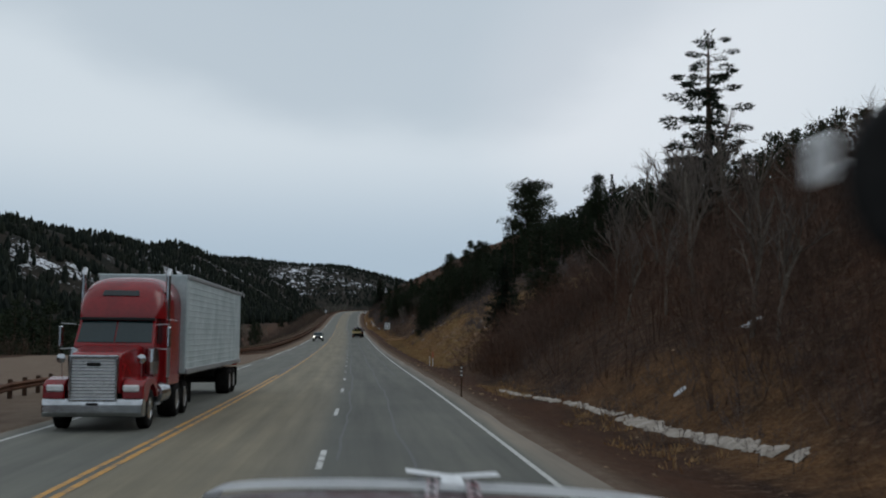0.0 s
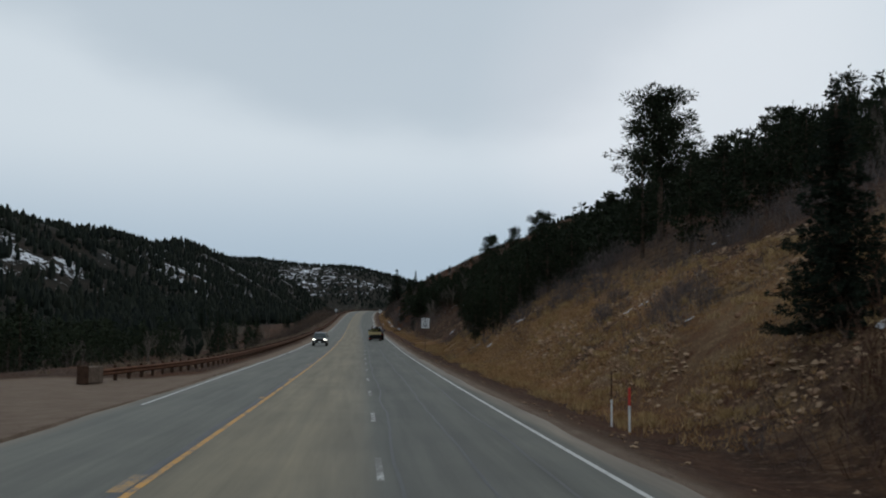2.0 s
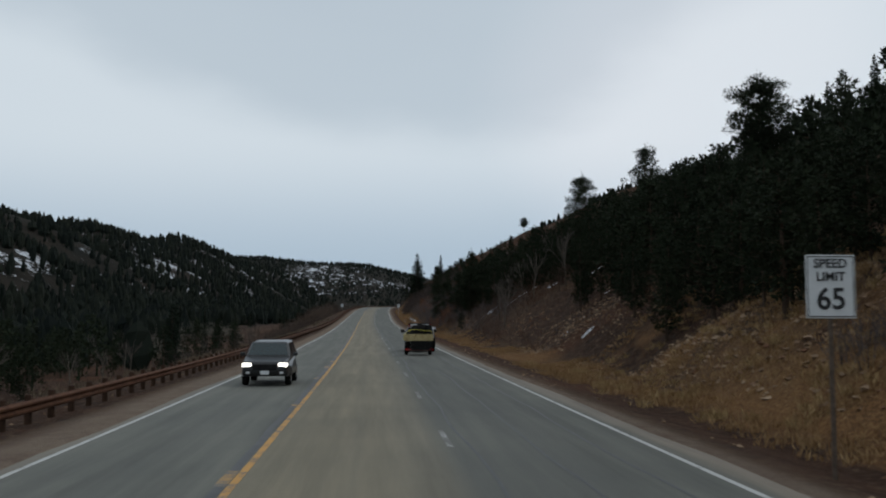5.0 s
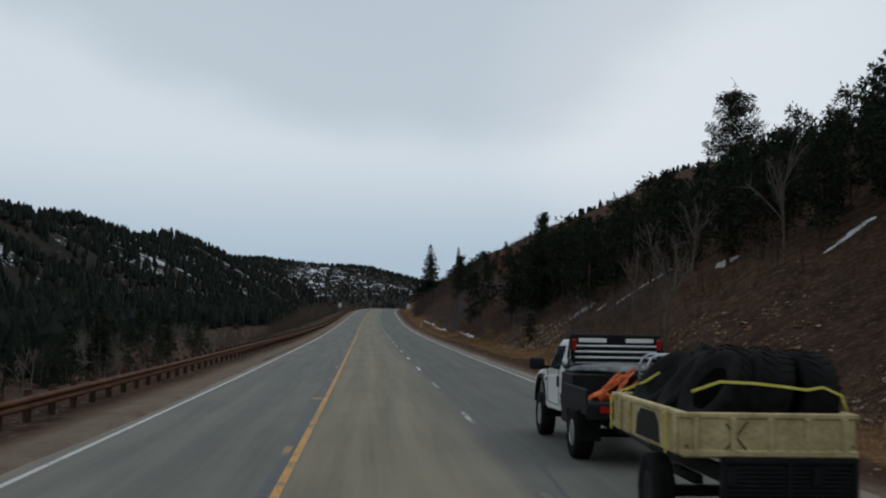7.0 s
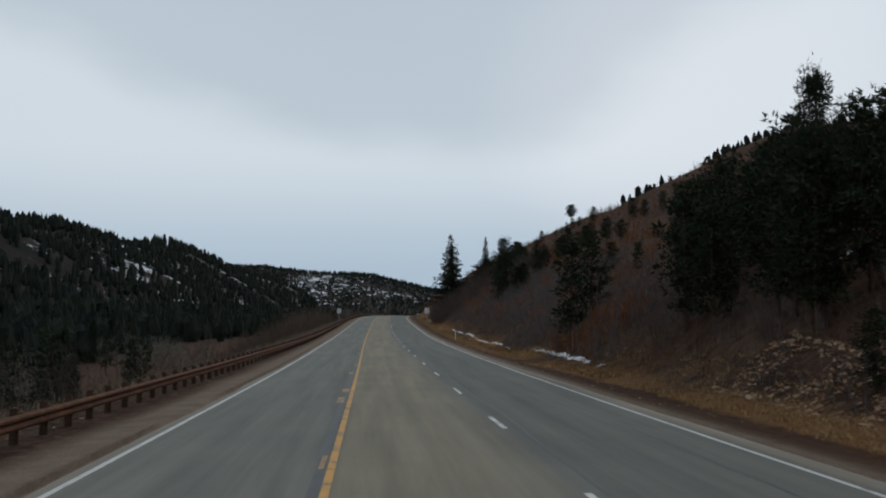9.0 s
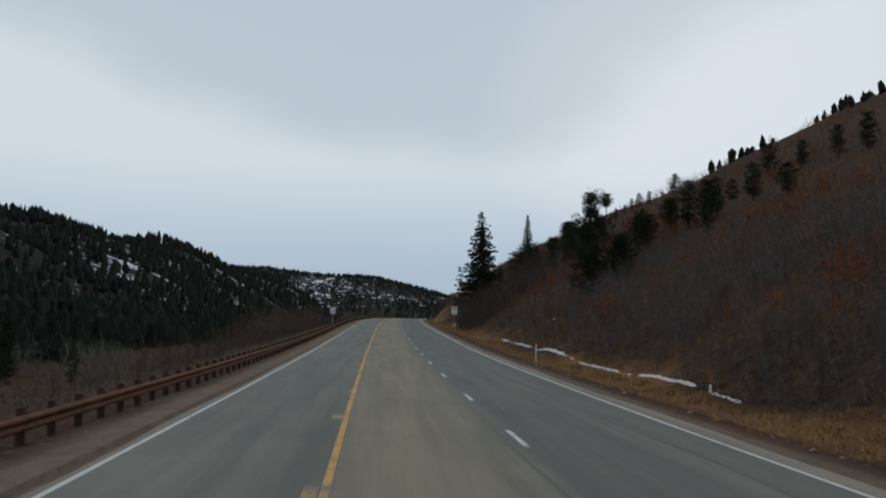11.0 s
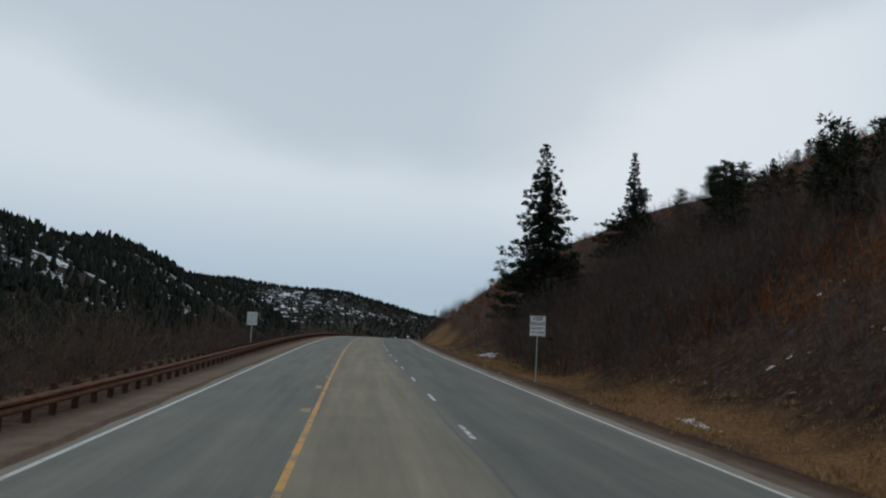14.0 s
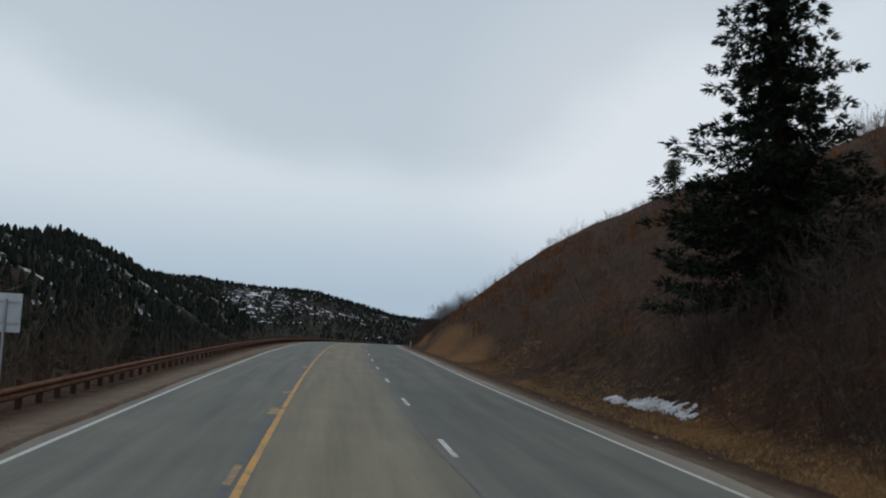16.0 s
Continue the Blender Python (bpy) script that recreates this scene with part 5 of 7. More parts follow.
def guardrail_section():
    root = new("guardrail")
    prof = rail_profile()
    bm = bmesh.new()
    a = [bm.verts.new((x, 0, z)) for x, z in prof]
    b = [bm.verts.new((x, SECTION + 0.16, z)) for x, z in prof]
    n = len(prof)
    for i in range(n):
        bm.faces.new((a[i], b[i], b[(i + 1) % n], a[(i + 1) % n]))
    part("rail", bm, RUST_RAIL, root)
    for k in range(4):
        y = 0.95 + k * SECTION / 4
        post = part("post", boxes((-0.22, y, 0.18, 0.15, 0.15, 1.32), bevel=0.01), RUST_POST, root)
        part("block", boxes((-0.10, y, 0.58, 0.17, 0.14, 0.34), bevel=0.01), RUST_POST, post)
    return tagged(root, "rust-brown weathering steel guardrail on dark posts", "guardrail", "guardrail along the highway")


def rail_l(y):
    """The rail stands off the road, and flares away where it begins."""
    return float(np.interp(y, [300, 370, 455, 485, 520], [-6.35, -5.65, -5.65, -6.0, -6.35])) - 2.7 * max(0.0, 1 - (y - 106) / 36) ** 2 * (y > 100) - 2.4 * float(sstep(22, 42, y)) * (y < 80)


def place_rail(ob, y):
    x0, x1 = float(road_x(y)) + rail_l(y), float(road_x(y + SECTION)) + rail_l(y + SECTION)
    z0, z1 = gz(x0, y) - 0.11, gz(x1, y + SECTION) - 0.11
    ob.matrix_basis = Matrix.Translation((x0, y, z0)) @ Matrix.Rotation(-math.atan2(x1 - x0, SECTION), 4, "Z") @ Matrix.Rotation(math.atan2(z1 - z0, SECTION), 4, "X")


rail = guardrail_section()
RAIL_START = 107.6
place_rail(rail, RAIL_START)
for k in range(1, 86):
    c = copy_thing(rail, Matrix.Identity(4))
    place_rail(c, RAIL_START + k * SECTION)
for k in range(9):
    c = copy_thing(rail, Matrix.Identity(4))
    place_rail(c, -22 + k * SECTION)
# flared wooden end of the rail
end = new("guardrail_terminal")
part("end_panel", boxes((0.0, 0.0, 0.42, 0.5, 1.3, 0.75), bevel=0.04), WOODPOST, end)
part("end_cap", boxes((0.0, -0.68, 0.42, 0.58, 0.08, 0.82), bevel=0.02), RUST_POST, end)
tagged(end, "boxy weathered end terminal of the guardrail", "guardrail")
ey = RAIL_START - 0.75
end.matrix_basis = Matrix.Translation((float(road_x(ey)) + rail_l(ey), ey, gz(float(road_x(ey)) + rail_l(ey), ey))) @ Matrix.Rotation(radians(-12), 4, "Z")


# ---------------------------------------------------------------- signs and posts
def letters(text, size, parent, x, z, y=-0.022, material=None):
    cu = bpy.data.curves.new("lettering", "FONT")
    cu.body, cu.size, cu.align_x, cu.align_y, cu.extrude = text, size, "CENTER", "CENTER", 0.002
    cu.offset = size * 0.018
    ob = new("lettering", cu)
    ob.parent = parent
    ob.matrix_basis = pose(x, y, z, 90, 0, 0)
    cu.materials.append(material or SIGN_BLACK)
    return ob


def sign_frame(root, w, h, z0, post_h, border=True, post_mat=None, post_w=0.07):
    part("post", boxes((0, 0.045, post_h / 2 - 0.3, post_w, post_w * 0.8, post_h + 0.6), bevel=0.006), post_mat or WOODPOST, root)
    face = part("sign_face", boxes((0, 0, z0 + h / 2, w, 0.02, h), bevel=0.006), SIGN_WHITE, root)
    if border:
        b, t = 0.018, 0.03
        part("border", boxes((0, -0.012, z0 + h - t, w - 2 * t, 0.004, b), (0, -0.012, z0 + t, w - 2 * t, 0.004, b),
                             (-w / 2 + t, -0.012, z0 + h / 2, b, 0.004, h - 2 * t), (w / 2 - t, -0.012, z0 + h / 2, b, 0.004, h - 2 * t)), SIGN_BLACK, face)
    return face


sp = new("speed_limit_sign")
SZ = 3.22 - gz(-9.3, 166.3)
sf = sign_frame(sp, 0.84, 1.06, SZ, SZ + 0.9)
letters("SPEED", 0.21, sf, 0, SZ + 0.91)
letters("LIMIT", 0.21, sf, 0, SZ + 0.69)
letters("65", 0.50, sf, 0, SZ + 0.31)
tagged(sp, "white rectangular speed limit sign on a wooden post", "road sign")
kr = new("keep_right_sign")
KZ = 11.77 - gz(-36.7, 474.4)
kf = sign_frame(kr, 0.86, 1.10, KZ, KZ + 1.0, post_mat=GALV, post_w=0.06)
letters("KEEP", 0.25, kf, 0, KZ + 0.93)
letters("RIGHT", 0.25, kf, 0, KZ + 0.67)
letters("EXCEPT", 0.175, kf, 0, KZ + 0.42)
letters("TO PASS", 0.175, kf, 0, KZ + 0.19)
tagged(kr, "white passing-rule sign on a thin steel post", "road sign")
bs = new("sign_seen_from_behind")
BZ = 12.75 - gz(-58.0, 506.1)
part("sign_back", boxes((0, 0, BZ + 0.55, 0.86, 0.015, 1.1), bevel=0.005), simple("bare_aluminium_sheet", (0.42, 0.44, 0.45), (0.55, 0.57, 0.58), 2, 0.4, 0.6), bs)
part("brace", boxes((0, -0.03, BZ + 0.85, 0.75, 0.03, 0.05)), GALV, bs)
part("brace", boxes((0, -0.03, BZ + 0.25, 0.75, 0.03, 0.05)), GALV, bs)
part("post", boxes((0, -0.06, BZ / 2 + 0.2, 0.07, 0.06, BZ + 1.5), bevel=0.006), GALV, bs)
tagged(bs, "bare aluminium back of a sign on a steel post", "road sign")


def stand(ob, x, y, turn=0.0, z=None):
    """Sets a thing on the ground."""
    ob.matrix_basis = Matrix.Translation((x, y, gz(x, y) if z is None else z)) @ Matrix.Rotation(turn, 4, "Z")
    return ob


stand(sp, -9.3, 166.3, radians(4))
stand(kr, -36.7, 474.4, radians(3))
stand(bs, -58.0, 506.1, radians(4))


def delineator(h, top, label):
    root = new("delineator_post")
    part("post", boxes((0, 0, h / 2 - 0.2, 0.065, 0.03, h + 0.4), bevel=0.008), SIGN_WHITE, root)
    part("reflector", boxes((0, 0, h - 0.12, 0.07, 0.036, 0.26), bevel=0.006), top, root)
    return tagged(root, label, "marker post", "marker posts of the verge")


RED_TAPE = simple("red_reflective_tape", (0.45, 0.03, 0.02), (0.6, 0.05, 0.03), 6, 0.5)
d1 = delineator(1.15, SIGN_BLACK, "thin white delineator post in the verge")
stand(d1, float(road_x(640)) + 9.8, 640)
rp = new("reflector_post")
part("post", boxes((0, 0, 0.46, 0.06, 0.04, 1.72), bevel=0.006), RUST_POST, rp)
for k in range(3):
    part("reflector", boxes((0, -0.024, 0.94 + 0.14 * k, 0.055, 0.012, 0.07), bevel=0.004), SIGN_WHITE, rp, "small white reflector")
tagged(rp, "dark steel post with three small white reflectors", "marker post", "marker posts of the verge")
stand(rp, float(road_x(41.2)) + 8.35, 41.2)
stake = delineator(1.45, RED_TAPE, "white snow stake with a red top beside the ditch")
stand(stake, -29.9, 395.1)
stub = delineator(1.25, RED_TAPE, "white marker post with a worn orange-red top in dry grass")
stand(stub, float(road_x(89.3)) + 10.95, 89.3, radians(3))
part("tape", boxes((0, 0, 0.90, 0.069, 0.035, 0.30), bevel=0.006), RED_TAPE, stub, "worn orange-red tape")
ORANGE_STAKE = simple("faded_orange_stake", (0.16, 0.055, 0.028), (0.30, 0.11, 0.055), 5, 0.8)
wp = new("marker_stake")
part("post", boxes((0, 0, 0.2, 0.055, 0.035, 1.25), bevel=0.008), SIGN_WHITE, wp)
part("rod", boxes((0, 0, 1.24, 0.035, 0.028, 0.86), bevel=0.006), RUST_POST, wp, "thin rusty brown rod")
tagged(wp, "tall thin stake, white below and rusty brown above", "marker post", "marker posts of the verge")
stand(wp, float(road_x(90.8)) + 10.8, 90.8)
wo = new("wooden_post")
part("post", boxes((0, 0, 0.45, 0.075, 0.05, 1.9), bevel=0.01), ORANGE_STAKE, wo)
part("band", boxes((0, 0, 0.62, 0.08, 0.056, 0.28), bevel=0.008), SIGN_WHITE, wo)
tagged(wo, "thin faded orange marker stake in the dry grass", "marker post", "marker posts of the verge")
stand(wo, float(road_x(365)) + 12.3, 365)


# ---------------------------------------------------------------- red lorry tractor
def build_tractor():
    t = new("lorry_tractor")
    part("bumper", prism([(0.0, 0.36), (0.06, 0.45), (0.06, 0.68), (0.0, 0.80), (-0.35, 0.80), (-0.35, 0.36)], -1.22, 1.22, bevel=0.03), CHROME, t, "wide chrome bumper")
    part("plate_recess", boxes((0.0, 0.065, 0.67, 0.28, 0.01, 0.06)), DARK_STEEL, t)
    grille = part("grille", boxes((-0.56, -0.02, 1.27, 0.06, 0.16, 1.06), (0.56, -0.02, 1.27, 0.06, 0.16, 1.06), (0, -0.02, 1.81, 1.18, 0.16, 0.07), (0, -0.02, 0.77, 1.18, 0.16, 0.06), bevel=0.02), CHROME, t, "tall chrome grille")
    part("grille_mesh", boxes((0, -0.05, 1.27, 1.08, 0.04, 1.02)), LENS, grille)
    for k in range(12):
        part("grille_bar", boxes((0, -0.02, 0.84 + k * 0.078, 1.06, 0.03, 0.022)), CHROME, grille)
    part("badge", boxes((0.0, 0.0, 1.62, 0.34, 0.03, 0.09), bevel=0.015), DARK_STEEL, grille)
    part("hood", prism([(-0.10, 0.9), (-0.12, 1.80), (-0.25, 1.90), (-1.0, 1.98), (-1.95, 2.08), (-1.95, 1.0)], -0.86, 0.86,
                       taper=lambda y, z: (0.76 + 0.24 * min(1, -y / 1.9)) * (1.0 - 0.10 * (z > 1.7)), bevel=0.07, seg=3), TRUCK_RED, t, smooth=False)
    for s in (-1, 1):
        arch = [(-0.02, 0.80), (-0.03, 1.12), (-0.22, 1.24), (-0.75, 1.30), (-1.35, 1.26), (-1.75, 1.10), (-1.85, 0.75), (-1.72, 0.75), (-1.55, 1.0), (-1.2, 1.15), (-0.85, 1.1), (-0.62, 0.9), (-0.52, 0.70), (-0.3, 0.72)]
        part("fender", prism(arch, s * 0.70, s * 1.22, bevel=0.03), TRUCK_RED, t)
        part("headlight", boxes((s * 0.92, 0.0, 1.05, 0.40, 0.08, 0.16), bevel=0.03), LENS, t, "clear rectangular headlight")
        wheel(t, s * 1.03, -1.15, 0.50, 0.30, CHROME, s, dish=-0.06)
        part("fuel_tank", lathe([(0.02, -0.62), (0.30, -0.60), (0.31, 0), (0.30, 0.60), (0.02, 0.62)], pose(s * 0.98, -2.75, 0.80, 0, 0, 90), 20), CHROME, t)
        part("step", boxes((s * 1.02, -2.1, 0.55, 0.34, 0.5, 0.06), (s * 1.02, -2.1, 0.9, 0.3, 0.5, 0.05), bevel=0.01), STEEL, t)
        part("air_cleaner", lathe([(0.02, -0.36), (0.17, -0.33), (0.19, 0), (0.17, 0.33), (0.02, 0.36)], pose(s * 1.0, -1.98, 1.65, 0, 90, 0), 16), CHROME, t)
        stack = part("exhaust_pipe", tube([(s * 1.16, -3.15, 0.9), (s * 1.16, -3.15, 2.5), (s * 1.16, -3.15, 3.95), (s * 1.16, -3.28, 4.12)], 0.068, 12), CHROME, t, "tall chrome exhaust stack")
        part("heat_shield", lathe([(0.10, -0.7), (0.10, 0.7)], pose(s * 1.16, -3.15, 1.9, 0, 90, 0), 14), STEEL, stack)
        mir = part("mirror", boxes((s * 1.42, -2.05, 2.28, 0.10, 0.16, 0.55), bevel=0.03), CHROME, t)
        part("mirror_arm", tube([(s * 1.05, -2.15, 2.6), (s * 1.42, -2.05, 2.62)], 0.015, 6), STEEL, mir)
        part("mirror_arm", tube([(s * 1.05, -2.15, 1.98), (s * 1.42, -2.05, 1.96)], 0.015, 6), STEEL, mir)
        fm = part("hood_mirror", lathe([(0.01, -0.05), (0.10, -0.03), (0.12, 0.02), (0.02, 0.05)], pose(s * 1.0, -0.72, 1.74, 0, 0, 90), 14), CHROME, t)
        part("stalk", tube([(s * 0.98, -0.80, 1.3), (s * 1.0, -0.75, 1.72)], 0.012, 6), STEEL, fm)
        part("side_window", quad_panel([(s * 1.062, -2.42, 2.12), (s * 1.062, -3.0, 2.12), (s * 1.062, -3.0, 2.68), (s * 1.062, -2.62, 2.68)][::s]), GLASS_DARK, t)
        for y in (-4.9, -6.2):
            wheel(t, s * 0.93, y, 0.50, 0.55, STEEL, s, dish=0.12)
        part("mudguard", boxes((s * 0.93, -6.95, 0.62, 0.6, 0.03, 0.7)), RUBBER, t)
    # cab and high-roofed sleeper
    cab = part("cab", prism([(-1.9, 0.95), (-1.95, 2.06), (-2.38, 2.74), (-2.42, 2.80), (-3.1, 2.8), (-3.1, 0.95)], -1.06, 1.06, taper=lambda y, z: 1 - 0.05 * (z > 2.5), bevel=0.05), TRUCK_RED, t)
    part("sleeper", boxes((0, -4.03, 1.87, 2.38, 2.04, 1.84), bevel=0.05, seg=2), TRUCK_RED, t)
    dome = bmesh.new()
    rings = []
    for y, top, hw in ((-2.40, 2.86, 0.96), (-2.44, 3.06, 1.02), (-2.54, 3.30, 1.07), (-2.72, 3.55, 1.12), (-2.98, 3.74, 1.16), (-3.35, 3.87, 1.18), (-3.9, 3.93, 1.19), (-5.05, 3.94, 1.19)):
        ring = []
        for a in np.linspace(0, math.pi, 25):
            c, d = math.cos(a), max(0.0, math.sin(a))
            ring.append(dome.verts.new((hw * math.copysign(abs(c) ** 0.5, c), y, 2.77 + (top - 2.77) * d ** 0.55)))
        rings.append(ring)
    for p, q in zip(rings, rings[1:]):
        for i in range(24):
            dome.faces.new((p[i], p[i + 1], q[i + 1], q[i]))
    for ring in (rings[0], rings[-1]):
        dome.faces.new(ring)
    bmesh.ops.recalc_face_normals(dome, faces=dome.faces)
    part("sleeper_roof", dome, TRUCK_RED, t, "tall rounded red sleeper roof", smooth=True)
    part("roof_window", quad_panel([(-0.50, -2.585, 3.36), (0.50, -2.585, 3.36), (0.46, -2.685, 3.50), (-0.46, -2.685, 3.50)], -0.03), GLASS_DARK, t, "dark strip window of the roof fairing")
    for s in (-1, 1):
        part("windscreen", quad_panel([(s * 0.02, -1.972, 2.14), (s * 0.98, -1.985, 2.14), (s * 0.93, -2.34, 2.70), (s * 0.02, -2.325, 2.70)][::s], 0.02 if s < 0 else 0.02), GREEN_GLASS, t)
    # no real visor: dark bar standing in for the shaded gap over the windscreen
    part("dark_gap_bar", prism([(-2.26, 2.72), (-2.28, 2.79), (-2.45, 2.79), (-2.45, 2.72)], -0.98, 0.98, bevel=0.008), DARK_STEEL, t)
    part("frame", boxes((-0.42, -4.9, 0.78, 0.09, 5.4, 0.26), (0.42, -4.9, 0.78, 0.09, 5.4, 0.26), (0, -5.6, 0.98, 1.0, 1.3, 0.14)), DARK_STEEL, t)
    for y in (-1.15, -4.9, -6.2):
        part("axle", boxes((0, y, 0.5, 1.75, 0.13, 0.14)), DARK_STEEL, t)
    return tagged(t, "red long-nosed lorry tractor with chrome grille and bumper", "lorry")


def build_semi_trailer():
    """Box trailer; its nose at y=0, reaching back."""
    t = new("box_trailer")
    Lg, z0, z1, w = 13.6, 1.18, 4.05, 1.26
    part("body", boxes((0, -Lg / 2, (z0 + z1) / 2, 2 * w, Lg, z1 - z0), bevel=0.03), TRAILER_WHITE, t, "weathered white trailer body")
    for s in (-1, 1):
        for k in range(15):
            part("side_rib", boxes((s * (w + 0.002), -Lg / 2, z0 + 0.30 + k * 0.172, 0.012, Lg - 0.2, 0.05), bevel=0.005), TRAILER_WHITE, t)
        part("lower_rail", boxes((s * (w + 0.015), -Lg / 2, z0 + 0.07, 0.05, Lg, 0.16), bevel=0.01), GALV, t)
        part("upper_rail", boxes((s * (w + 0.015), -Lg / 2, z1 - 0.06, 0.05, Lg, 0.12), bevel=0.01), GALV, t)
        for y in (-11.2, -12.45):
            wheel(t, s * 0.93, y, 0.50, 0.55, STEEL, s, dish=0.12)
        part("landing_leg", boxes((s * 0.7, -3.0, 0.75, 0.12, 0.12, 0.95), (s * 0.7, -3.0, 0.24, 0.24, 0.24, 0.04)), DARK_STEEL, t)
        part("mud_flap", boxes((s * 0.93, -13.1, 0.62, 0.6, 0.02, 0.75)), RUBBER, t)
        part("rear_door", boxes((s * 0.62, -Lg - 0.02, 2.6, 1.2, 0.05, 2.7), bevel=0.01), TRAILER_WHITE, t)
        part("tail_lamp", boxes((s * 1.05, -Lg - 0.05, 1.10, 0.2, 0.04, 0.1)), RED_LENS, t)
    part("underframe", boxes((-0.5, -Lg / 2 - 0.5, 1.06, 0.12, Lg - 1.2, 0.22), (0.5, -Lg / 2 - 0.5, 1.06, 0.12, Lg - 1.2, 0.22), (0, -11.8, 0.82, 1.3, 2.6, 0.24)), DARK_STEEL, t)
    part("rear_guard", boxes((0, -Lg + 0.05, 0.55, 2.2, 0.1, 0.1), (-0.6, -Lg + 0.05, 0.85, 0.08, 0.08, 0.6), (0.6, -Lg + 0.05, 0.85, 0.08, 0.08, 0.6)), DARK_STEEL, t)
    for y in (-11.2, -12.45):
        part("axle", boxes((0, y, 0.5, 1.8, 0.14, 0.14)), DARK_STEEL, t)
    return tagged(t, "long white ribbed box trailer behind a red lorry", "trailer")


LORRY_Y = 25.0
tractor = on_road(build_tractor(), -1.95, LORRY_Y, back=True)
tractor.matrix_basis = tractor.matrix_basis @ Matrix.Diagonal((0.96, 1.0, 0.985, 1))
boxt = on_road(build_semi_trailer(), -1.95, LORRY_Y + 5.35, back=True)


# ---------------------------------------------------------------- white flatbed pickup
def build_pickup():
    """y=0 at the rear axle, nose to +y."""
    p = new("pickup_truck")
    fa = 3.62
    arch = lambda c, r, z: [(c + r * math.cos(a), z + r * math.sin(a)) for a in np.linspace(math.pi, 0, 9)]
    low = [(1.30, 0.68)] + [(2.9, 0.62)] + arch(fa, 0.56, 0.66) + [(4.45, 0.62), (4.55, 0.75), (4.55, 1.18), (4.45, 1.30), (3.3, 1.36), (2.95, 1.40), (1.30, 1.40)]
    part("body", prism(low, -0.98, 0.98, taper=lambda y, z: 1 - 0.06 * (z > 1.25) - 0.05 * (y > 4.3), bevel=0.035), WHITE_PAINT, p)
    cabp = [(1.30, 1.36), (2.98, 1.38), (2.42, 1.93), (2.25, 1.985), (1.55, 1.99), (1.36, 1.92)]
    part("cab_roof", prism(cabp, -0.95, 0.95, taper=lambda y, z: 1 - 0.17 * min(1, max(0, (z - 1.38) / 0.6)), bevel=0.03), WHITE_PAINT, p)
    for s in (-1, 1):
        f = lambda z: s * (0.95 * (1 - 0.17 * (z - 1.38) / 0.6) + 0.006)
        part("side_window", quad_panel([(f(1.42), 1.72, 1.42), (f(1.42), 2.80, 1.42), (f(1.86), 2.36, 1.86), (f(1.88), 1.74, 1.88)][::s], 0.01), GLASS_DARK, p)
        door = part("door_seam", boxes((s * 0.982, 1.62, 1.08, 0.01, 0.012, 0.66), (s * 0.982, 2.86, 1.08, 0.01, 0.012, 0.66), (s * 0.982, 2.24, 0.76, 0.01, 1.25, 0.012)), DARK_STEEL, p)
        part("door_handle", boxes((s * 0.985, 1.74, 1.20, 0.03, 0.07, 0.20), bevel=0.01), DARK_STEEL, p, "black upright door handle")
        part("fender_badge", boxes((s * 0.985, 3.02, 1.18, 0.015, 0.16, 0.05), bevel=0.01), DARK_STEEL, p)
        mirror = part("mirror", boxes((s * 1.22, 2.72, 1.50, 0.30, 0.16, 0.24), bevel=0.06, seg=3), DARK_STEEL, p, "large black towing mirror")
        part("mirror_arm", boxes((s * 1.03, 2.72, 1.44, 0.12, 0.05, 0.05)), DARK_STEEL, mirror)
        part("arch_flare", prism(arch(fa, 0.60, 0.66) + arch(fa, 0.545, 0.66)[::-1], s * 0.93, s * 1.02), DARK_STEEL, p)
        wheel(p, s * 0.88, fa, 0.44, 0.30, STEEL, s, rim_r=0.50)
        wheel(p, s * 0.90, 0, 0.44, 0.34, STEEL, s, rim_r=0.50)
        part("headlight", boxes((s * 0.78, 4.52, 1.03, 0.32, 0.1, 0.26), bevel=0.03), LENS, p)
    part("windscreen", quad_panel([(-0.84, 2.93, 1.43), (0.84, 2.93, 1.43), (0.76, 2.46, 1.90), (-0.76, 2.46, 1.90)], 0.01), GLASS_DARK, p)
    part("rear_window", quad_panel([(-0.74, 1.308, 1.46), (0.74, 1.308, 1.46), (0.70, 1.352, 1.86), (-0.70, 1.352, 1.86)], -0.012), GLASS_DARK, p)
    part("bumper", boxes((0, 4.62, 0.72, 1.9, 0.16, 0.24), bevel=0.04), CHROME, p)
    part("grille", boxes((0, 4.56, 1.02, 1.2, 0.06, 0.28), bevel=0.02), DARK_STEEL, p)
    part("frame", boxes((-0.42, 1.6, 0.62, 0.1, 5.6, 0.16), (0.42, 1.6, 0.62, 0.1, 5.6, 0.16), (0, -1.15, 0.58, 0.1, 0.6, 0.1), (0, 0, 0.44, 1.7, 0.14, 0.14), (0, fa, 0.44, 1.7, 0.12, 0.12)), DARK_STEEL, p)
    bed = part("flatbed", boxes((0, 0.05, 0.98, 2.06, 2.36, 0.10), (-1.0, 0.05, 0.90, 0.05, 2.36, 0.16), (1.0, 0.05, 0.90, 0.05, 2.36, 0.16), (0, -1.12, 0.88, 2.06, 0.05, 0.24), bevel=0.01), DARK_STEEL, p, "black steel flatbed")
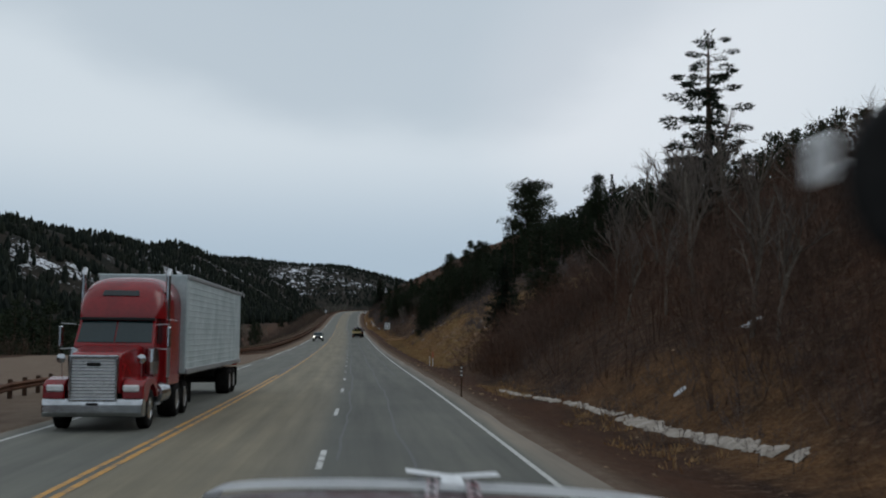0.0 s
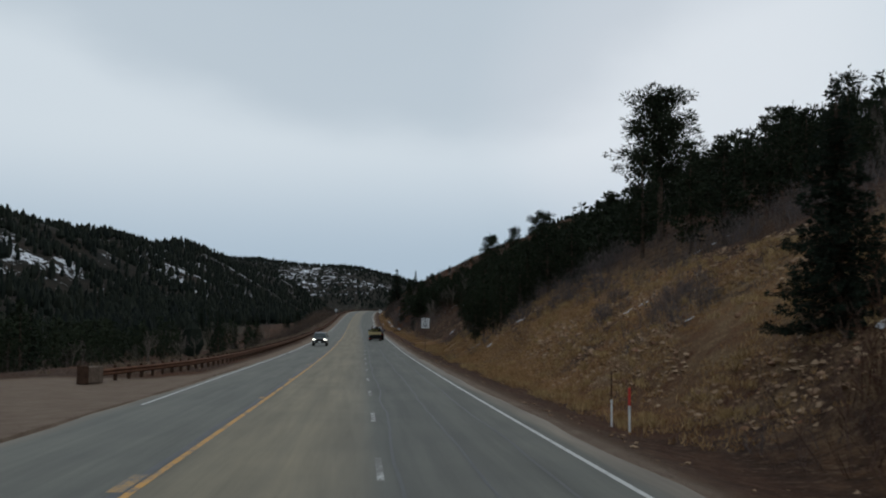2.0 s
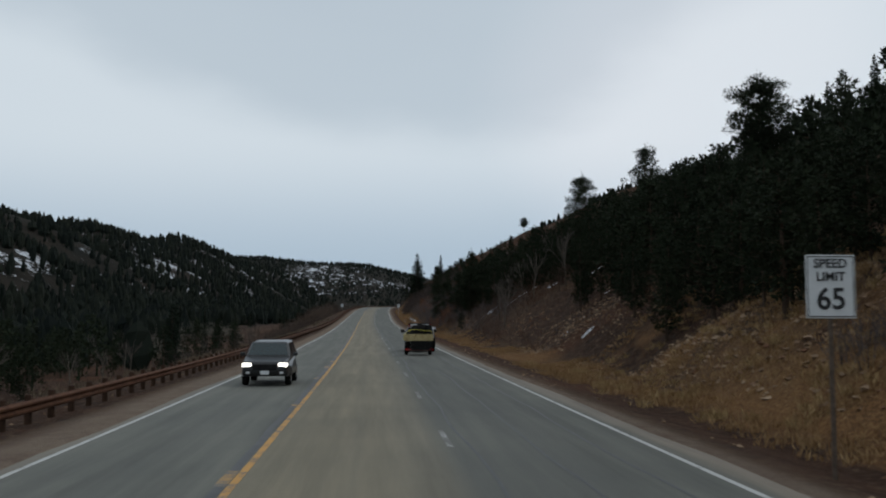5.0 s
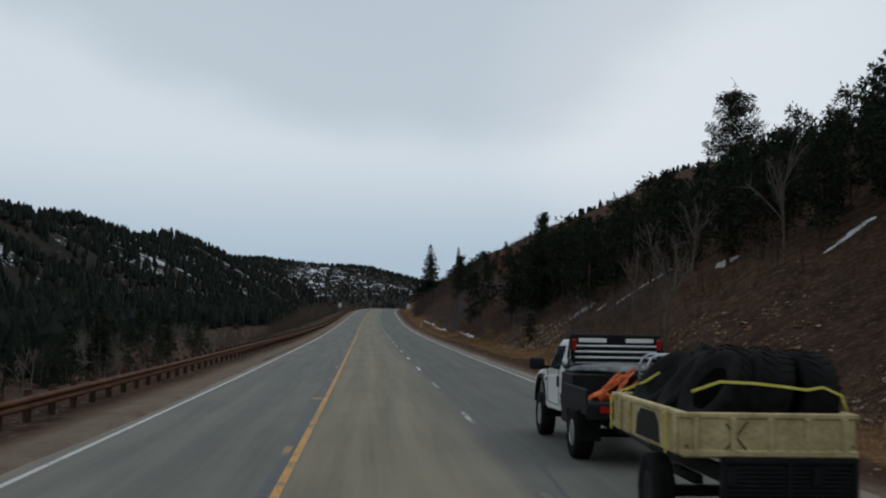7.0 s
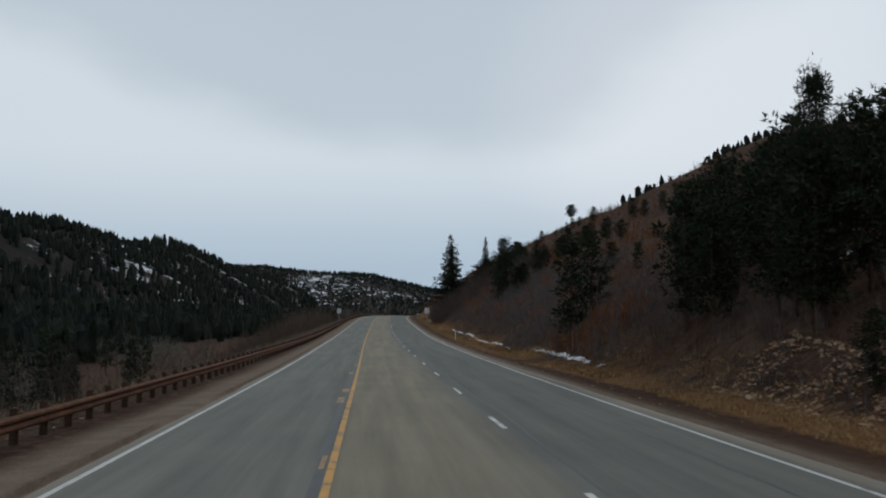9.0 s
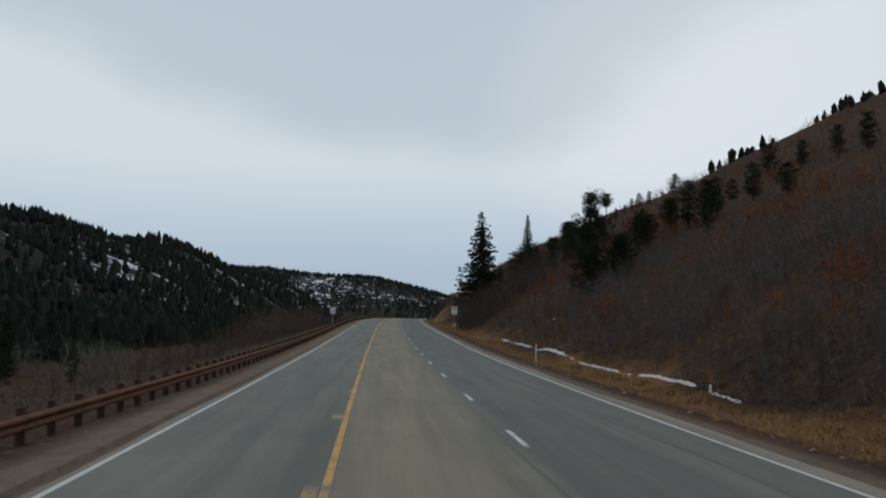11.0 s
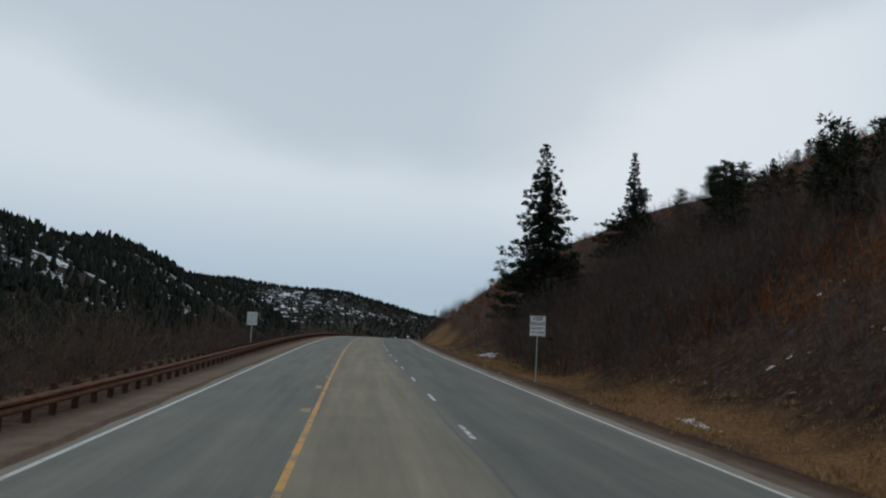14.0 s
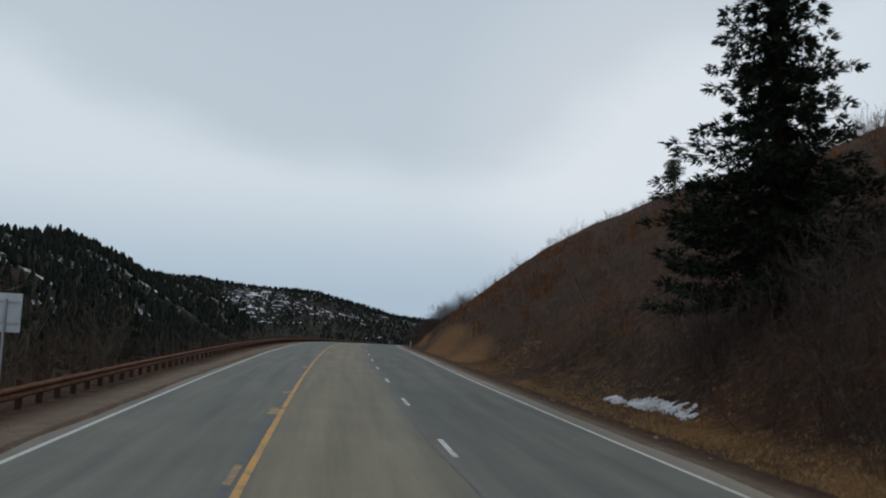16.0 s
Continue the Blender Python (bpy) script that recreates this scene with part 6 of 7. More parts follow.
    for s in (-1, 1):
        part("toolbox", boxes((s * 0.52, 0.60, 1.23, 1.0, 1.05, 0.40), bevel=0.02), DARK_STEEL, bed)
        part("side_board", boxes((s * 1.01, 0.0, 1.13, 0.04, 2.2, 0.22), bevel=0.01), DARK_STEEL, bed)
        part("under_box", boxes((s * 0.84, 0.86, 0.72, 0.36, 0.60, 0.36), bevel=0.02), DARK_STEEL, bed)
        part("mud_flap", boxes((s * 0.88, -0.62, 0.62, 0.40, 0.02, 0.52)), RUBBER, bed)
    rack = part("headache_rack", boxes((-0.80, 1.20, 1.53, 0.08, 0.07, 1.06), (0.80, 1.20, 1.53, 0.08, 0.07, 1.06), (0, 1.20, 2.07, 1.68, 0.07, 0.07), (0, 1.20, 1.45, 1.6, 0.03, 0.20), bevel=0.012), DARK_STEEL, p, "black headache rack behind the cab")
    # added dark sheet, hides the sky's reflection in the rear window between the bars
    part("window_blackout", boxes((0, 1.225, 1.78, 1.54, 0.012, 0.50)), DARK_STEEL, rack)
    for k in range(4):
        part("rack_bar", boxes((0, 1.185, 1.58 + 0.105 * k, 1.54, 0.025, 0.035), bevel=0.008), WHITE_PAINT if k else STEEL, rack)
    for s in (-1, 1):
        part("brake_lamp", boxes((s * 0.79, 1.14, 1.92, 0.09, 0.05, 0.20), bevel=0.015), RED_LENS, rack)
        part("white_panel", boxes((s * 0.44, 1.165, 1.995, 0.52, 0.012, 0.075), bevel=0.005), WHITE_PAINT, rack)
        part("work_lamp", lathe([(0.02, -0.04), (0.10, -0.03), (0.11, 0.03), (0.03, 0.04)], pose(s * 0.92, 1.05, 1.56, 0, 0, 90), 16), CHROME, rack)
        part("gusset", quad_panel([(s * 0.84, 1.17, 2.06), (s * 0.98, 1.17, 1.05), (s * 0.98, 0.72, 1.05)], 0.03), DARK_STEEL, rack)
    part("tail_lamp", boxes((-0.7, -1.16, 0.92, 0.22, 0.03, 0.1)), RED_LENS, bed)
    part("tail_lamp", boxes((0.7, -1.16, 0.92, 0.22, 0.03, 0.1)), RED_LENS, bed)
    return tagged(p, "white flatbed pickup truck with black headache rack", "pickup truck")


PICK_Y, PICK_L = 226.6, 5.82
pickup = on_road(build_pickup(), PICK_L, PICK_Y)
BED = pickup.matrix_basis.copy()


def lump(sx, sy, sz, seed, amp=0.12, sub=3):
    """A lumpy bundle resting on z=0."""
    bm = bmesh.new()
    bmesh.ops.create_icosphere(bm, subdivisions=sub, radius=1.0)
    for v in bm.verts:
        d = 1 + amp * noise.noise(v.co * 2.2 + Vector((seed, 0, 0))) + amp * 0.5 * noise.noise(v.co * 6 + Vector((0, seed, 0)))
        q = v.co * d
        v.co = Vector((q.x * sx, q.y * sy, max(q.z, -0.55) * sz + 0.55 * sz))
    return bm


def loose(name, m, label, category):
    r = new(name)
    r.matrix_basis = m
    return tagged(r, label, category)


tb = loose("tarp_bundle", BED @ pose(-0.14, 0.58, 1.43), "grey wrinkled tarp wrapped over a load on the flatbed", "tarp")
part("tarp", lump(0.86, 0.50, 0.11, 3, 0.20), TARP, tb, smooth=True)
hr = loose("tube_hoop_rack", BED @ pose(0, 0, 1.03), "bent steel tube hoops standing on the flatbed", "rack")
for k, y in enumerate((-0.45, -0.95)):
    pts = [(0.0, y, 0.0), (0.02, y, 0.60), (0.08, y, 0.72), (0.18, y, 0.77), (0.72, y, 0.78), (0.86, y, 0.73), (0.92, y, 0.6), (0.93, y, 0.0)]
    part("hoop", tube(pts, 0.022, 8), STEEL, hr)
part("crossbar", tube([(0.02, -0.45, 0.45), (0.02, -0.95, 0.45)], 0.016, 8, tube([(0.92, -0.45, 0.45), (0.92, -0.95, 0.45)], 0.016, 8)), STEEL, hr)
st = loose("strap_bundle", BED @ pose(-0.66, -0.62, 1.03), "tangle of bright orange lashing straps on the flatbed edge", "strap")
rs = random.Random(8)
for k in range(9):
    a = Vector((rs.uniform(-0.34, 0.12), rs.uniform(-0.40, 0.0), 0.04))
    b = Vector((rs.uniform(0.30, 0.78), rs.uniform(-0.30, 0.15), rs.uniform(0.34, 0.58)))
    mid = [(a.lerp(b, t) + Vector((rs.uniform(-0.07, 0.07), rs.uniform(-0.07, 0.07), rs.uniform(-0.03, 0.06)))) for t in (0.25, 0.5, 0.75)]
    part("strap", tube([a, *mid, b], 0.017, 6), ORANGE, st)
part("strap_coil", lump(0.17, 0.13, 0.10, 6, 0.3, 2), ORANGE, st)
bx = loose("blue_crate", BED @ pose(0.42, -0.66, 1.03), "black crate with a blue lid on the flatbed", "crate")
part("crate", boxes((0, 0, 0.24, 0.60, 0.36, 0.48), bevel=0.02), DARK_STEEL, bx)
part("lid", boxes((0, 0, 0.52, 0.62, 0.38, 0.10), bevel=0.03), BLUE, bx, "blue lid")


# ---------------------------------------------------------------- army cargo trailer with tyres
def build_army_trailer():
    """y=0 at the tailgate, nose to +y."""
    t = new("cargo_trailer")
    w, Lg, z0, z1 = 0.88, 3.0, 1.00, 1.38
    part("floor", boxes((0, Lg / 2, z0, 2 * w, Lg, 0.06)), TAN, t)
    for s in (-1, 1):
        cut = 0.52
        c = 1.35
        prof = [(0.0, z0), (c - cut, z0), (c - cut + 0.06, z0 + 0.22), (c - 0.3, z0 + 0.32), (c + 0.3, z0 + 0.32), (c + cut - 0.06, z0 + 0.22), (c + cut, z0), (Lg, z0), (Lg, z1), (0.0, z1)]
        side = part("side_wall", prism(prof, s * (w - 0.025), s * (w + 0.025)), TAN, t)
        part("top_rail", boxes((s * w, Lg / 2, z1 + 0.02, 0.10, Lg + 0.1, 0.06), bevel=0.012), TAN, side)
        for y in (0.15, 0.62, 2.1, 2.55):
            part("rib", boxes((s * (w + 0.045), y, (z0 + z1) / 2, 0.06, 0.09, z1 - z0), bevel=0.012), TAN, side)
        part("wheel_box", prism([(c - cut, z0 + 0.02), (c - cut + 0.06, z0 + 0.24), (c - 0.3, z0 + 0.34), (c + 0.3, z0 + 0.34), (c + cut - 0.06, z0 + 0.24), (c + cut, z0 + 0.02)], s * (w - 0.3), s * (w + 0.03)), DARK_STEEL, side)
        wheel(t, s * 0.80, c, 0.43, 0.24, DARK_STEEL, s, rim_r=0.52)
        lamp = part("tail_lamp", boxes((s * 0.84, -0.10, 0.42, 0.20, 0.06, 0.10), bevel=0.01), RED_LENS, t)
        part("chain", tube([(s * 0.87, 0.06, z1 - 0.06), (s * 0.88, 0.02, z1 - 0.2), (s * 0.87, -0.03, z1 - 0.3)], 0.012, 5), DARK_STEEL, t)
    for y, nm in ((0.0, "tailgate"), (Lg, "headboard")):
        g = part(nm, boxes((0, y, (z0 + z1) / 2, 2 * w + 0.04, 0.05, z1 - z0), bevel=0.01), TAN, t)
        d = -0.045 if y == 0 else 0.045
        for k in range(5):
            part("rib", boxes((-0.78 + k * 0.39, y + d, (z0 + z1) / 2, 0.06, 0.05, z1 - z0), bevel=0.01), TAN, g)
        part("top_rail", boxes((0, y, z1 + 0.02, 2 * w + 0.1, 0.09, 0.06), bevel=0.012), TAN, g)
        part("bottom_rail", boxes((0, y + d * 0.6, z0 + 0.02, 2 * w + 0.06, 0.08, 0.07), bevel=0.012), TAN, g)
    ramp = part("ramp_gate", boxes((0.16, -0.12, 0.97, 1.42, 0.05, 0.05), (0.16, -0.12, 0.40, 1.42, 0.05, 0.05), (-0.53, -0.12, 0.68, 0.05, 0.05, 0.6), (0.85, -0.12, 0.68, 0.05, 0.05, 0.6), (0.16, -0.12, 0.68, 0.05, 0.05, 0.6)), DARK_STEEL, t, "black folding steel gate hung below the tailgate")
    for k in range(12):
        part("mesh_bar", boxes((0.16, -0.115, 0.44 + k * 0.045, 1.38, 0.012, 0.028)), DARK_STEEL, ramp)
    part("gate_backing", boxes((0.16, -0.09, 0.68, 1.40, 0.012, 0.56)), RUBBER, ramp)
    part("rear_beam", boxes((0, -0.06, 0.40, 1.8, 0.08, 0.12), bevel=0.01), simple("dull_red_beam", (0.10, 0.015, 0.012), (0.16, 0.03, 0.02), 4, 0.7), t)
    part("chassis", boxes((-0.45, 1.3, 0.80, 0.1, 2.9, 0.16), (0.45, 1.3, 0.80, 0.1, 2.9, 0.16), (0, 1.35, 0.43, 1.7, 0.12, 0.12), (-0.45, 1.35, 0.62, 0.1, 0.9, 0.1), (0.45, 1.35, 0.62, 0.1, 0.9, 0.1), (-0.3, -0.03, 0.6, 0.1, 0.1, 0.4), (0.3, -0.03, 0.6, 0.1, 0.1, 0.4)), DARK_STEEL, t)
    part("cross_mark", boxes((-0.36, -0.03, (z0 + z1) / 2, 0.02, 0.012, 0.40, 0, 38, 0), (-0.36, -0.034, (z0 + z1) / 2, 0.02, 0.012, 0.34, 0, -38, 0)), simple("faded_brown_mark", (0.07, 0.055, 0.03), (0.13, 0.10, 0.055), 9, 0.8), t, "dark painted cross on the tailgate")
    for y in (0.42, 2.9):
        part("corner_strap", boxes((-w - 0.085, y, (z0 + z1) / 2, 0.012, 0.05, z1 - z0 + 0.06)), YELLOW_WEB, t, "yellow strap over the side wall")
    part("drawbar", tube([(-0.42, 2.7, 0.74), (0.0, 5.85, 0.62)], 0.05, 8, tube([(0.42, 2.7, 0.74), (0.0, 5.85, 0.62)], 0.05, 8)), DARK_STEEL, t)
    part("lunette", lathe([(0.05, -0.03), (0.09, -0.02), (0.09, 0.02), (0.05, 0.03)], pose(0, 5.92, 0.62, 0, 90, 0), 16), DARK_STEEL, t)
    return tagged(t, "sand-tan army cargo trailer with steel ribbed sides", "trailer")


TRAIL_Y, TRAIL_L = 219.2, 5.37
trailer = on_road(build_army_trailer(), TRAIL_L, TRAIL_Y)
TB = trailer.matrix_basis.copy()


def big_tyre():
    """A worn off-road tyre lying on its side round the x axis, with shoulder lugs."""
    r = new("tractor_tyre")
    R, w = 0.50, 0.20
    prof = [(R * 0.52, -w * 0.7), (R * 0.66, -w), (R * 0.86, -w * 1.02), (R * 0.97, -w * 0.8), (R, -w * 0.3), (R, w * 0.3), (R * 0.97, w * 0.8), (R * 0.86, w * 1.02), (R * 0.66, w), (R * 0.52, w * 0.7), (R * 0.56, 0), (R * 0.52, -w * 0.7)]
    part("carcass", lathe(prof, None, 32), RUBBER, r, smooth=True)
    bm = bmesh.new()
    for k in range(26):
        a = k * 2 * math.pi / 26
        for s in (-1, 1):
            m = Matrix.Rotation(a + (0.12 if s > 0 else 0), 4, "X") @ Matrix.Translation((s * w * 0.45, 0, R)) @ Matrix.Rotation(s * 0.5, 4, "Z")
            bmesh.ops.create_cube(bm, size=1.0, matrix=m @ Matrix.Diagonal((w * 0.85, 0.045, 0.010, 1)))
    part("tread", bm, RUBBER, r)
    return tagged(r, "worn black off-road tyre piled in the trailer", "tyre", "tyres in the trailer")


ty = big_tyre()
# x, y, lean to the side, turn
TYRES = [(0.60, 0.66, 8, 10), (0.17, 0.64, 15, -8), (-0.28, 0.72, 32, 14), (0.48, 1.52, 10, -6), (0.08, 1.50, 18, 10), (-0.34, 1.50, 38, -8), (0.42, 2.36, 14, 4), (0.02, 2.36, 22, -10), (-0.36, 2.34, 42, 12)]
for k, (x, y, lean, turn) in enumerate(TYRES):
    z = 1.03 + 0.50 * math.cos(radians(lean)) + 0.20 * math.sin(radians(lean))
    m = TB @ pose(x, y, z, 0, lean, turn)
    if k == 0:
        ty.matrix_basis = m
    else:
        copy_thing(ty, m)


def strap(points, label):
    """A flat webbing strap along points."""
    r = new("lashing_strap")
    bm = bmesh.new()
    pts = [Vector(p) for p in points]
    rows = []
    for i, p in enumerate(pts):
        d = (pts[min(i + 1, len(pts) - 1)] - pts[max(i - 1, 0)]).normalized()
        up = Vector((0, 0.25, 1)).cross(d).cross(d).normalized() * 0.014
        rows.append([bm.verts.new(p + up), bm.verts.new(p - up), bm.verts.new(p - up + Vector((0, -0.006, 0.004))), bm.verts.new(p + up + Vector((0, -0.006, 0.004)))])
    for a, b in zip(rows, rows[1:]):
        for j in range(4):
            bm.faces.new((a[j], a[(j + 1) % 4], b[(j + 1) % 4], b[j]))
    part("webbing", bm, YELLOW_WEB, r)
    r.matrix_basis = TB
    return tagged(r, label, "strap")


strap([(-0.72, 0.30, 1.62), (-0.45, 0.20, 1.73), (-0.1, 0.135, 1.72), (0.2, 0.125, 1.69), (0.45, 0.12, 1.66), (0.62, 0.12, 1.69), (0.86, 0.2, 1.60), (0.87, 0.1, 1.44)], "yellow webbing strap drawn across the tyres")
strap([(-0.84, 2.95, 1.45), (-0.72, 2.7, 1.52), (-0.62, 2.5, 1.60), (-0.5, 2.3, 1.72)], "yellow webbing strap hooked to the trailer side")


# ---------------------------------------------------------------- dark oncoming car
def build_car():
    c = new("car")
    body = simple("black_car_paint", (0.012, 0.013, 0.014), (0.02, 0.02, 0.021), 1.0, 0.3)
    arch = lambda q, r, z: [(q + r * math.cos(a), z + r * math.sin(a)) for a in np.linspace(math.pi, 0, 7)]
    low = [(-2.3, 0.45)] + arch(-1.4, 0.42, 0.36) + arch(1.4, 0.42, 0.36) + [(2.3, 0.38), (2.38, 0.6), (2.32, 0.92), (1.2, 1.06), (-2.3, 1.1)]
    part("body", prism(low, -0.92, 0.92, taper=lambda y, z: (1 - 0.06 * (z > 0.85)) * (1 - 0.10 * (abs(y) > 2.2)), bevel=0.09, seg=3), body, c)
    part("cabin", prism([(-2.25, 1.06), (1.15, 1.04), (0.45, 1.62), (-1.9, 1.66)], -0.86, 0.86, taper=lambda y, z: 1 - 0.20 * (z > 1.3), bevel=0.08, seg=3), body, c)
    part("windscreen", quad_panel([(-0.76, 1.06, 1.13), (0.76, 1.06, 1.13), (0.62, 0.55, 1.56), (-0.62, 0.55, 1.56)], 0.012), GREEN_GLASS, c)
    for s in (-1, 1):
        part("side_window", quad_panel([(s * 0.86, -1.9, 1.14), (s * 0.86, 0.85, 1.14), (s * 0.715, 0.36, 1.56), (s * 0.715, -1.75, 1.58)][::s], 0.014), GLASS_DARK, c)
        part("headlight", boxes((s * 0.66, 2.31, 0.80, 0.36, 0.10, 0.15), bevel=0.03), HEADLAMP_ON, c, "lit headlight")
        part("fog_lamp", boxes((s * 0.62, 2.37, 0.52, 0.14, 0.04, 0.08)), LENS, c)
        part("mirror", boxes((s * 1.0, 0.75, 1.16, 0.2, 0.1, 0.14), bevel=0.03), body, c)
        for y in (-1.4, 1.4):
            wheel(c, s * 0.80, y, 0.36, 0.24, STEEL, s)
    part("grille", boxes((0, 2.36, 0.72, 0.9, 0.05, 0.22), bevel=0.02), DARK_STEEL, c)
    part("plate", boxes((0, 2.40, 0.52, 0.32, 0.015, 0.14)), SIGN_WHITE, c)
    return tagged(c, "dark oncoming car with its headlights lit", "car")


oncoming = on_road(build_car(), -1.85, 190.0, back=True)


# ---------------------------------------------------------------- nose of the old red truck
def build_nose():
    """Long hood seen over from the driving seat; y=0 at its leading edge."""
    t = new("old_truck_nose")
    red, n, l, b = mat("faded_maroon_hood_paint", 0.45)
    v = obj_vec(n)
    wear = ramp_node(n, l, noise_node(n, l, 2.2, 6, 0.7, v), [(0.47, (0, 0, 0)), (0.55, (1, 1, 1))])
    l.new(mix_node(n, l, wear, (0.10, 0.010, 0.016), (0.30, 0.26, 0.27)), b.inputs["Base Color"])
    white = simple("chipped_white_enamel", (0.6, 0.61, 0.63), (0.82, 0.83, 0.84), 5, 0.4)

    def shell(y0, y1, drop0, drop1, halfw0, halfw1, z):
        bm = bmesh.new()
        rows = []
        for y, d, hw in ((y0, drop0, halfw0), ((y0 * 2 + y1) / 3, drop0 + (drop1 - drop0) * 0.2, halfw0 + (halfw1 - halfw0) * 0.4), (y1, drop1, halfw1)):
            rows.append([bm.verts.new((hw * math.sin(a * math.pi / 2), y, z + d - 0.045 * (1 - math.cos(a * math.pi / 2)) - 0.55 * max(0, abs(a) - 0.86) / 0.14)) for a in np.linspace(-1, 1, 25)])
        for p, q in zip(rows, rows[1:]):
            for i in range(24):
                bm.faces.new((p[i], p[i + 1], q[i + 1], q[i]))
        bmesh.ops.solidify(bm, geom=list(bm.faces), thickness=0.02)
        return bm
    zt, zo = 1.998, 1.978
    part("hood", shell(-1.5, -0.13, 0.0, 0.0, 0.74, 0.69, zt), red, t, "faded maroon hood with worn patches", smooth=True)
    part("hood_lip", shell(-0.13, 0.07, 0.008, 0.006, 0.70, 0.69, zt), white, t, "chipped white leading edge", smooth=True)
    for s in (-1, 1):
        part("hinge_strip", boxes((s * 0.055, -0.5, zt + 0.016, 0.035, 0.9, 0.02), bevel=0.004), red, t)
        part("side_panel", boxes((s * 0.70, -0.75, 1.35, 0.04, 1.4, 0.75), bevel=0.02), red, t)
        part("fender", prism([(0.1, 0.75), (0.05, 1.1), (-0.2, 1.28), (-0.7, 1.34), (-1.2, 1.24), (-1.5, 0.9), (-1.4, 0.85), (-1.1, 1.1), (-0.65, 1.2), (-0.3, 1.1), (-0.1, 0.8)], s * 0.70, s * 1.15, bevel=0.03), red, t)
        wheel(t, s * 0.98, -0.68, 0.50, 0.26, STEEL, s)
        part("headlight", lathe([(0.02, -0.10), (0.13, -0.05), (0.15, 0.06), (0.02, 0.09)], pose(s * 0.9, 0.16, 1.05, 0, 0, 90), 18), LENS, t)
    part("grille", boxes((0, 0.0, 1.35, 1.30, 0.08, 0.95), bevel=0.04), white, t)
    part("bumper", boxes((0, 0.28, 0.70, 2.2, 0.12, 0.22), bevel=0.03), white, t)
    part("frame", boxes((-0.4, -0.6, 0.68, 0.1, 1.9, 0.18), (0.4, -0.6, 0.68, 0.1, 1.9, 0.18), (0, -0.68, 0.5, 1.8, 0.12, 0.12), (0, -0.6, 1.3, 0.9, 1.3, 0.7)), DARK_STEEL, t)
    orn = part("hood_ornament", quad_panel([(-0.035, -0.02, zo), (0.035, -0.02, zo), (0.03, 0.05, zo + 0.036), (-0.03, 0.05, zo + 0.036)], 0.012), white, t, "white T-shaped ornament on the hood edge")
    part("wing", prism([(0.0, 0.0), (0.03, 0.006), (0.06, 0.0), (0.03, -0.006)], 0, 0.135), white, orn).matrix_basis = pose(0, 0.03, zo + 0.038, 0, -5, 0)
    part("wing", prism([(0.0, 0.0), (0.03, 0.006), (0.06, 0.0), (0.03, -0.006)], -0.135, 0), white, orn).matrix_basis = pose(0, 0.03, zo + 0.038, 0, 5, 0)
    for k in range(5):
        for s in (-1, 1):
            part("rivet", lathe([(0.001, 0.0), (0.008, 0.0), (0.006, 0.006), (0.001, 0.008)], pose(s * 0.055, -0.12 - k * 0.11, zt + 0.026, 0, -90, 0), 8), DARK_STEEL, t)
    # round spot mirror on a stalk from the fender
    mir = part("spot_mirror", lathe([(0.02, 0.05), (0.09, 0.045), (0.128, 0.02), (0.135, 0.0), (0.128, -0.012), (0.118, -0.012)], pose(0.735, -1.25, 2.665, 0, 0, 90), 32), DARK_STEEL, t, "round black mirror on a stalk", smooth=True)
    part("glass", lathe([(0.001, -0.006), (0.118, -0.010), (0.118, -0.002), (0.001, 0.002)], pose(0.735, -1.25, 2.665, 0, 0, 90), 32), GLASS_DARK, mir)
    part("bracket", boxes((0.565, -1.25, 2.69, 0.045, 0.03, 0.085), bevel=0.014, seg=2), LENS, mir, "clear plastic bracket")
    part("stalk", tube([(0.92, -1.1, 1.2), (0.93, -1.2, 2.0), (0.80, -1.22, 2.5), (0.74, -1.22, 2.62)], 0.012, 8), DARK_STEEL, mir)
    part("arm", tube([(0.58, -1.245, 2.685), (0.66, -1.24, 2.67)], 0.008, 6), STEEL, mir)
    return tagged(t, "old maroon truck nose with a chipped white edge", "truck")


nose = build_nose()
nose.matrix_basis = Matrix.Translation((-0.040, 2.85, -0.044)) @ Matrix.Rotation(radians(0.2), 4, "Z") @ Matrix.Rotation(radians(1.7), 4, "Y") @ Matrix.Diagonal((0.94, 1, 1, 1))


# ---------------------------------------------------------------- bare trees
TWIG_HAZE = island_mat("grey_brown_twig_haze", [(0.06, 0.05, 0.044), (0.10, 0.083, 0.073), (0.15, 0.125, 0.11)])
BARE = [bare_tree("bare_aspen", 60 + k, 7.5, "leafless pale aspen on the roadside slope") for k in range(3)]
first = {}
rb = random.Random(21)


def bare_at(y, l, h, k, label=""):
    src = BARE[k % 3]
    x = float(road_x(y)) + l
    s = h / 7.5
    if k % 3 not in first:
        first[k % 3] = put(src, x, y, s, rb.uniform(0, 6.28), 0.1)
        ob = src
    else:
        ob = copy_at(src, x, y, s, rb.uniform(0, 6.28), 0.1)
    if label:
        ob["label"] = label


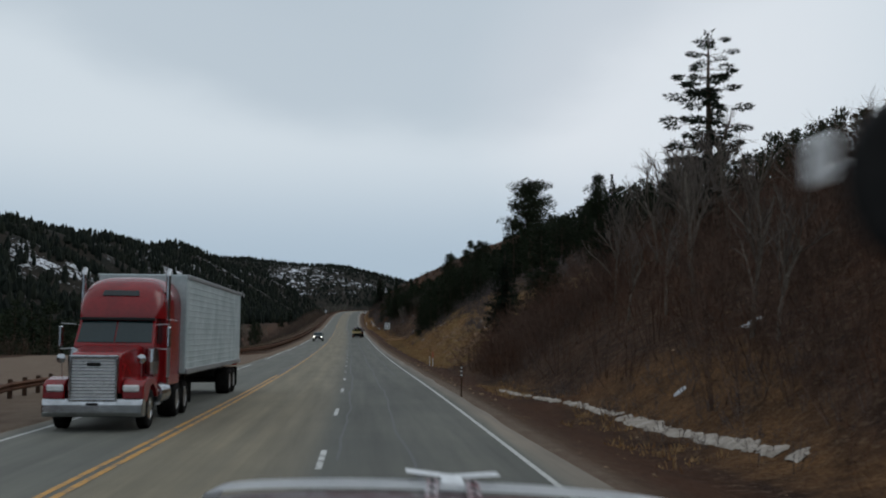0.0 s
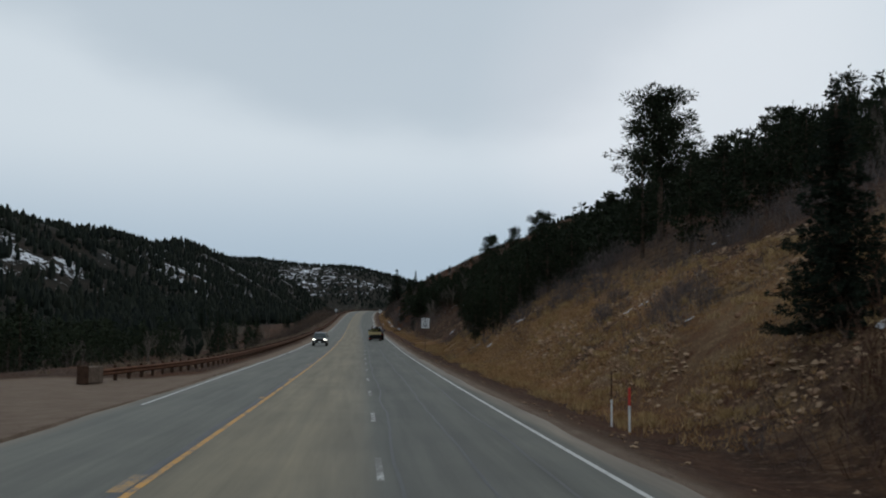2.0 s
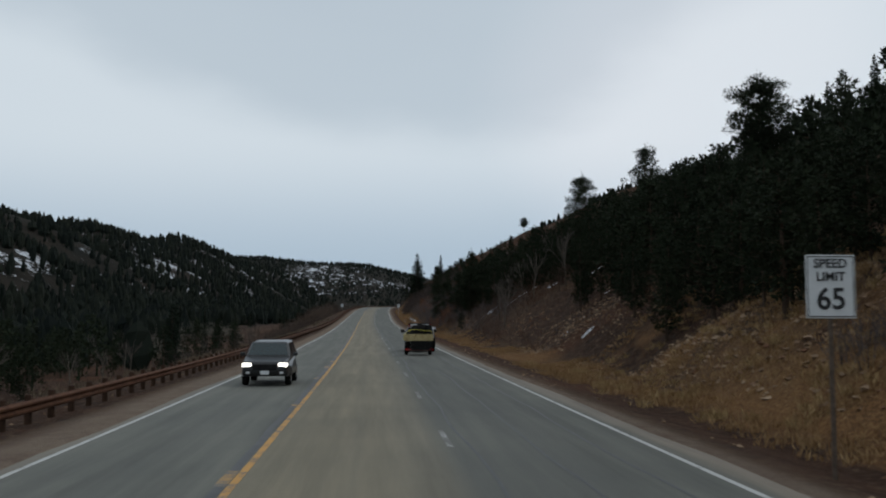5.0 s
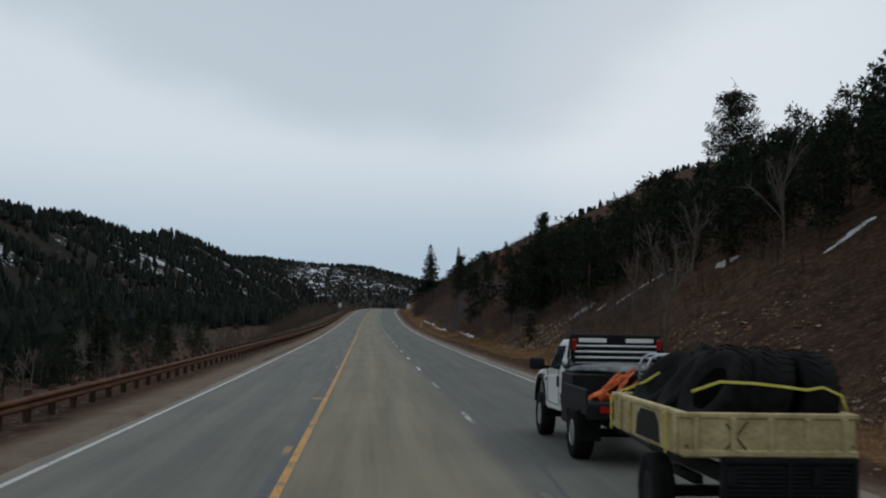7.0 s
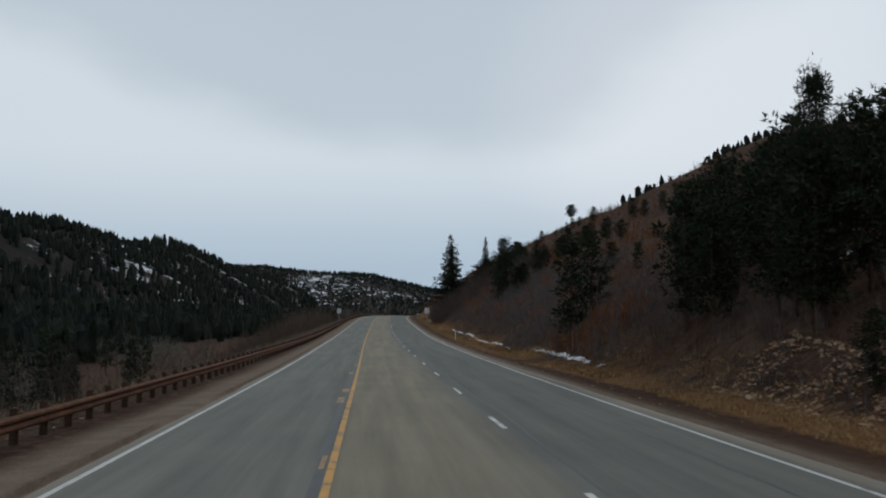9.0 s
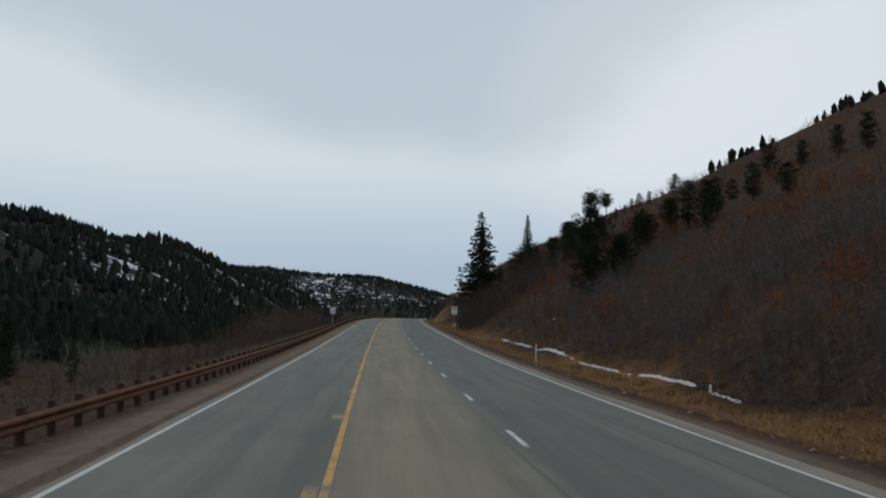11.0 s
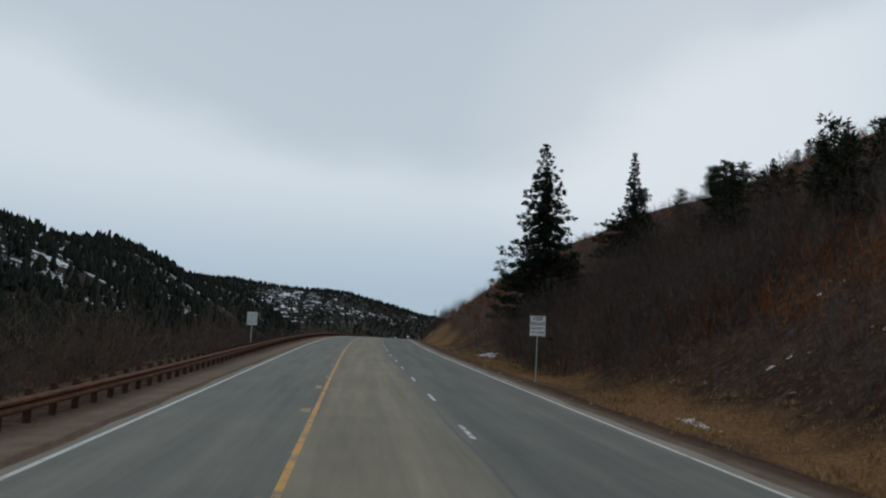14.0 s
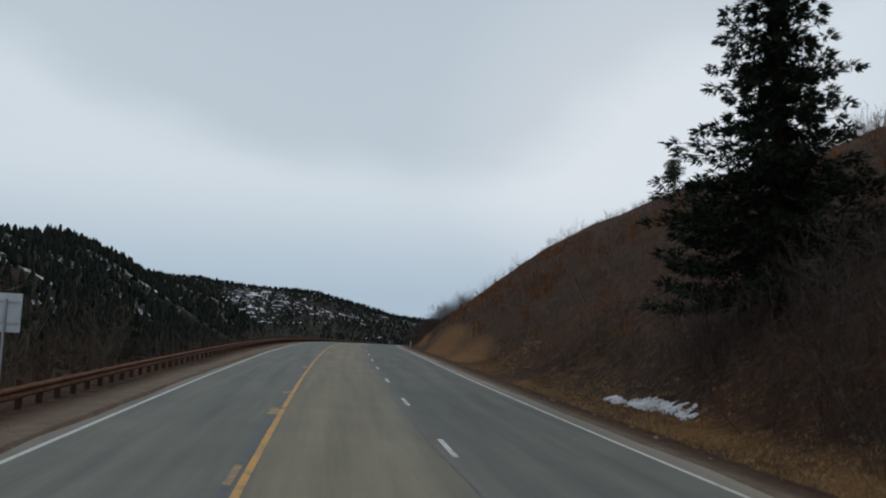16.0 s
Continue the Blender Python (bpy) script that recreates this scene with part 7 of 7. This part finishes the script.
k = 0
for y, l, h in [(69.2, 21.8, 9.0), (71.3, 21.8, 8.0), (66, 23.5, 9.5), (63.5, 22.5, 9), (61, 23.5, 9), (58, 22, 9), (55.5, 24, 9), (64, 26, 8.5), (53, 21, 8.5), (50, 20, 8.5), (46, 19, 8), (112, 33, 8)]:
    bare_at(y, l, h, k, "hazy leafless aspen along the crest")
    k += 1
for y0, y1, l0, l1, n, h0, h1, lab in [(22, 68, 16, 28, 12, 4.5, 6.5, ""), (262, 325, 16, 26, 9, 5.5, 8.5, ""), (120, 200, 30, 48, 6, 5, 7, ""),
                                       (230, 560, -62, -30, 26, 6, 9.5, "leafless grey aspen in the creek bottom"), (340, 520, 18, 40, 10, 2.5, 4.5, "leafless sapling in the brush"),
                                       (630, 700, -24, -14, 4, 6.5, 8.5, "leafless pale cottonwood beside the road bend")]:
    for _ in range(n):
        bare_at(rb.uniform(y0, y1), rb.uniform(l0, l1), rb.uniform(h0, h1), k, lab)
        k += 1


# ---------------------------------------------------------------- stones on the slope
def stones(name, seed, pts, smin, smax, label):
    rng = np.random.RandomState(seed)
    n = len(pts)
    base = np.array([(1, 0, 0), (0, 1, 0), (-1, 0, 0), (0, -1, 0), (0, 0, 1), (0, 0, -1), (0.7, 0.7, 0.5), (-0.7, 0.6, 0.45)], float)
    f = np.array([(0, 6, 4), (6, 1, 4), (1, 7, 4), (7, 2, 4), (2, 3, 4), (3, 0, 4), (6, 0, 5), (1, 6, 5), (7, 1, 5), (2, 7, 5), (3, 2, 5), (0, 3, 5)])
    s = smin + (smax - smin) * rng.rand(n) ** 2.2
    v = base[None] * (1 + rng.uniform(-0.3, 0.3, (n, 8, 1))) * s[:, None, None] * rng.uniform(0.6, 1.3, (n, 1, 3)) * np.array([1, 1, 0.62])
    a = rng.uniform(0, 6.28, n)
    c, d = np.cos(a)[:, None], np.sin(a)[:, None]
    z = ground(pts[:, 0], pts[:, 1])
    V = np.stack([v[..., 0] * c - v[..., 1] * d + pts[:, :1], v[..., 0] * d + v[..., 1] * c + pts[:, 1:2], v[..., 2] + z[:, None] - 0.12 * s[:, None]], -1)
    F = (np.arange(n)[:, None, None] * 8 + f[None]).reshape(-1, 3)
    return tagged(mesh_object(name, V.reshape(-1, 3), F, STONE), label, "rocks", kind="stuff")


stones("scree", 1, np.concatenate([band(7000, 84, 138, 13.5, 26, -0.25, 91, 7), band(2600, 292, 312, 13.6, 19, -0.1, 93, 8), band(6000, 135, 215, 13.5, 24, -0.15, 95, 7), band(5200, 212, 268, 14.5, 25, -0.2, 96, 12)]), 0.045, 0.20, "loose pale broken stones on the slope")
stones("scree", 5, np.concatenate([band(800, 300, 309, 13.8, 17.0, -0.7, 94, 4), band(1300, 214, 266, 16, 25, 0.1, 98, 8)]), 0.06, 0.20, "pale tan broken stones spilling down the slope")
stones("scree", 2, np.concatenate([band(900, 10, 60, 13, 24, 0.15, 97, 12), band(700, 380, 520, 14, 34, 0.25, 99, 10)]), 0.06, 0.22, "loose broken stones among the brush")
stones("verge_stones", 3, np.concatenate([band(1500, 0, 520, 8.9, 12.5, -0.2, 101, 6), band(900, 110, 420, -9, -6.6, -0.2, 103, 6)]), 0.03, 0.10, "small stones along the road shoulder")


# ---------------------------------------------------------------- snow left in the shade
OLD_SNOW = simple("greyed_old_snow", (0.34, 0.31, 0.28), (0.66, 0.64, 0.61), 3.5, 0.8, bump_s=0.7, bump_d=0.04)
DIRTY_SNOW = simple("sandy_old_snow", (0.19, 0.155, 0.125), (0.46, 0.41, 0.36), 3.0, 0.85, bump_s=0.8, bump_d=0.05)


def snow_patch(y, l, along, across, seed, thick=0.10, tilt=0.0, material=None, ragged=1.0):
    rows, cols = max(14, min(120, int(along * 7))), max(14, min(36, int(across * 8)))
    u, v = np.meshgrid(np.linspace(-1, 1, rows), np.linspace(-1, 1, cols), indexing="ij")
    Y = y + u * along / 2
    L = l + v * across / 2 + tilt * u * along / 2
    X = road_x(Y) + L
    r = 1.45 * np.sqrt(u ** 2 + v ** 2) - 0.1 + ragged * (0.7 * vnoise(X, Y, max(0.5, min(along, across) * 0.6), seed) + 0.8 * vnoise(X, Y, 0.3, seed + 1))
    h = np.clip(1 - r, -0.35, 1)
    Z = ground(X, Y) + (0.06 if along > 6 else 0.0) + thick * np.where(h > 0, np.sqrt(np.maximum(h, 0)), h * 4.0)
    f = grid_faces(rows, cols)
    keep = (r.ravel()[f].min(1) < 1.0)
    ob = new("snow_patch")
    m = mesh_object("snow", np.stack([X, Y, Z], -1).reshape(-1, 3), f[keep], material or SNOW, smooth=True, parent=ob)
    return tagged(ob, "leftover patch of dirty old snow on the slope", "snow", "snow patches")


for q in [(25, 13.0, 9, 0.55, 2, 0.05, -0.04, DIRTY_SNOW, 0.6), (31, 12.75, 9, 0.7, 31, 0.05, -0.05, DIRTY_SNOW, 0.6), (37, 12.4, 8, 0.45, 33, 0.05, -0.06, DIRTY_SNOW, 0.6), (43.5, 12.0, 8, 0.4, 34, 0.05, -0.06, DIRTY_SNOW, 0.6), (50, 11.55, 7, 0.4, 15, 0.05, -0.06, DIRTY_SNOW, 0.6),
          (341, 13.9, 26, 0.5, 29, 0.04), (373, 13.5, 20, 0.30, 14, 0.03, -0.01, OLD_SNOW, 0.7), (391, 13.45, 20, 0.32, 36, 0.03, 0.0, OLD_SNOW, 0.7), (406, 13.4, 18, 0.32, 16, 0.03, 0.0, OLD_SNOW, 0.7), (420, 13.3, 16, 0.28, 38, 0.03, -0.01, OLD_SNOW, 0.7), (432, 13.2, 10, 0.24, 17, 0.03, 0.0, OLD_SNOW, 0.7),
          (515.5, 13.1, 12, 1.0, 21, 0.1), (452, 12.3, 6, 0.6, 24, 0.05)]:
    snow_patch(*q)
for k in range(9):
    cy, cl = rb.uniform(418, 470), rb.uniform(14, 21)
    for j in range(3):
        snow_patch(cy + rb.uniform(-0.6, 0.6), cl + rb.uniform(-0.5, 0.5), rb.uniform(0.15, 0.4), rb.uniform(0.15, 0.3), 40 + 3 * k + j, 0.03)
for k, q in enumerate([(287.6, 22.0, 1.4, 4.8), (262.5, 26, 1.0, 3.2), (276.5, 24.5, 2.2, 1.6), (283, 25.4, 1.6, 1.4), (246.4, 24.3, 1.6, 1.6), (235.5, 19.8, 3.0, 1.0), (223.5, 17.2, 1.2, 2.0), (225.2, 16.6, 1.0, 1.2), (231.5, 17.5, 1.5, 0.6), (294.8, 21.3, 0.5, 2.2), (296.9, 19.3, 2.4, 2.0), (293.4, 20.2, 2.2, 1.2), (318.6, 23.2, 1.2, 1.2), (32.3, 14.1, 0.5, 0.5), (87.4, 17.6, 0.9, 1.2), (86.9, 18.5, 0.8, 1.3)]):
    snow_patch(*q, 60 + k, 0.045)
# broken remains on the steep slope: y, from the centre line, how many, how far apart
rs = random.Random(8)
for y, l, n, w in [(34, 17.5, 2, 0.6), (104.6, 17.6, 2, 0.4), (120.2, 18.8, 2, 0.7), (135.3, 28.7, 3, 1.2), (169.5, 19.6, 6, 1.6), (160.2, 19.9, 3, 0.8), (150.5, 16.4, 4, 1.0), (149.5, 13.7, 2, 0.6), (160.9, 15, 3, 0.7),
                   (299.6, 16.8, 2, 0.5), ]:
    for _ in range(n):
        d = rs.uniform(-1, 1) * w
        snow_patch(y - 0.5 * d + rs.uniform(-0.4, 0.4) * w, l + d, rs.uniform(0.35, 0.9), rs.uniform(0.3, 0.8), rs.randrange(200), 0.035)


# ---------------------------------------------------------------- the larger stones of the bank, one by one
def stone_shape(seed):
    """A broken, faceted lump of rock about a metre across."""
    rng = np.random.RandomState(seed)
    bm = bmesh.new()
    bmesh.ops.create_icosphere(bm, subdivisions=1, radius=0.5)
    for v in bm.verts:
        v.co = Vector((v.co.x * rng.uniform(0.7, 1.25), v.co.y * rng.uniform(0.7, 1.2), v.co.z * rng.uniform(0.45, 0.8)))
    me = bpy.data.meshes.new("stone")
    bm.to_mesh(me)
    bm.free()
    me.materials.append(STONE)
    return me


SHAPES = [stone_shape(300 + k) for k in range(8)]
rk = random.Random(31)
for x, y in band(620, 85, 128, 13.0, 22.5, -0.35, 91, 7)[:290]:
    size = 0.16 + 0.30 * rk.random() ** 2.5
    st = new("stone", SHAPES[rk.randrange(8)])
    st.parent = land
    st.matrix_basis = pose(x, y, gz(x, y) + 0.08 * size, rk.uniform(-20, 20), rk.uniform(-20, 20), rk.uniform(0, 360)) @ Matrix.Diagonal((size, size * rk.uniform(0.7, 1.0), size, 1))
